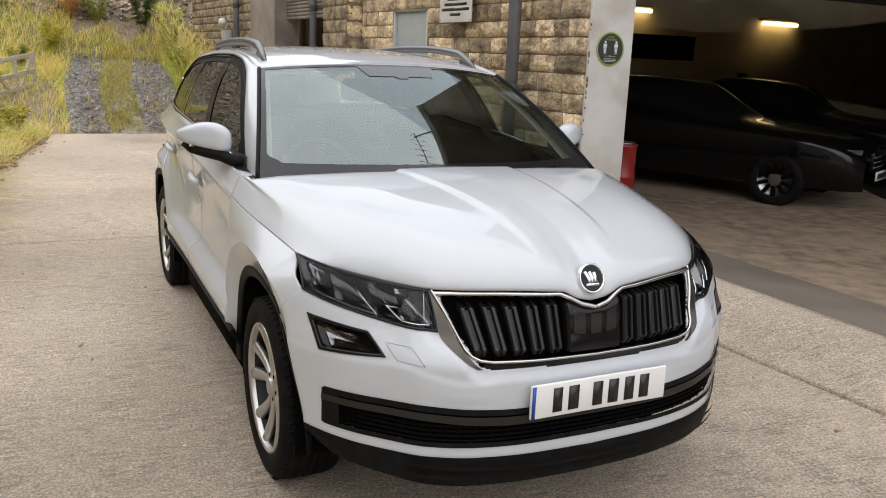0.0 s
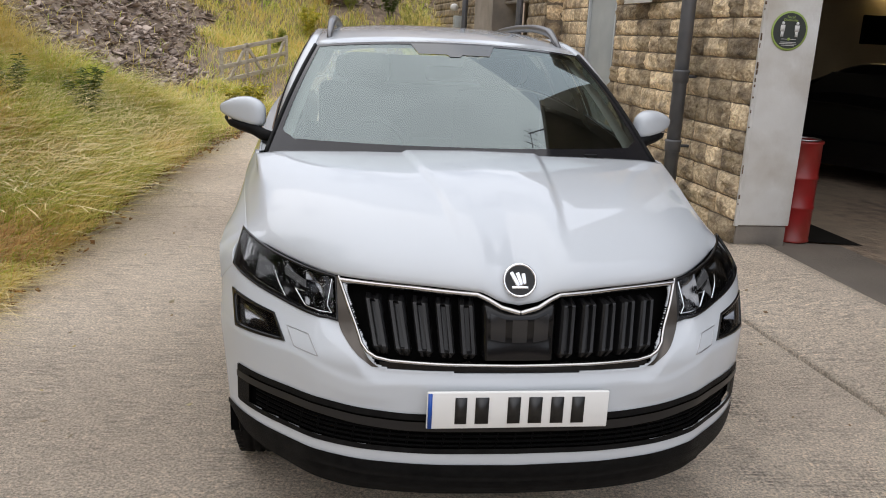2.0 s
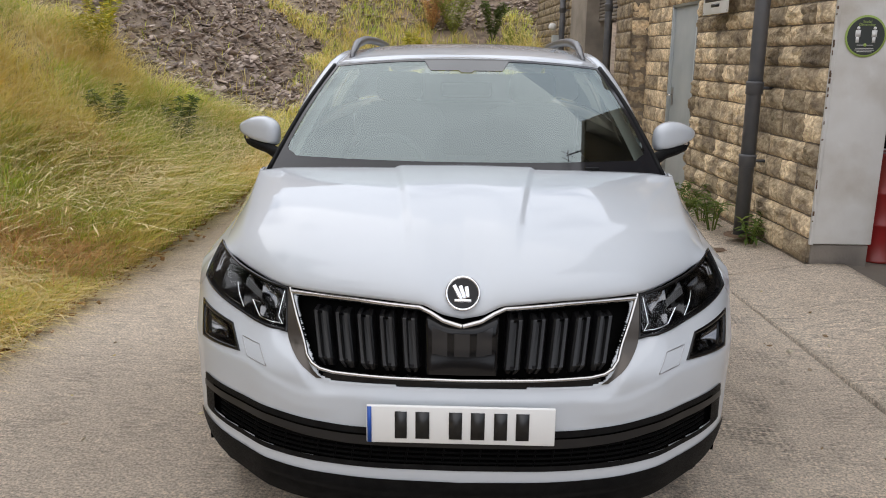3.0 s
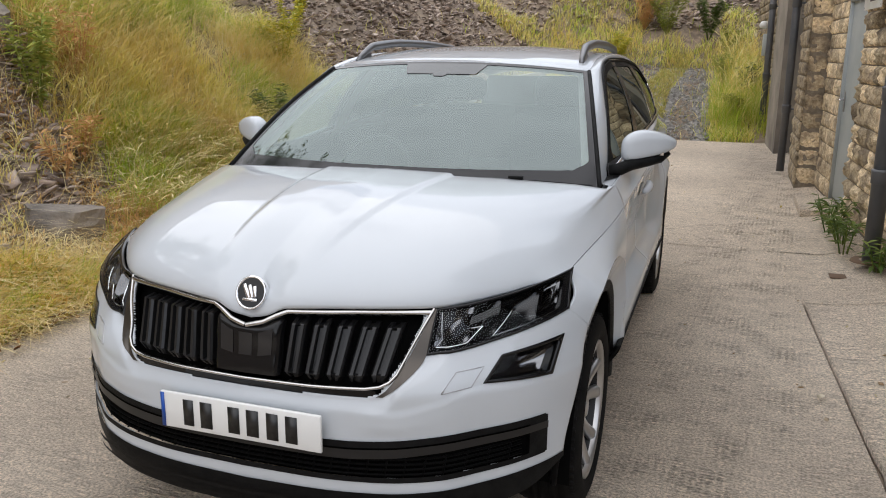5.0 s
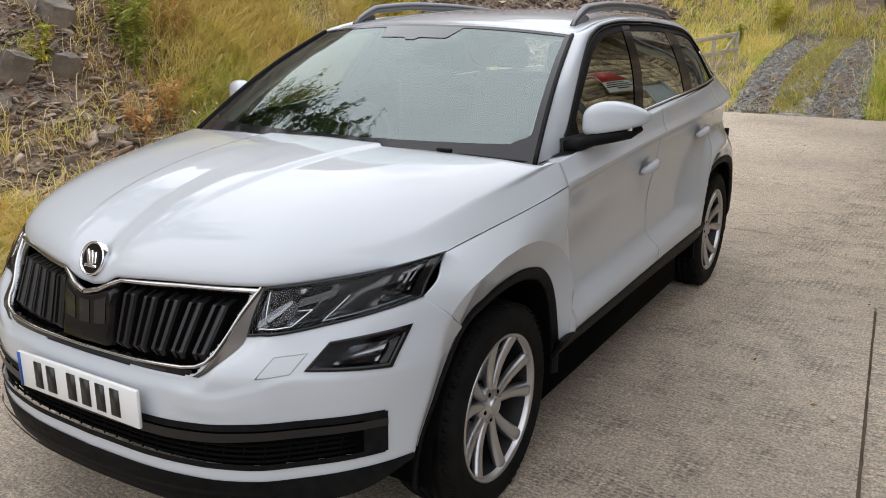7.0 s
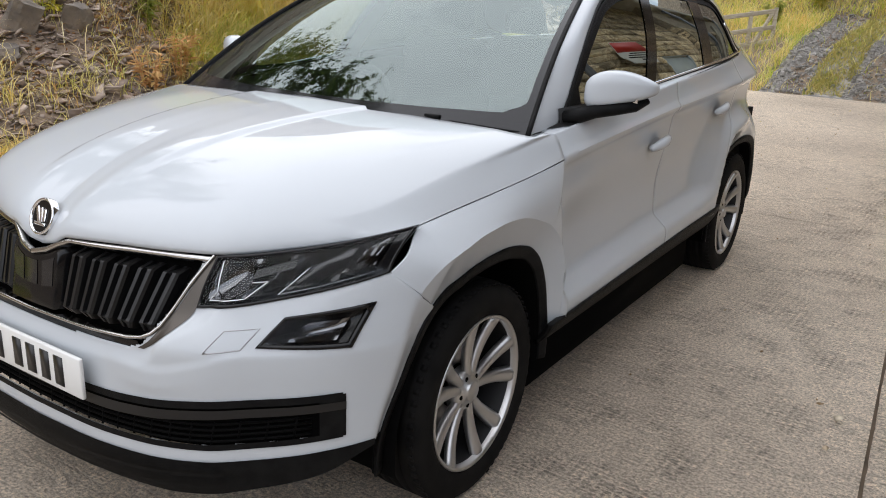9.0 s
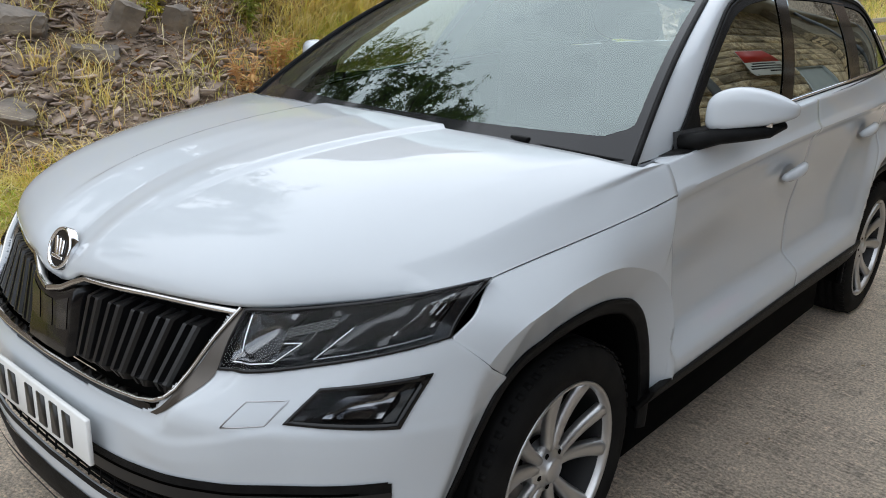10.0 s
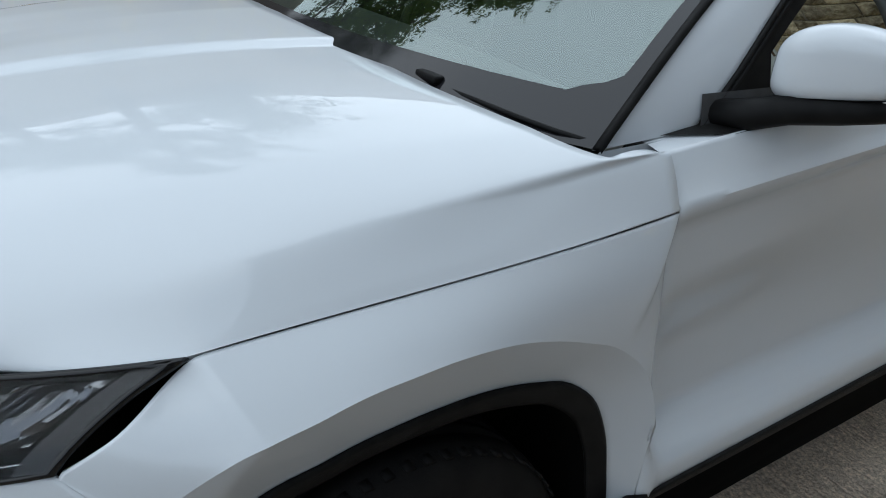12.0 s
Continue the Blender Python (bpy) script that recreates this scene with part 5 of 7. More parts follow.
def island(name, colours, rough=0.8, translucent=0.0, bump=0.0, patch=0.0):
    """A colour for each loose piece, out of a ramp."""
    m = bpy.data.materials.new(name)
    m.use_nodes = True
    n, l = m.node_tree.nodes, m.node_tree.links
    p = n["Principled BSDF"]
    p.inputs["Roughness"].default_value = rough
    p.inputs["Specular IOR Level"].default_value = 0.25
    g, r = n.new("ShaderNodeNewGeometry"), n.new("ShaderNodeValToRGB")
    e = r.color_ramp.elements
    while len(e) < len(colours):
        e.new(0.5)
    for i, c in enumerate(colours):
        e[i].position, e[i].color = i / (len(colours) - 1), (*c, 1)
    l.new(g.outputs["Random Per Island"], r.inputs["Fac"])
    if patch:
        t, q, x = n.new("ShaderNodeTexNoise"), n.new("ShaderNodeValToRGB"), n.new("ShaderNodeMix")
        t.inputs["Scale"].default_value, t.inputs["Detail"].default_value, t.inputs["Roughness"].default_value = patch, 3, 0.6
        l.new(g.outputs["Position"], t.inputs["Vector"])
        l.new(t.outputs["Fac"], q.inputs["Fac"])
        k = q.color_ramp.elements
        for i in range(3):
            k.new(0.5)
        for i, (at, c) in enumerate(((0.30, (0.72, 0.95, 0.55)), (0.42, (0.95, 1.0, 0.8)), (0.5, (1.0, 1.0, 1.0)), (0.62, (1.0, 0.95, 0.88)), (0.74, (1.0, 0.82, 0.66)))):
            k[i].position, k[i].color = at, (*c, 1)
        x.data_type, x.blend_type = "RGBA", "MULTIPLY"
        x.inputs["Factor"].default_value = 1.0
        l.new(r.outputs["Color"], x.inputs["A"])
        l.new(q.outputs["Color"], x.inputs["B"])
        r = x
    tint = r.outputs["Result" if patch else "Color"]
    l.new(tint, p.inputs["Base Color"])
    if translucent:
        t, x = n.new("ShaderNodeBsdfTranslucent"), n.new("ShaderNodeMixShader")
        x.inputs[0].default_value = translucent
        l.new(tint, t.inputs["Color"])
        l.new(p.outputs[0], x.inputs[1])
        l.new(t.outputs[0], x.inputs[2])
        l.new(x.outputs[0], n["Material Output"].inputs["Surface"])
    if bump:
        t, b = n.new("ShaderNodeTexNoise"), n.new("ShaderNodeBump")
        t.inputs["Scale"].default_value, b.inputs["Strength"].default_value, b.inputs["Distance"].default_value = 25, bump, 0.02
        l.new(t.outputs["Fac"], b.inputs["Height"])
        l.new(b.outputs["Normal"], p.inputs["Normal"])
    return m


rng = np.random.default_rng(7)


def blades(roots, height, width, lean, seed_heads=False):
    """Bent tapering blades, three steps each; roots is n by 3."""
    n = len(roots)
    h = rng.uniform(height[0], height[1], n)[:, None]
    a = rng.uniform(0, 2 * np.pi, n)
    d = np.c_[np.cos(a), np.sin(a), np.zeros(n)] * rng.uniform(0.3, 1.0, (n, 1)) * lean + np.array([0.12, -0.05, 0]) * lean
    s = np.c_[-np.sin(a + rng.uniform(-0.6, 0.6, n)), np.cos(a), np.zeros(n)]
    w = rng.uniform(width[0], width[1], n)[:, None]
    v = []
    for t, k in ((0, 1.0), (0.35, 0.95), (0.62, 0.8), (0.84, 0.5)) if not seed_heads else ((0, 0.6), (0.5, 0.5), (0.76, 0.8), (0.88, 2.4)):
        c = roots + d * h * t ** 2 + np.array([0, 0, 1]) * h * (t - 0.36 * lean * t ** 2.2)
        v += [c - s * w * k, c + s * w * k]
    v.append(roots + d * h + np.array([0, 0, 1]) * h * (1 - 0.36 * lean))
    verts = np.stack(v, 1).reshape(-1, 3)
    o = (np.arange(n) * 9)[:, None]
    f = np.concatenate([o + np.array([q]) for q in ((0, 1, 3), (0, 3, 2), (2, 3, 5), (2, 5, 4), (4, 5, 7), (4, 7, 6), (6, 7, 8))])
    return verts, f


def scatter(n, x0, x1, y0, y1, chance):
    """Roots on the ground, kept where chance(x, y) says so."""
    out = []
    while len(out) < n:
        x, y = rng.uniform(x0, x1), rng.uniform(y0, y1)
        if rng.random() < chance(x, y):
            out.append((x, y, hill(x, y) - 0.03))
    return np.array(out)


def tufts(n, per, spread, *area):
    """Clumps: n centres with per roots round each."""
    c = scatter(n, *area)
    r = np.repeat(c, per, 0)
    r[:, :2] += rng.normal(0, spread, (len(r), 2))
    for i in range(len(r)):
        r[i, 2] = hill(r[i, 0], r[i, 1]) - 0.03
    return r[r[:, 0] < np.array([edge_line(y) for y in r[:, 1]]) + 0.03]


STRAW = island("straw", [(0.76, 0.60, 0.18), (0.88, 0.75, 0.30), (0.93, 0.84, 0.46), (0.68, 0.62, 0.14), (0.82, 0.62, 0.22)], 0.7, 0.55, patch=0.9)
GREEN = island("grass_green", [(0.26, 0.38, 0.05), (0.46, 0.56, 0.07), (0.64, 0.66, 0.11), (0.34, 0.47, 0.06), (0.72, 0.67, 0.15)], 0.6, 0.55, patch=0.9)
tall_part, short_part = (-6.2, -2.36, 3.5, 9.6), (-5.6, -2.36, -1.5, 3.9)
cover = lambda x, y: max(0.0, grassy(x, y)) * (x < edge_line(y) - 0.02) * (math.dist((x, y), ROCK_AT) > 0.42)
ROCK_AT = (-3.2, 2.65)
mixed = lambda x, y: cover(x, y) * (0.25 + 0.75 * (noise.noise(Vector((x, y, 5))) > -0.05))
patchy = lambda k, sh: (lambda x, y: cover(x, y) * smooth(-0.12, 0.18, noise.noise(Vector((x * 0.75 + sh, y * 0.75, sh))) + k))
for name, area, k, hs, lab in (("dry_grass", tall_part, 1900, (0.18, 0.70), "tall straw-coloured dry grass on the bank"), ("short_grass", short_part, 1000, (0.08, 0.32), "short dry grass at the foot of the bank")):
    v, f = blades(tufts(k, 17, 0.09, *area, patchy(0.10, 0.0)), hs, (0.0018, 0.0042), 1.3)
    mass(name, v, f, STRAW, lab, "grass")
v, f = blades(tufts(2500, 15, 0.07, *tall_part, patchy(0.16, 5.0)), (0.14, 0.60), (0.0022, 0.0055), 1.2)
mass("green_grass", v, f, GREEN, "tall green grass among the dry stalks", "grass")
v, f = blades(tufts(520, 12, 0.07, *short_part, mixed), (0.08, 0.34), (0.0025, 0.0055), 1.0)
mass("low_green", v, f, GREEN, "low green grass at the foot of the bank", "grass")
OCHRE = island("ochre_grass", [(0.58, 0.34, 0.13), (0.70, 0.45, 0.17), (0.64, 0.38, 0.17), (0.76, 0.54, 0.22), (0.48, 0.29, 0.12)], 0.7, 0.4)
v, f = blades(tufts(800, 13, 0.11, -5.6, -2.4, 1.0, 7.0, patchy(-0.15, 9.0)), (0.12, 0.55), (0.0014, 0.0032), 1.25)
mass("ochre_grass", v, f, OCHRE, "rusty dead grass and docks among the straw", "grass")
PALE = island("pale_stalks", [(0.80, 0.66, 0.36), (0.90, 0.80, 0.50), (0.86, 0.74, 0.40), (0.74, 0.55, 0.26)], 0.7, 0.35)
v, f = blades(tufts(1300, 6, 0.12, *tall_part, cover), (0.45, 0.95), (0.0016, 0.0030), 1.35, True)
mass("seed_grass", v, f, PALE, "thin seeding stalks above the grass", "grass")
v, f = blades(tufts(420, 22, 0.06, -7.5, -3.0, -1.5, 9.0, lambda x, y: 1 - min(1, max(0, grassy(x, y)))), (0.08, 0.36), (0.0018, 0.004), 1.1)
mass("grass_tufts", v, f, STRAW, "scattered dry tufts between the slates", "grass")
v, f = blades(tufts(200, 18, 0.08, -7.0, -3.0, -1.0, 6.0, lambda x, y: 1 - min(1, max(0, grassy(x, y)))), (0.06, 0.30), (0.0018, 0.004), 1.2)
mass("ochre_tufts", v, f, OCHRE, "rusty dead tufts between the slates", "grass")
verge = lambda x, y: 0.9 if (y > 13.4 and (-1.22 + 0.1 * max(0, y - 16) > x > edge_line(y) - 0.7 or x > 0.9 or 18.3 < y < 19.1 + 0.4 * noise.noise(Vector((x * 2, y, 4))))) or (x < edge_line(y) and edge_line(y) - x < 1.2) else 0.02
VERGE = island("verge", [(0.34, 0.36, 0.09), (0.55, 0.46, 0.14), (0.62, 0.52, 0.22), (0.28, 0.32, 0.08), (0.58, 0.42, 0.14)], 0.7, 0.4)
v, f = blades(scatter(15000, -5, 1.7, 9.3, 20.2, lambda x, y: (verge(x, y) if y > 13.4 or x < edge_line(y) else 0) * (0.25 if x < -1.3 and 13.2 < y < 16.4 else 1)), (0.12, 0.42), (0.003, 0.007), 0.9)
mass("verge_grass", v, f, STRAW, "dry grass along the verge of the track", "grass")
v, f = blades(scatter(8000, -5, 1.7, 9.3, 20.4, lambda x, y: (verge(x, y) if y > 13.4 or x < edge_line(y) else 0) * (0.25 if x < -1.3 and 13.2 < y < 16.4 else 1)), (0.08, 0.32), (0.003, 0.008), 0.9)
mass("verge_green", v, f, GREEN, "green weeds along the verge of the track", "grass")
v, f = blades(scatter(7000, -0.62, 0.35, 13.5, 18.8, lambda x, y: (0.7 + noise.noise(Vector((x * 3, y * 1.1, 9)))) * (abs(x + 0.26 - 0.1 * max(0, y - 16)) < 0.30 + 0.1 * noise.noise(Vector((y * 2, 0, 3))))), (0.05, 0.20), (0.004, 0.009), 0.9)
mass("strip_grass", v, f, VERGE, "short grass strip between the wheel tracks", "grass")
beside = lambda x, y: smooth(0.75, 1.5, x + 0.45 * noise.noise(Vector((x * 1.5, y * 0.9, 2)))) * smooth(13.6, 14.6, y + 0.6 * noise.noise(Vector((x * 2.2, 0, 4))))
v, f = blades(scatter(3600, 0.6, 1.95, 13.6, 18.5, beside), (0.2, 0.85), (0.0025, 0.006), 0.9)
mass("tall_grass", v, f, GREEN, "tall grass beside the far end of the stone wall", "grass")
v, f = blades(scatter(1500, 0.6, 1.95, 13.9, 19.0, beside), (0.5, 1.35), (0.002, 0.004), 0.7, True)
mass("pale_reeds", v, f, STRAW, "pale seeding reeds beside the stone wall", "grass")


def flat_stones(roots, size, flatness, jut=0.5):
    """Irregular slabs of slate: bent boxes of eight corners."""
    n = len(roots)
    s = size[0] * (size[1] / size[0]) ** (rng.random(n) ** 2.2)
    cube = np.array([(x, y, z) for z in (-1, 1) for y in (-1, 1) for x in (-1, 1)], float)
    p = cube[None] * (1 + rng.uniform(-0.45, 0.25, (n, 8, 3)))
    p *= s[:, None, None] * np.stack([np.ones(n), rng.uniform(0.45, 0.9, n), rng.uniform(flatness[0], flatness[1], n)], 1)[:, None, :] * 0.5
    a, b, c = rng.uniform(0, 2 * np.pi, n), rng.normal(-0.25, 0.35, n), rng.normal(0.0, 0.35, n)
    ca, sa, cb, sb, cc, sc = np.cos(a), np.sin(a), np.cos(b), np.sin(b), np.cos(c), np.sin(c)
    z0, z1 = np.zeros(n), np.ones(n)
    A = np.stack([np.stack([ca, -sa, z0], 1), np.stack([sa, ca, z0], 1), np.stack([z0, z0, z1], 1)], 1)
    B = np.stack([np.stack([cb, z0, sb], 1), np.stack([z0, z1, z0], 1), np.stack([-sb, z0, cb], 1)], 1)
    C = np.stack([np.stack([z1, z0, z0], 1), np.stack([z0, cc, -sc], 1), np.stack([z0, sc, cc], 1)], 1)
    p = np.einsum("nij,nkj->nki", B @ C @ A, p) + roots[:, None, :] + np.array([0, 0, 0.03])
    q = np.array([(0, 2, 3, 1), (4, 5, 7, 6), (0, 1, 5, 4), (2, 6, 7, 3), (0, 4, 6, 2), (1, 3, 7, 5)])
    return p.reshape(-1, 3), (np.arange(n) * 8)[:, None, None].repeat(6, 1).reshape(-1, 1) + np.tile(q, (n, 1))


SLATE = island("slate", [(0.17, 0.135, 0.112), (0.32, 0.25, 0.205), (0.48, 0.39, 0.32), (0.23, 0.18, 0.148), (0.40, 0.305, 0.24), (0.60, 0.49, 0.41)], 0.75, bump=0.8, patch=0.0)
bare = lambda x, y: max(0.04, 1 - 1.1 * grassy(x, y)) * (x < edge_line(y) - 0.45)
v, f = flat_stones(scatter(15000, -8, -2.8, -1.5, 9.5, bare), (0.025, 0.19), (0.05, 0.16))
mass("slate_waste", v, f, SLATE, "broken purple-grey slate pieces lying on the bank", "slate")
v, f = flat_stones(scatter(26000, -7, -2.6, -1.0, 8.5, lambda x, y: max(0.1, 1 - grassy(x, y)) * (x < edge_line(y) - 0.15)), (0.010, 0.06), (0.15, 0.4))
mass("slate_chips", v, f, SLATE, "fine slate chips and earth crumbs on the bank", "slate")
v, f = flat_stones(scatter(42000, -9, 4.5, 9.0, 27, lambda x, y: 1.0 if (edge_line(y) - x > 1.0 or y > 19.6) else 0.0), (0.04, 0.22), (0.05, 0.16))
mass("slate_scree", v, f, SLATE, "steep scree of slate waste behind the drive", "slate")
v, f = flat_stones(scatter(4500, -1.2, 0.95, 13.4, 18.8, lambda x, y: 0.12 if -0.55 < x - 0.1 * max(0, y - 16) < 0.05 else 1.0) + np.array([0, 0, 0.03]), (0.015, 0.06), (0.4, 0.9))
mass("gravel_stones", v, f, island("gravel_bits", [(0.18, 0.172, 0.16), (0.33, 0.31, 0.29), (0.24, 0.23, 0.215), (0.42, 0.40, 0.37)]), "loose grey stones on the track", "gravel")
LITTER = island("dead_leaves", [(0.26, 0.13, 0.05), (0.40, 0.22, 0.09), (0.48, 0.32, 0.15), (0.20, 0.11, 0.06), (0.44, 0.20, 0.07)])
v, f = flat_stones(scatter(5200, -6.0, -2.6, -0.5, 4.6, lambda x, y: smooth(-0.1, 0.35, noise.noise(Vector((x * 1.3, y * 1.3, 21)))) * (x < edge_line(y) - 0.1)) + np.array([0, 0, 0.02]), (0.014, 0.05), (0.02, 0.06))
mass("bank_litter", v, f, LITTER, "orange-brown dead leaves lying among the slates", "leaves")
stems = scatter(420, -6.5, -2.8, -0.5, 5.5, lambda x, y: 1 - 0.7 * min(1, max(0, grassy(x, y))))
v, f = blades(stems, (0.25, 0.8), (0.0015, 0.0032), 1.7)
mass("dead_stems", v, f, PALE, "pale dead stems fallen across the slates", "grass")
v, f = blades(tufts(520, 22, 0.10, -3.6, -2.36, -1.5, 3.6, lambda x, y: smooth(1.1, 0.3, edge_line(y) - x) * (x < edge_line(y) + 0.02)), (0.10, 0.34), (0.0016, 0.0034), 1.9)
mass("hay", v, f, PALE, "pale flattened hay along the edge of the drive", "grass")
# leaf litter along the edge of the drive
roots = []
while len(roots) < 2600:
    y = rng.uniform(-1, 12)
    x = edge_line(y) + rng.normal(-0.04, 0.09)
    roots.append((x, y, (hill(x, y) if x < edge_line(y) else 0) + 0.015 + lay(x, y)))
v, f = flat_stones(np.array(roots), (0.02, 0.06), (0.02, 0.06))
mass("leaf_litter", v, f, LITTER, "brown dead leaves along the drive's edge", "leaves")


# specks and stray leaves on the concrete
roots = []
while len(roots) < 420:
    y = rng.uniform(-1.5, 12.5)
    x = rng.uniform(edge_line(y) + 0.1, 2.2)
    if not (abs(x) < 0.95 and 0.0 < y < 4.7):
        roots.append((x, y, lay(x, y) + 0.006))
v, f = flat_stones(np.array(roots), (0.010, 0.030), (0.05, 0.15))
mass("drive_litter", v, f, island("litter", [(0.55, 0.42, 0.12), (0.62, 0.55, 0.42), (0.26, 0.16, 0.08), (0.40, 0.30, 0.16)]), "stray leaves and chips on the concrete", "leaves")


# rocks by the drive
def rock(x, y, sx, sy, sz, seed, label, turn=0.0, lean=0.0, sink=0.45):
    """An angular block with split faces and layered edges."""
    bm = bmesh.new()
    bmesh.ops.create_cube(bm, size=2)
    bmesh.ops.subdivide_edges(bm, edges=bm.edges[:], cuts=7, use_grid_fill=True)
    cuts = [(Vector((math.cos(seed * 3 + k * 2.1), math.sin(seed * 5 + k * 1.7), 0.5 * math.sin(seed + k * 2.9))).normalized(), 0.72 + 0.22 * abs(math.sin(seed * 7 + k))) for k in range(6)]
    for q in bm.verts:
        o = q.co.copy()
        for nrm, far in cuts:
            over = o.dot(nrm) - far
            if over > 0:
                o -= nrm * over
        layer = 0.05 * noise.noise(Vector((seed, 0, round(o.z * 3.5) * 1.7)))
        k = 1 + layer + 0.07 * noise.noise(o * 2.2 + Vector((seed, 3, 0))) + 0.03 * noise.noise(o * 7 + Vector((seed, 3, 5)))
        q.co = Vector((o.x * sx * k, o.y * sy * k, o.z * sz * (1 + 0.10 * noise.noise(o * 1.5 + Vector((0, seed, 0))))))
    bmesh.ops.triangulate(bm, faces=bm.faces[:])
    ob = part("rock", bm, ROCK, flat=True)
    ob.matrix_world = pose(x, y, hill(x, y) + sz * sink, lean, lean * 0.6, turn)
    return tagged(ob, label, "rock")


ROCK = material("rock_grey", (0.12, 0.104, 0.09), rough=0.85, colour2=(0.26, 0.225, 0.19), scale=4, third=(0.26, 0.215, 0.165), third_scale=2.0, bump=0.7, bump_scale=26)
SLAB = "angular slab of dark slate sticking out of the bank"
rock(-3.22, 2.74, 0.25, 0.16, 0.145, 1.0, "grey weathered boulder on the dry grass beside the drive", 60, 6)
rock(-4.56, 2.74, 0.13, 0.05, 0.20, 4.0, SLAB, 75, 34, 0.3)
rock(-4.48, 3.16, 0.12, 0.06, 0.17, 6.0, SLAB, 60, 30, 0.3)
rock(-4.44, 2.42, 0.17, 0.12, 0.07, 9.0, "flat block of dark slate lying in the bank", 70, 10, 0.6)
rock(-4.75, 1.95, 0.22, 0.13, 0.12, 12.0, SLAB, 50, 25, 0.3)
rock(-3.98, 1.55, 0.20, 0.14, 0.06, 15.0, "flat block of dark slate lying in the bank", 30, 8, 0.6)
rock(-4.95, 3.45, 0.17, 0.09, 0.17, 17.0, SLAB, 35, 28, 0.3)
rock(-5.15, 2.75, 0.24, 0.10, 0.18, 19.0, SLAB, 80, 30, 0.3)
rock(-5.3, 4.2, 0.22, 0.12, 0.15, 23.0, SLAB, 20, 26, 0.3)
rock(-4.2, 1.2, 0.16, 0.10, 0.07, 27.0, "flat block of dark slate lying in the bank", 10, 10, 0.6)


# ---- the stone building ----
STONE = material("wall_stone", (0.46, 0.345, 0.21), rough=0.92, colour2=(0.80, 0.66, 0.44), scale=34, third=(0.17, 0.13, 0.092), third_scale=6.0, bump=1.0, bump_scale=42, rand=0.45, space="World")
MORTAR = material("mortar", (0.17, 0.14, 0.105), rough=0.95, colour2=(0.25, 0.21, 0.16), scale=20, bump=0.5, bump_scale=60)
RENDER = material("cement_render", (0.24, 0.21, 0.17), rough=0.9, colour2=(0.32, 0.28, 0.23), scale=3, third=(0.13, 0.115, 0.10), third_scale=1.2, bump=0.3, bump_scale=50)
wall = tagged(new("wall_west"), "coursed rock-faced sandstone wall of the garage building", "wall", kind="structure")
TURN = math.degrees(math.atan(0.05))


def wall_block(y0, y1, z0, z1, depth=0.35, set_back=0.05, mat=MORTAR):
    """A stretch of the wall's core behind its stones."""
    bm = bmesh.new()
    quad = [(wall_x(y0) + set_back, y0), (wall_x(y1) + set_back, y1), (wall_x(y1) + set_back + depth, y1), (wall_x(y0) + set_back + depth, y0)]
    lo, hi = [bm.verts.new((*q, z0)) for q in quad], [bm.verts.new((*q, z1)) for q in quad]
    bm.faces.new(lo), bm.faces.new(hi[::-1])
    for k in range(4):
        bm.faces.new((lo[k], hi[k], hi[(k + 1) % 4], lo[(k + 1) % 4]))
    bmesh.ops.recalc_face_normals(bm, faces=bm.faces)
    return part("wall_core", bm, mat, wall, flat=True)


TOP, FRONT_TOP = 3.7, 6.2       # the stone wall, and the taller front over the garage
wall_block(3.76, 6.60, 0.0, TOP)
wall_block(6.60, 7.50, 2.14, TOP)
wall_block(7.50, 9.75, 0.0, TOP)
wall_block(9.75, 12.1, 2.75, TOP)
wall_block(12.1, 18.8, 0.0, TOP)
wall_block(11.85, 13.3, 0.0, 3.2, 0.4, -0.085, RENDER)

# stone shapes: a rough pillowed face, 1 by 1, that reaches -x
SHAPES = []
for k in range(10):
    bm = bmesh.new()
    g = []
    for i in range(7):
        row = []
        for j in range(6):
            a, b = i / 6 - 0.5, j / 5 - 0.5
            e = min(1.0, min(0.5 - abs(a), 0.5 - abs(b)) / 0.15)
            h = 0.45 * math.sqrt(max(0.0, e)) + 0.62 * noise.noise(Vector((a * 4 + k * 7, b * 4, k))) * e + 0.45 * noise.noise(Vector((a * 9, b * 9 + k * 3, k))) * e
            wob = 0.035 * noise.noise(Vector((a * 3 + k, b * 3, 9)))
            row.append(bm.verts.new((-h, a + wob, b + wob)))
        g.append(row)
    for i in range(6):
        for j in range(5):
            bm.faces.new((g[i][j], g[i][j + 1], g[i + 1][j + 1], g[i + 1][j]))
    rim = [g[i][0] for i in range(7)] + [g[6][j] for j in range(1, 6)] + [g[i][5] for i in range(5, -1, -1)] + [g[0][j] for j in range(4, 0, -1)]
    deep = [bm.verts.new((0.6, q.co.y, q.co.z)) for q in rim]
    for i in range(len(rim)):
        bm.faces.new((rim[i], rim[(i + 1) % len(rim)], deep[(i + 1) % len(rim)], deep[i]))
    bmesh.ops.recalc_face_normals(bm, faces=bm.faces)
    for q in bm.faces:
        q.smooth = True
    me = bpy.data.meshes.new("stone")
    bm.to_mesh(me)
    bm.free()
    me.materials.append(STONE)
    SHAPES.append(me)

rnd = random.Random(5)
FAR = bmesh.new()
stones = 0


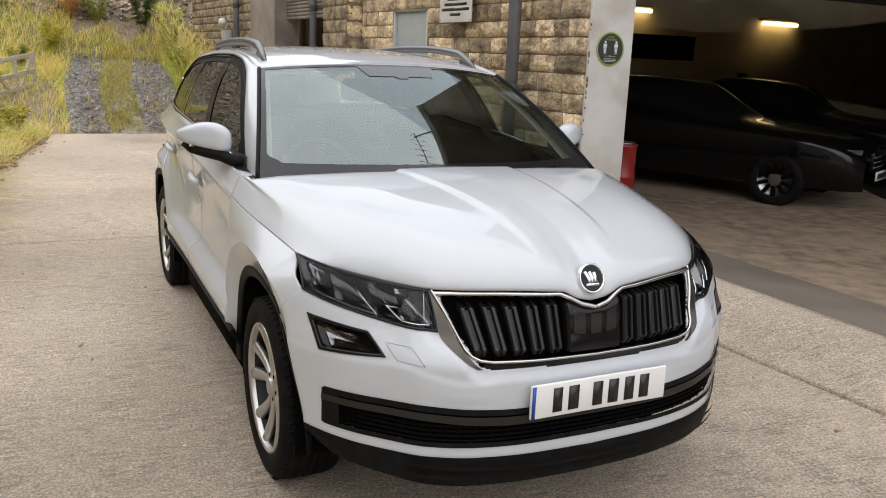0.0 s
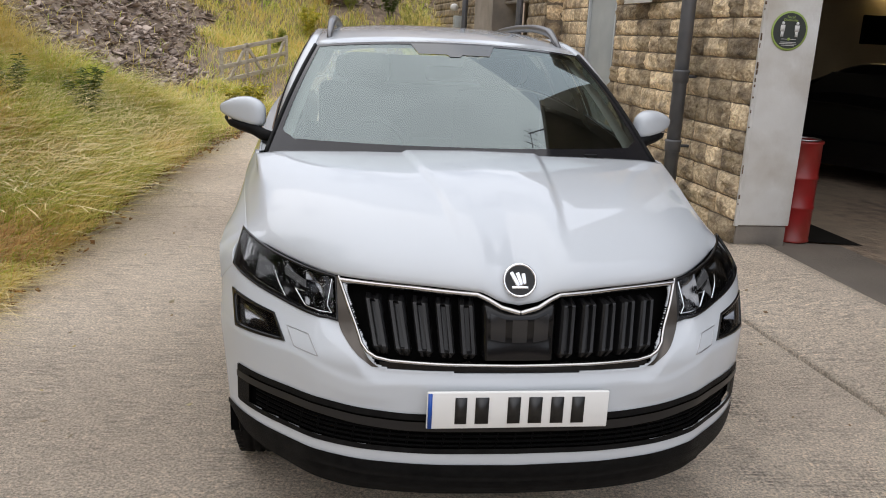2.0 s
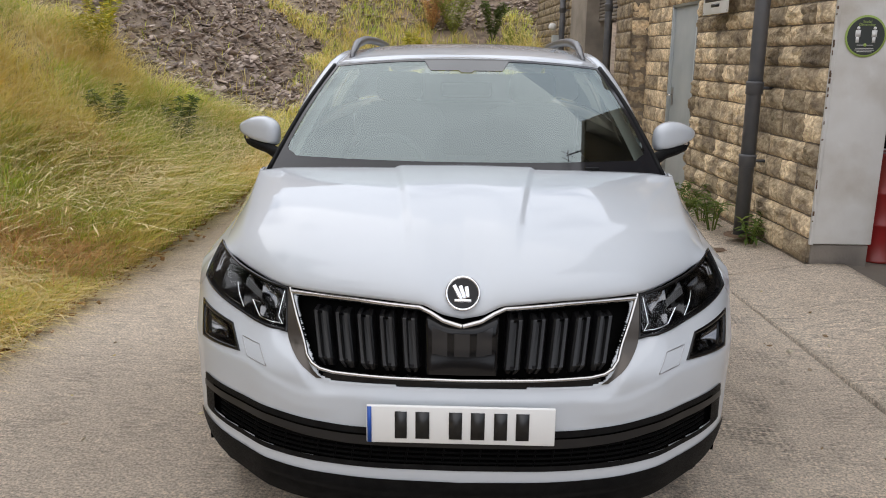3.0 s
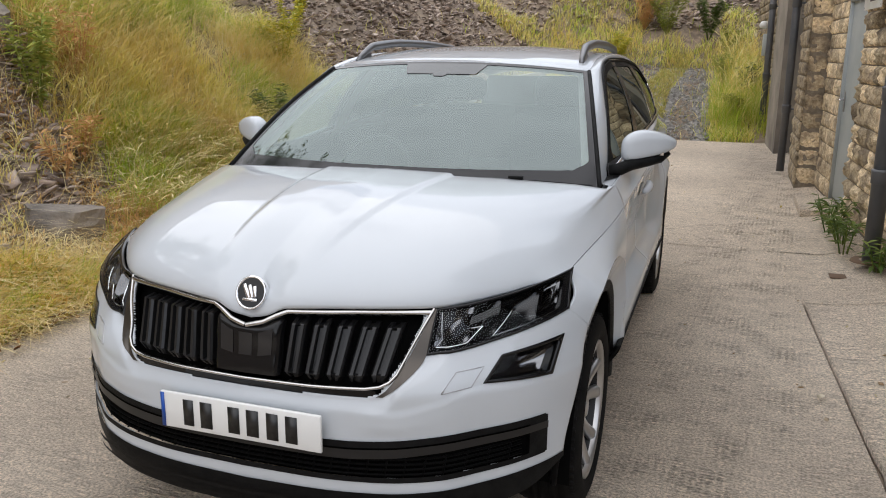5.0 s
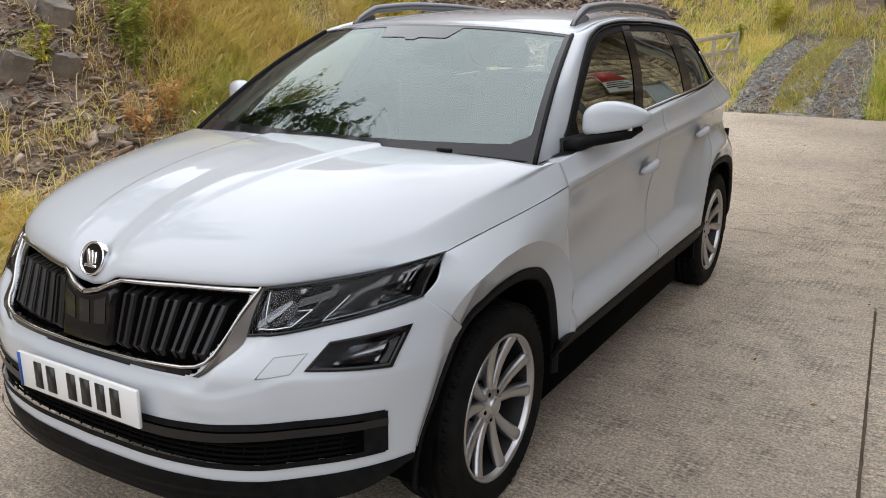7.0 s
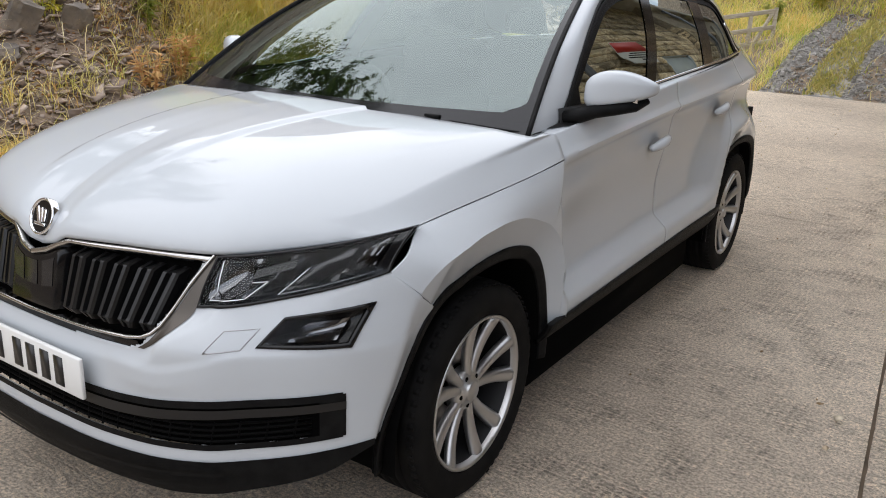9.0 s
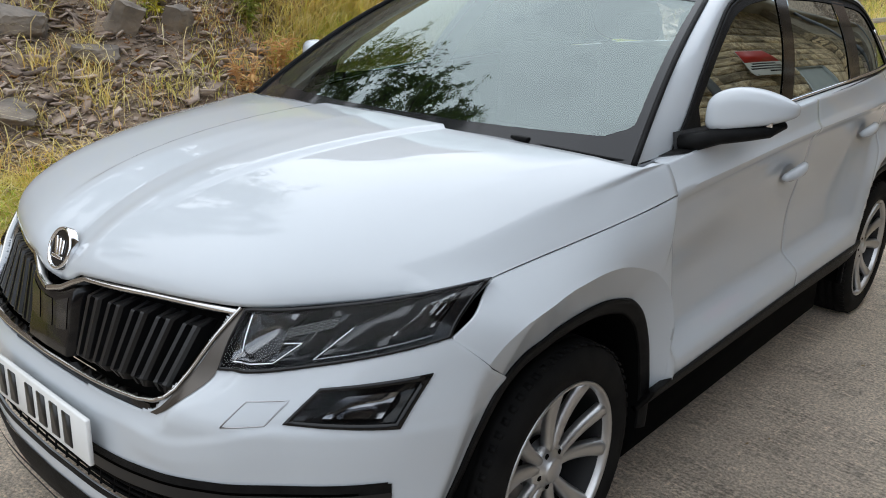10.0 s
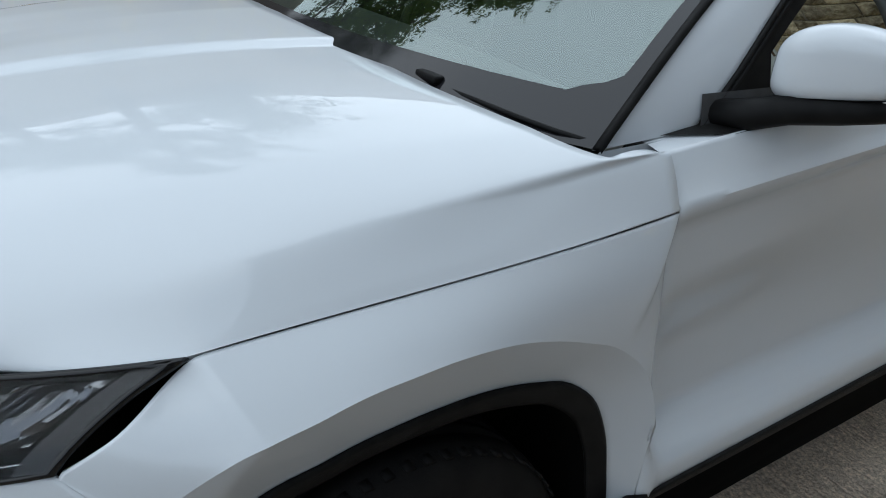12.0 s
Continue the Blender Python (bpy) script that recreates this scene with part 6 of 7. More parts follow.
def stone(x, y, z, length, height, turn, near):
    """One wall stone with its middle at x, y, z; turn 0 faces west."""
    global stones
    m = Matrix.LocRotScale((x, y, z), Euler((0, 0, radians(turn))), ((0.040 + 0.026 * rnd.random()) * (1.0 if y < 7.6 else 0.55), length, height))
    if rnd.random() < 0.5:
        m = m @ Matrix.Diagonal((1, -1, -1, 1))
    me = rnd.choice(SHAPES)
    if near and stones < 300:
        stones += 1
        ob = new("stone", me)
        ob.parent = wall
        ob.matrix_world = m
    else:
        k = len(FAR.verts)
        FAR.from_mesh(me)
        FAR.verts.ensure_lookup_table()
        bmesh.ops.transform(FAR, matrix=m, verts=FAR.verts[k:])


def courses(y0, y1, z0, z1, x_of, turn, gaps=(), near=True):
    z = z0
    while z < z1 - 0.05:
        h = min(rnd.choice((0.15, 0.165, 0.18, 0.20)), z1 - z)
        y = y0
        while y < y1 - 0.04:
            w = min(rnd.uniform(0.19, 0.46), y1 - y)
            if y1 - y - w < 0.13:
                w = y1 - y
            mid = y + w / 2
            cut = False
            for g0, g1, gz0, gz1 in gaps:
                if y < g1 - 0.01 and y + w > g0 + 0.01 and gz0 < z + h * 0.5 < gz1:
                    if y < g0 - 0.08:
                        w = g0 - y
                        mid = y + w / 2
                    else:
                        y, cut = g1, True
                    break
            if cut:
                continue
            stone(x_of(mid), mid, z + h / 2, w - 0.012, h - 0.012, turn, near and y < 8.4)
            y += w
        z += h


courses(3.74, 18.8, 0.11, 2.95, lambda y: wall_x(y) + 0.045, TURN, ((6.60, 7.50, 0, 2.14), (8.45, 9.45, 0, 9), (9.45, 12.1, 0, 2.75), (12.1, 13.6, 0, 9)))
courses(3.74, 9.7, 2.96, TOP, lambda y: wall_x(y) + 0.045, TURN, (), False)
# pier beside the shuttered opening
px = lambda y: 2.00
bm = box(bmesh.new(), 2.03, 2.6, 8.47, 9.43, 0.0, TOP)
part("pier_core", bm, MORTAR, wall, flat=True)
courses(8.45, 9.45, 0.10, 2.95, lambda y: 2.025, 0)
z = 0.10
while z < 2.9:
    stone(2.15, 8.475, z + 0.105, 0.24, 0.20, 90, True)
    z += 0.212
far = part("wall_stones", FAR, STONE, wall)
far["kind"] = "stuff"

# garage: front, inside, roof
WHITE = material("white_wall_paint", (0.66, 0.66, 0.64), rough=0.6, colour2=(0.58, 0.57, 0.54), scale=2.5, third=(0.42, 0.38, 0.32), third_scale=2.2, bump=0.12, bump_scale=30)
post = tagged(new("post"), "white painted post at the garage corner, chipped along its edges, on a concrete foot", "post", kind="structure")
part("post_shaft", box(bmesh.new(), 2.50, 2.93, 3.72, 4.15, 0.255, 3.0, 0.008), WHITE, post)
part("post_edge", box(bmesh.new(), 2.488, 2.515, 3.712, 3.74, 0.25, 3.0, 0.004), WHITE, post)
part("post_foot", box(bmesh.new(), 2.51, 2.92, 3.735, 4.15, 0.05, 0.252, 0.01), RENDER, post)
CHIP = material("rust_chips", (0.12, 0.075, 0.045), rough=0.9)
for k in range(22):
    zz = rnd.uniform(0.3, 2.3)
    part("paint_chip", box(bmesh.new(), 2.486, 2.488 + rnd.uniform(0.004, 0.012), 3.7105, 3.714, zz, zz + rnd.uniform(0.008, 0.035)), CHIP, post)
CREAM = material("garage_wall", (0.50, 0.42, 0.27), rough=0.9, colour2=(0.58, 0.49, 0.32), scale=1.5)
garage = tagged(new("wall_garage"), "dim cream walls inside the open garage", "wall", kind="structure")
part("back_wall", box(bmesh.new(), 2.9, 22, 13.5, 13.8, 0, 3.4), CREAM, garage)
part("end_wall", box(bmesh.new(), 22, 22.3, 3.7, 13.8, 0, 3.4), CREAM, garage)
# added out of view: narrows the opening so less daylight gets in
part("front_pier", box(bmesh.new(), 9.5, 22.3, 3.8, 4.15, 0, 3.0), MORTAR, garage)
part("inner_wall", box(bmesh.new(), 2.95, 3.05, 4.2, 13.5, 0, 3.4), CREAM, garage)
part("front_wall", box(bmesh.new(), 2.5, 22.3, 3.8, 4.3, 3.0, FRONT_TOP), MORTAR, garage)
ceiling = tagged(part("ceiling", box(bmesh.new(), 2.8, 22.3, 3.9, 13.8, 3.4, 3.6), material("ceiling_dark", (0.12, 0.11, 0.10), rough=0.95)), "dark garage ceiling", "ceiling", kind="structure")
tagged(part("building_roof", box(box(bmesh.new(), 1.9, 3.1, 4.32, 18.9, TOP, TOP + 0.2), 3.1, 22.5, 4.32, 13.9, TOP, TOP + 0.2), RENDER), "flat roof over the stone building", "roof", kind="structure")
canopy = tagged(part("canopy", box(bmesh.new(), 2.47, 18.0, 0.3, 4.3, FRONT_TOP, FRONT_TOP + 0.22, 0.02), RENDER), "dark flat canopy over the apron before the garage", "canopy", kind="structure")
ANT = material("aerial_metal", (0.05, 0.05, 0.05), rough=0.5, metal=0.5)
aerial = thing("aerial", "thin television aerial on the canopy's edge", "aerial")
part("mast", tube([(2.50, 3.22, FRONT_TOP + 0.2), (2.46, 3.28, 7.5)], 0.02, 8), ANT, aerial)
part("boom", tube([(2.46, 3.42, 7.40), (2.48, 2.35, 7.30)], 0.014, 6), ANT, aerial)
for k in range(6):
    c = Vector((2.465, 3.30 - 0.17 * k, 7.39 - 0.016 * k))
    part("element", tube([c - Vector((0.22, 0, 0.05)), c + Vector((0.22, 0, 0.05))], 0.009, 5), ANT, aerial)

# plain walls added out of view; they close the place and block low sky light
yard = tagged(new("wall_unseen_yard"), "plain rough brown walls added out of view to block low sky light", "wall", kind="structure")
part("side_wall", box(bmesh.new(), 18.0, 18.4, -16.0, 3.8, 0, 5.0), MORTAR, yard)
part("far_wall", box(bmesh.new(), -2.0, 18.4, -16.4, -16.0, 0, 2.0), RENDER, yard)

# lamps in the garage
TUBE = material("lit_tube", (0.9, 0.8, 0.5), rough=0.5, emit=((1.0, 0.74, 0.32), 5.5))
for x, zz in ((10.38, 2.80), (15.0, 2.72)):
    lamp = thing("tube_light", "lit warm fluorescent tube light on the garage wall", "light", "garage lights")
    part("housing", box(bmesh.new(), x - 0.62, x + 0.62, 13.36, 13.49, zz + 0.06, zz + 0.12, 0.01), WHITE, lamp)
    part("tube", tube([(x - 0.58, 13.38, zz), (x + 0.58, 13.38, zz)], 0.045, 10), TUBE, lamp)
dark_sign = thing("wall_panel", "long dark panel on the garage's back wall", "panel")
part("board", box(bmesh.new(), 9.6, 12.4, 13.44, 13.49, 1.75, 2.3, 0.01), DARK, dark_sign)
notice = thing("notice", "small dark notice on the garage's back wall", "notice")
part("board", box(bmesh.new(), 13.9, 14.2, 13.46, 13.49, 0.95, 1.5, 0.01), DARK, notice)

# pipes, doors, signs on the wall
PIPE = material("pipe_grey", (0.075, 0.08, 0.09), rough=0.45, colour2=(0.11, 0.11, 0.115), scale=6)


def drainpipe(x, y, r, z0, z1, collars, label):
    ob = thing("drainpipe", label, "drainpipe", "drainpipes on the wall")
    part("pipe", tube([(x, y, z0), (x, y, z1)], r, 20), PIPE, ob)
    for c in collars:
        part("collar", lathe([(r, c - 0.05), (r + 0.009, c - 0.046), (r + 0.009, c + 0.03), (r + 0.012, c + 0.035), (r + 0.012, c + 0.05), (r, c + 0.054)], 20, axis="z"), PIPE, ob).location = (x, y, 0)
        part("bracket", box(bmesh.new(), x, x + 0.16, y - 0.015, y + 0.015, c - 0.01, c + 0.012), PIPE, ob)
    return ob


drainpipe(2.30, 4.62, 0.058, 0.10, TOP, (0.74, 1.32, 3.0), "dark grey plastic drainpipe on the stone wall")
drainpipe(1.935, 9.62, 0.048, 0.10, TOP, (0.9, 2.2), "black drainpipe beside the stone pier")
drainpipe(1.83, 14.3, 0.055, 0.20, TOP, (1.2, 2.4), "dark grey drainpipe on the far stone wall")
hole = thing("drain_hole", "broken rusty drain hole at the drainpipe's foot", "drain")
part("rim", lathe([(0.06, 0.135), (0.10, 0.142), (0.115, 0.134), (0.12, 0.12)], 14, axis="z"), CHIP, hole).location = (2.28, 4.60, 0)

GREY = material("door_grey", (0.30, 0.33, 0.335), rough=0.5, colour2=(0.38, 0.405, 0.40), scale=2, bump=0.05, bump_scale=20)
m = pose(wall_x(7.05) + 0.05, 7.05, 0.12, 0, 0, TURN)
door = tagged(new("door_1"), "closed grey steel door in the stone wall", "door", kind="structure")
door.matrix_world = m
part("door_leaf", box(bmesh.new(), 0.03, 0.075, -0.41, 0.41, 0.02, 1.97, 0.004), GREY, door)
bm = bmesh.new()
box(bm, 0.0, 0.09, -0.45, -0.41, 0, 2.01), box(bm, 0.0, 0.09, 0.41, 0.45, 0, 2.01), box(bm, 0.0, 0.09, -0.45, 0.45, 1.97, 2.01)
part("door_frame", bm, GREY, door)
part("door_handle", tube([(0.03, 0.33, 1.02), (-0.03, 0.33, 1.02), (-0.03, 0.22, 1.02)], 0.01, 8), CHROME, door)
part("lock_plate", box(bmesh.new(), 0.022, 0.03, 0.305, 0.355, 0.90, 1.10, 0.003), SATIN, door)

shutter = tagged(new("door_2"), "half-open dark opening with a ribbed roller shutter", "shutter", kind="structure")
for k in range(12):
    part("slat", tube([(wall_x(9.9) + 0.14, 9.76, 2.12 + 0.055 * k), (wall_x(12.0) + 0.14, 12.09, 2.12 + 0.055 * k)], 0.028, 8), RENDER, shutter)
# near-black sheet in place of the unlit room behind the shutter
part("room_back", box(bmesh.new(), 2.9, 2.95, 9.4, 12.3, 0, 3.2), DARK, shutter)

SIGNW = material("sign_white", (0.70, 0.70, 0.68), rough=0.35, colour2=(0.62, 0.61, 0.58), scale=6)
SIGNR = material("sign_red", (0.50, 0.03, 0.02), rough=0.4)
sign = thing("wall_sign", "white and red business sign screwed to the stone wall", "sign", at=pose(wall_x(5.75) - 0.075, 5.75, 0, 0, 0, TURN))
board = part("board", box(bmesh.new(), -0.004, 0.004, -0.33, 0.33, 1.94, 2.46, 0.002), SIGNW, sign)
part("red_band", box(bmesh.new(), -0.0055, -0.004, -0.322, 0.322, 2.20, 2.452), SIGNR, sign)
for zz, w in ((2.165, 0.34), (2.115, 0.46), (2.065, 0.56), (2.015, 0.22)):
    part("text_bar", box(bmesh.new(), -0.0055, -0.004, -w / 2, w / 2, zz - 0.014, zz + 0.014), INK, sign)
for yy in (-0.31, 0.31):
    part("screw", box(bmesh.new(), -0.0065, -0.004, yy - 0.006, yy + 0.006, 1.955, 1.967), SATIN, sign)

disc = thing("round_sign", "round black and green distancing sign on the white post", "sign", at=Matrix.Translation((2.70, 3.716, 1.707)) @ Matrix.Rotation(radians(90), 4, "X"))
LIME = material("sign_lime", (0.27, 0.36, 0.08), rough=0.4)
part("rim", lathe([(0.0, 0.0), (0.138, 0.0), (0.139, 0.002), (0.138, 0.004), (0.124, 0.004)], 48, axis="z"), LIME, disc)
part("field", lathe([(0.125, 0.0042), (0.0, 0.0042)], 48, axis="z"), material("sign_black", (0.03, 0.035, 0.03), rough=0.4), disc)
for x in (-0.055, 0.055):
    fig = part("pictogram", box(box(bmesh.new(), x - 0.017, x + 0.017, -0.005, 0.040, 0.0045, 0.006, 0.0), x - 0.011, x + 0.011, -0.042, -0.004, 0.0045, 0.006), SIGNW, disc)
    part("pictogram_dot", lathe([(0.0, 0.006), (0.011, 0.006), (0.011, 0.0045)], 14, axis="z"), SIGNW, disc).location = (x, 0.053, 0)
part("arrow_bar", box(bmesh.new(), -0.055, 0.055, -0.060, -0.057, 0.0045, 0.006), SIGNW, disc)
part("arrow_dot", lathe([(0.0, 0.0065), (0.011, 0.0065), (0.011, 0.0045)], 14, axis="z"), LIME, disc).location = (0, -0.058, 0)
for k, w in ((0, 0.12), (1, 0.13), (2, 0.10)):
    part("text_bar", box(bmesh.new(), -w / 2, w / 2, -0.082 - 0.011 * k, -0.078 - 0.011 * k, 0.0045, 0.006), SIGNW, disc)
for text, zz in (("Social", 0.088), ("Distancing", 0.068)):
    cu = bpy.data.curves.new("sign_word", "FONT")
    cu.body, cu.size, cu.align_x, cu.extrude = text, 0.026, "CENTER", 0.0006
    cu.materials.append(LIME)
    w = new("sign_word", cu)
    w.parent, w.location = disc, (0, zz, 0.005)

DRUMRED = material("drum_red", (0.24, 0.010, 0.010), rough=0.35, colour2=(0.18, 0.010, 0.008), scale=5, third=(0.18, 0.03, 0.02), third_scale=3)
drum = thing("drum", "tall red metal drum standing beside the white post", "drum", at=pose(3.10, 3.98, 0.09) @ Matrix.Diagonal((0.88, 0.88, 0.94, 1)))
prof = [(0.0, 0.0), (0.165, 0.0), (0.172, 0.012), (0.165, 0.02)]
for zz in (0.30, 0.55):
    prof += [(0.165, zz - 0.02), (0.173, zz - 0.008), (0.173, zz + 0.008), (0.165, zz + 0.02)]
prof += [(0.165, 0.83), (0.173, 0.838), (0.173, 0.855), (0.16, 0.855), (0.16, 0.84), (0.0, 0.84)]
part("drum_body", lathe(prof, 40, axis="z"), DRUMRED, drum)
part("drum_lid", tube([(0.14 * math.cos(t), 0.14 * math.sin(t), 0.865) for t in [i * math.pi / 16 for i in range(32)]], 0.008, 6, True), SATIN, drum)

light = thing("wall_lamp", "small round wall lamp over a grey box on stone", "lamp")
part("lamp_ball", lathe([(0.0, 0.09), (0.05, 0.08), (0.08, 0.04), (0.085, 0.0), (0.07, -0.04), (0.0, -0.06)], 16, axis="z"), SIGNW, light).location = (1.74, 15.2, 2.1)
part("box", box(bmesh.new(), 1.74, 1.9, 15.05, 15.35, 1.55, 1.95, 0.01), GREY, light)

step = thing("doorstep", "worn concrete doorstep in front of the grey steel door", "doorstep")
part("step_block", box(bmesh.new(), 1.98, 2.36, 6.72, 7.62, 0.0, 0.115, 0.015), CONCRETE, step)

# rusty drain cover and slab edge on the drive
cover_ob = thing("drain_cover", "small rusty iron drain cover in the concrete", "drain cover")
part("plate", box(bmesh.new(), 2.02, 2.20, 4.38, 4.50, lay(2.1, 4.4) + 0.008, lay(2.1, 4.4) + 0.018, 0.003), CHIP, cover_ob)


# unseen wall, added to keep sky light off the car's flank
yard = tagged(part("wall_east", box(bmesh.new(), 8.4, 8.8, -16, 3.4, 0, 3.6), RENDER), "plain cement-rendered wall added out of view to darken the car's side", "wall", kind="structure")


# ---- the old gate ----
WOOD = material("gate_wood", (0.40, 0.345, 0.26), rough=0.9, colour2=(0.56, 0.50, 0.40), scale=6, stretch=(1, 1, 6), bump=0.4, bump_scale=50)
A, B = Vector((-1.71, 16.1, 0.36)), Vector((-2.81, 14.0, 0.10))
gate = thing("gate", "weathered grey wooden field gate standing open by the track", "gate")
along = (B - A).normalized()


def rail(t0, z0, t1, z1, w=0.035, name="rail"):
    p, q = A.lerp(B, t0) + Vector((0, 0, z0)), A.lerp(B, t1) + Vector((0, 0, z1))
    d = (q - p)
    m = Matrix.Translation((p + q) / 2) @ d.to_track_quat("X", "Z").to_matrix().to_4x4()
    part(name, box(bmesh.new(), -d.length / 2, d.length / 2, -0.018, 0.018, -w, w, 0.006, m), WOOD, gate)


for zz in (0.18, 0.42, 0.68, 0.98):
    rail(0, zz, 1, zz, 0.04)
for t in (0.0, 0.28, 0.62, 0.97):
    rail(t, 0.04 if t in (0, 0.97) else 0.16, t + 0.001, 1.04, 0.045, "upright")
rail(0.30, 0.20, 0.62, 0.98, 0.035, "brace")
rail(0.03, 0.98, 0.27, 0.22, 0.035, "brace")
rail(0.95, 0.22, 0.63, 0.98, 0.035, "brace")


# ---- plants ----
def leafy(name, label, x, y, height, n, leaf, mat, spread=0.25, stems=5, base=None):
    """Stems with small pointed leaves along them."""
    bz = hill(x, y) if base is None else base
    ob = thing(name, label, name.replace("_", " "))
    bm = bmesh.new()
    pts = []
    for k in range(stems):
        a = rng.uniform(0, 2 * np.pi)
        tip = Vector((x + spread * math.cos(a) * rng.uniform(0.4, 1), y + spread * math.sin(a) * rng.uniform(0.4, 1), bz + height * rng.uniform(0.7, 1)))
        root = Vector((x + 0.03 * math.cos(a), y + 0.03 * math.sin(a), bz - 0.02))
        mid = root.lerp(tip, 0.5) + Vector((0, 0, 0.12 * height))
        c = [root, root.lerp(mid, 0.5), mid, mid.lerp(tip, 0.5), tip]
        tube(c, [0.006, 0.005, 0.004, 0.003, 0.002], 5, bm=bm)
        pts.append(c)
    part("stalk", bm, mat, ob)["kind"] = "stuff"
    bm = bmesh.new()
    for k in range(n):
        c = pts[k % stems]
        t = rng.uniform(0.6, 3.99)
        p = c[int(t)].lerp(c[int(t) + 1], t - int(t))
        a, e = rng.uniform(0, 2 * np.pi), rng.uniform(-0.3, 0.7)
        d = Vector((math.cos(a), math.sin(a), e)).normalized()
        s = d.cross(Vector((0, 0, 1))).normalized()
        L, w = leaf * rng.uniform(0.6, 1.2), leaf * 0.16
        q = [bm.verts.new(p), bm.verts.new(p + d * L * 0.5 + s * w), bm.verts.new(p + d * L - Vector((0, 0, 0.2 * L))), bm.verts.new(p + d * L * 0.5 - s * w)]
        bm.faces.new(q)
    part("foliage", bm, mat, ob)["kind"] = "stuff"
    return ob


LEAF = island("leaf_green", [(0.07, 0.12, 0.025), (0.12, 0.18, 0.04), (0.19, 0.24, 0.05), (0.10, 0.16, 0.04)], 0.5, 0.35)
SPRIG = island("sprig_green", [(0.30, 0.36, 0.07), (0.44, 0.44, 0.09), (0.24, 0.32, 0.07), (0.52, 0.46, 0.12)], 0.6, 0.35)
YELLOW = island("goldenrod", [(0.60, 0.50, 0.04), (0.70, 0.60, 0.07), (0.42, 0.44, 0.06), (0.34, 0.38, 0.06)], 0.6, 0.25)
RUST = island("dock_red", [(0.62, 0.34, 0.15), (0.70, 0.44, 0.20), (0.56, 0.40, 0.15)], 0.7, 0.35)
leafy("willowherb", "tall green leafy weed on the bank", -4.48, 3.85, 0.85, 260, 0.13, SPRIG, 0.22, 6)
leafy("willowherb", "tall green leafy weed on the bank", -4.75, 4.05, 0.65, 200, 0.13, SPRIG, 0.22, 5)
leafy("goldenrod", "small yellowing weed between the slates", -4.6, 3.0, 0.38, 120, 0.09, YELLOW, 0.10, 4)
for x, y, hgt, n, mt, nm, lb in ((-4.9, 9.1, 0.8, 600, YELLOW, "goldenrod", "yellow flowering weed at the edge of the grass"), (-4.65, 8.4, 0.8, 600, YELLOW, "goldenrod", "yellow flowering weed at the edge of the grass"), (-2.0, 12.2, 0.55, 600, YELLOW, "goldenrod", "bright yellow-green clump beside the drive"), (-2.2, 11.5, 0.45, 400, YELLOW, "goldenrod", "bright yellow-green clump beside the drive"),
                                 (-3.95, 3.75, 0.45, 130, RUST, "dock", "reddish seeding dock among the dry grass"), (-4.7, 4.6, 0.7, 150, RUST, "dock", "reddish seeding dock among the dry grass"), (-3.75, 3.3, 0.4, 100, RUST, "dock", "reddish seeding dock among the dry grass"),
                                 (1.35, 14.6, 0.55, 420, SPRIG, "nettle", "green nettles beside the far wall"), (1.5, 15.6, 0.8, 500, LEAF, "nettle", "green nettles beside the far wall"), (1.1, 16.6, 0.8, 500, SPRIG, "nettle", "green nettles beside the far wall"),
                                 (-3.4, 7.7, 0.7, 500, LEAF, "bramble", "dark green bramble in the grass"), (-3.8, 6.6, 0.6, 400, LEAF, "bramble", "dark green bramble in the grass"),
                                 (-0.35, 19.4, 1.15, 1300, SPRIG, "shrub", "yellow-green weeds at the head of the track"), (0.65, 19.3, 0.95, 1500, LEAF, "shrub", "green shrub at the head of the track"), (-1.35, 18.4, 0.7, 700, YELLOW, "shrub", "yellowing weeds at the head of the track"), (-0.9, 19.6, 1.1, 900, RUST, "shrub", "rusty seeding weeds at the head of the track"), (1.2, 18.7, 0.8, 800, SPRIG, "shrub", "yellow-green weeds at the head of the track"), (-2.0, 17.2, 0.55, 500, SPRIG, "shrub", "low green weeds beside the gate")):
    leafy(nm, lb, x, y, hgt, n, 0.10 if hgt < 1.1 else 0.11, mt, hgt * (0.45 if hgt < 1.1 else 0.62), 9 if hgt < 1.1 else 22)
for x, y, hgt in ((2.16, 4.95, 0.32), (2.18, 5.3, 0.22), (2.14, 5.75, 0.28), (2.16, 6.2, 0.24), (2.33, 4.45, 0.24)):
    leafy("fern", "small green fern at the foot of the stone wall", x, y, hgt, 70, 0.10, LEAF, 0.2, 7, base=0.11)


# trees above the bank, mirrored in the windscreen and the bonnet
BARK = material("bark", (0.09, 0.07, 0.055), rough=0.95, bump=0.6, bump_scale=20)


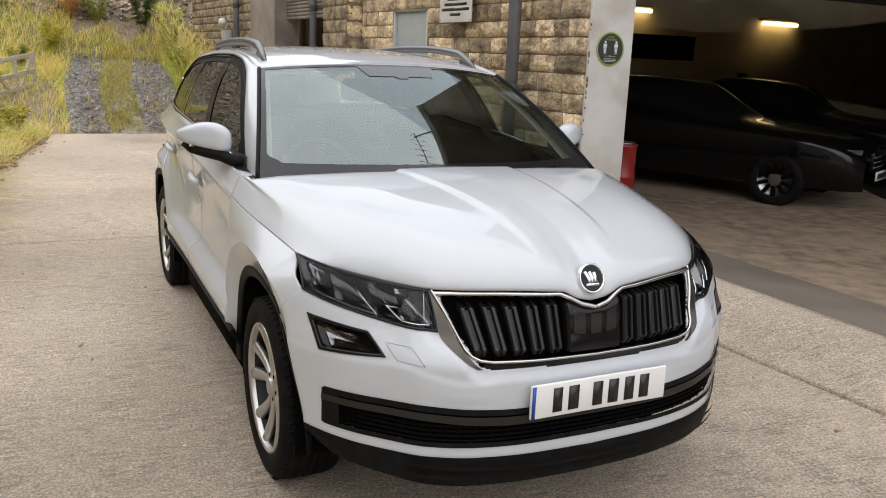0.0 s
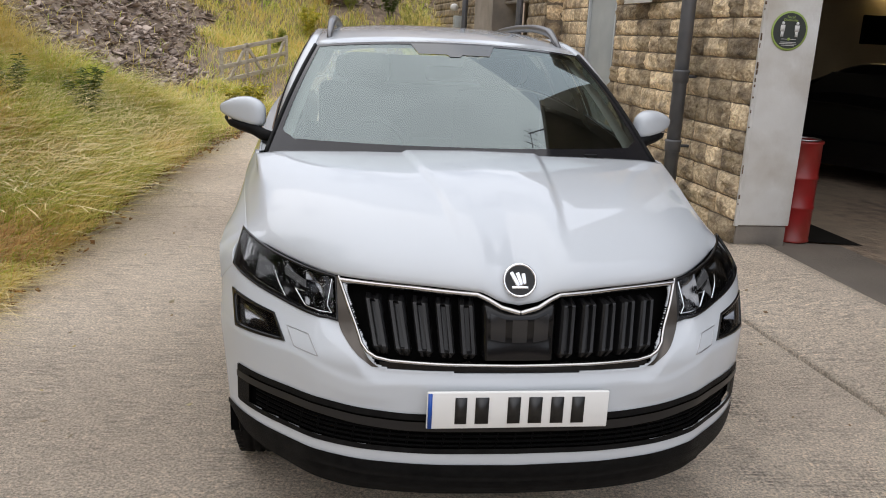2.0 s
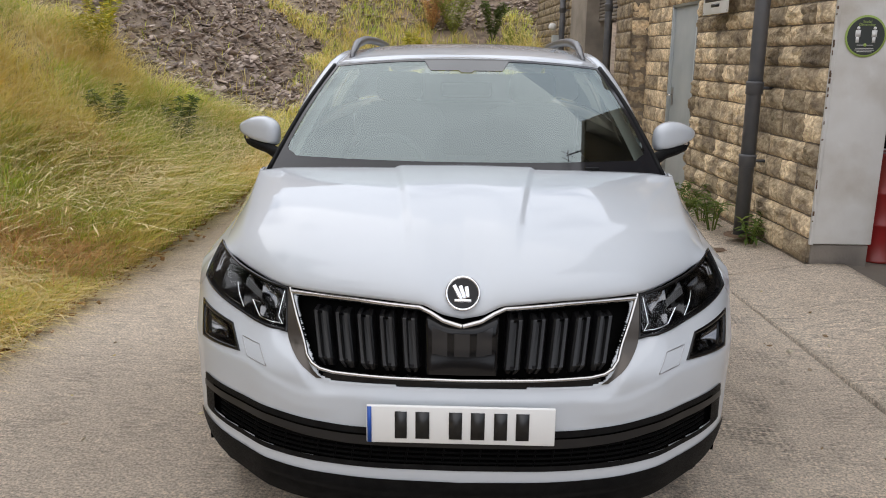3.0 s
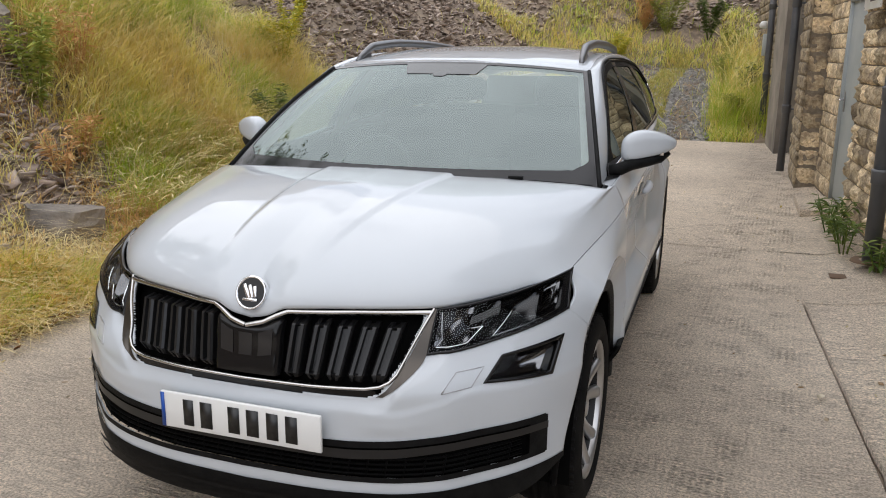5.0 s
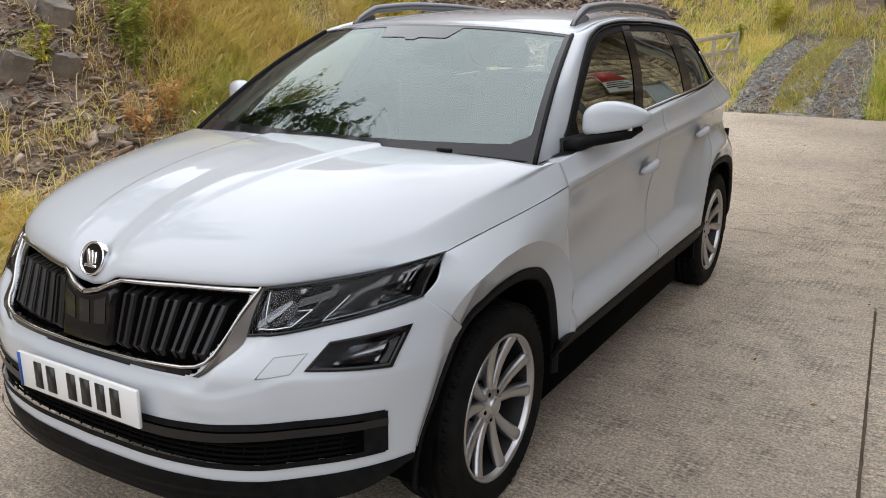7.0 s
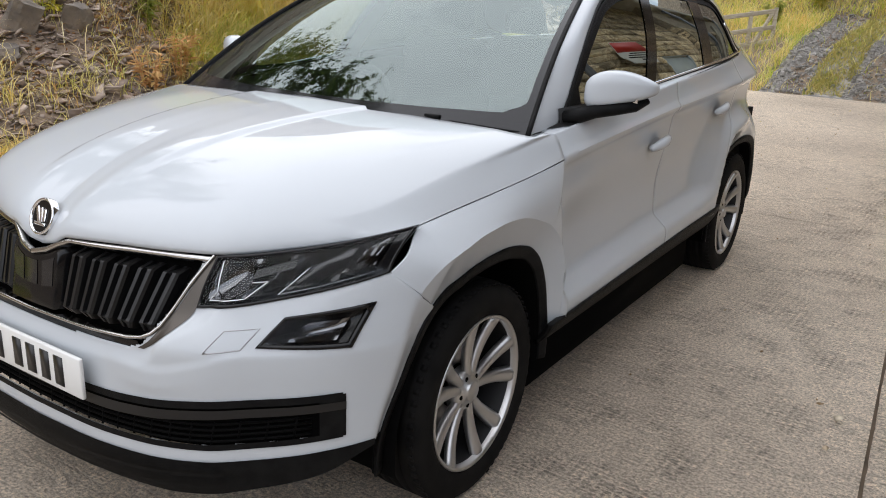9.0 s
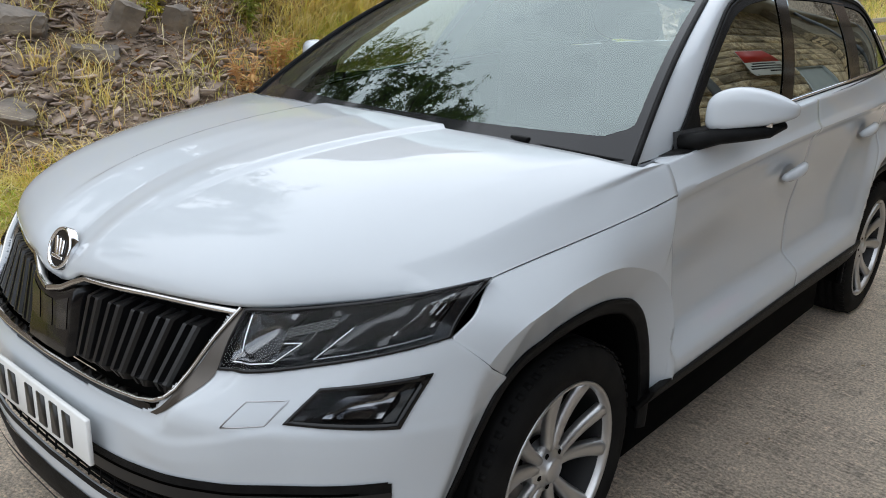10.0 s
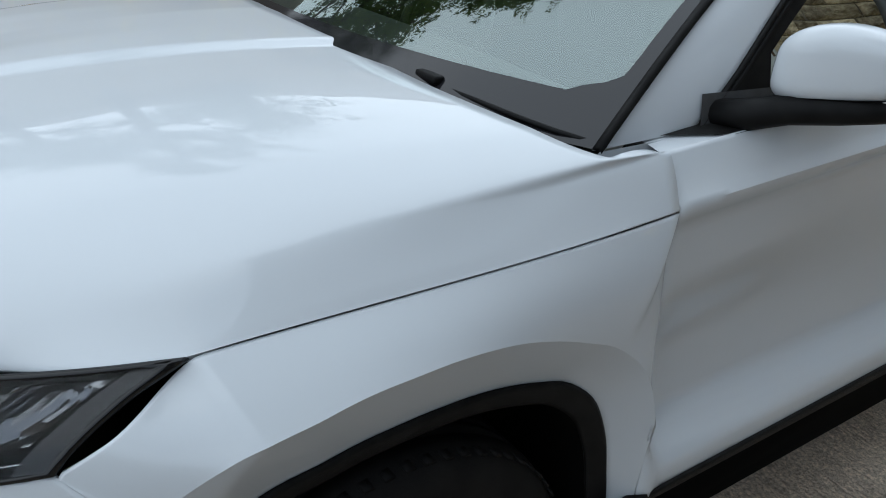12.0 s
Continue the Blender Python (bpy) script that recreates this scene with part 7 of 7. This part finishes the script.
def tree(x, y, height, n, wide=0.42, leaf=0.14):
    z0 = hill(x, y) - 0.2
    ob = thing("tree", "leafy green tree standing on top of the bank", "tree", "trees above the bank")
    bm = bmesh.new()
    tube([(x, y, z0), (x + 0.1, y, z0 + height * 0.4), (x - 0.05, y + 0.1, z0 + height * 0.75), (x, y, z0 + height)], [0.20, 0.15, 0.08, 0.02], 10, bm=bm)
    ends = []
    for k in range(34):
        t = rng.uniform(0.22, 0.97)
        a = rng.uniform(0, 2 * np.pi)
        L = height * wide * (1.15 - t) * rng.uniform(0.6, 1.2) + 0.4
        p = Vector((x, y, z0 + height * t))
        q = p + Vector((math.cos(a) * L, math.sin(a) * L, L * rng.uniform(0.1, 0.7)))
        tube([p, p.lerp(q, 0.5) + Vector((0, 0, 0.1)), q], [0.05, 0.03, 0.01], 6, bm=bm)
        ends.append((p, q))
    part("trunk", bm, BARK, ob)
    twigs = []
    for p, q in ends:
        for j in range(9):
            c = p.lerp(q, rng.uniform(0.3, 1.05))
            twigs.append((c, c + Vector(rng.normal(0, 0.5, 3)) + Vector((0, 0, -0.1))))
    k = rng.integers(0, len(twigs), n)
    P = np.array([e[0] for e in twigs])[k]
    Q = np.array([e[1] for e in twigs])[k]
    c = P + (Q - P) * rng.uniform(0.0, 1.1, (n, 1)) + rng.normal(0, 0.09, (n, 3))
    a, b = rng.normal(0, 1, (n, 3)), rng.normal(0, 1, (n, 3))
    a /= np.linalg.norm(a, axis=1)[:, None]
    b = np.cross(a, b)
    b /= np.linalg.norm(b, axis=1)[:, None]
    L = rng.uniform(0.45, 1.0, (n, 1)) * leaf
    vs = np.stack([c - a * L, c + b * L * 0.45, c + a * L, c - b * L * 0.45], 1).reshape(-1, 3)
    crown = mass("crown", vs, np.arange(n * 4).reshape(n, 4), LEAF, "", "")
    crown.parent = ob


tree(-9.2, 2.4, 12.0, 14000, 0.19, 0.105)
tree(-9.6, 4.6, 5.2, 7000, 0.30, 0.10)
tree(-10.0, 0.4, 7.2, 9000, 0.26, 0.10)
tree(-12.5, -1.8, 6.0, 6000, 0.34)
tree(-10.2, -4.2, 5.5, 6000, 0.36)
tree(-11.0, -8.0, 6.5, 6000, 0.36)


# ---- dark cars in the garage ----
DARKPAINT = material("dark_paint", (0.003, 0.003, 0.0035), rough=0.2, coat=0.4, spec=0.2)


def saloon(m, label):
    ob = thing("dark_car", label, "car", "cars in the garage", at=m)
    top = spl((0.0, 0.62), (0.25, 0.80), (1.1, 0.92), (1.55, 0.98), (2.3, 1.40), (3.2, 1.45), (4.0, 1.18), (4.45, 1.05), (4.7, 0.75))
    half = spl((0.0, 0.62), (0.2, 0.80), (0.8, 0.89), (2.4, 0.91), (4.2, 0.88), (4.7, 0.70))
    waist = spl((0.0, 0.58), (0.4, 0.78), (1.5, 0.90), (4.2, 0.98), (4.7, 0.75))

    def hull(u, v):
        y, k = 4.7 * v, abs(2 * u - 1)
        w, zt, zw = half(y), top(y), min(waist(y), top(y) - 0.02)
        if k > 0.62:
            t = (k - 0.62) / 0.38
            return Vector((math.copysign(w - 0.05 * t ** 2 + 0.02 * math.sin(math.pi * t), u - 0.5), y, zw + (0.26 - zw) * t))
        t = k / 0.62
        return Vector((math.copysign(w * (t ** 0.75) * (1 - 0.22 * smooth(0.05, 0.4, zt - zw) * (1 - t ** 6)), u - 0.5), y, zw + (zt - zw) * (1 - t ** 3.2)))
    part("body", sheet(hull, 48, 60), DARKPAINT, ob)
    for s in (1, -1):
        part("window", sheet(lambda u, v: Vector((s * (0.80 - 0.16 * v + 0.012), 1.75 + 2.1 * u + 0.42 * v * (1 - 2 * u), 0.97 + 0.36 * v)), 10, 4), GLOSSBLACK, ob)
        part("headlamp", sheet(lambda u, v: Vector((s * (0.48 + 0.34 * u), 0.10 + 0.30 * u * u - 0.02, 0.60 + 0.13 * v)), 8, 4), material("far_lamp", (0.35, 0.35, 0.36), rough=0.1, metal=0.8), ob)
        for y in (0.9, 3.75):
            w = part("wheel", lathe([(0.21, s * 0.88), (0.23, s * 0.905), (0.31, s * 0.90), (0.325, s * 0.87), (0.325, s * 0.70)], 32), RUBBER, ob)
            w.location = (0, y, 0.325)
            part("rim", lathe([(0.21, s * 0.885), (0.20, s * 0.86), (0.06, s * 0.875), (0.0, s * 0.88)], 32), SATIN, w)
            for k in range(10):
                part("rim_gap", box(bmesh.new(), s * 0.862, s * 0.90, -0.022, 0.022, 0.08, 0.19, 0.006, Matrix.Rotation(k * math.pi / 5, 4, "X")), DARK, w)
    part("grille", box(bmesh.new(), -0.36, 0.36, -0.02, 0.04, 0.48, 0.70, 0.02), GLOSSBLACK, ob)
    for k in range(3):
        part("grille_bar", box(bmesh.new(), -0.35, 0.35, -0.03, -0.015, 0.52 + 0.06 * k, 0.53 + 0.06 * k), CHROME, ob)
    pl = part("number_plate", box(bmesh.new(), -0.26, 0.26, -0.045, -0.035, 0.36, 0.47), SIGNW, ob)
    part("character_bar", box(bmesh.new(), -0.2, 0.2, -0.048, -0.044, 0.385, 0.445), INK, pl)
    return ob


saloon(pose(7.35, 4.52, 0.012, 0, 0, 24), "black saloon car parked inside the dark garage")
saloon(pose(10.1, 5.6, 0.012, 0, 0, 20), "dark saloon car parked deeper in the garage")
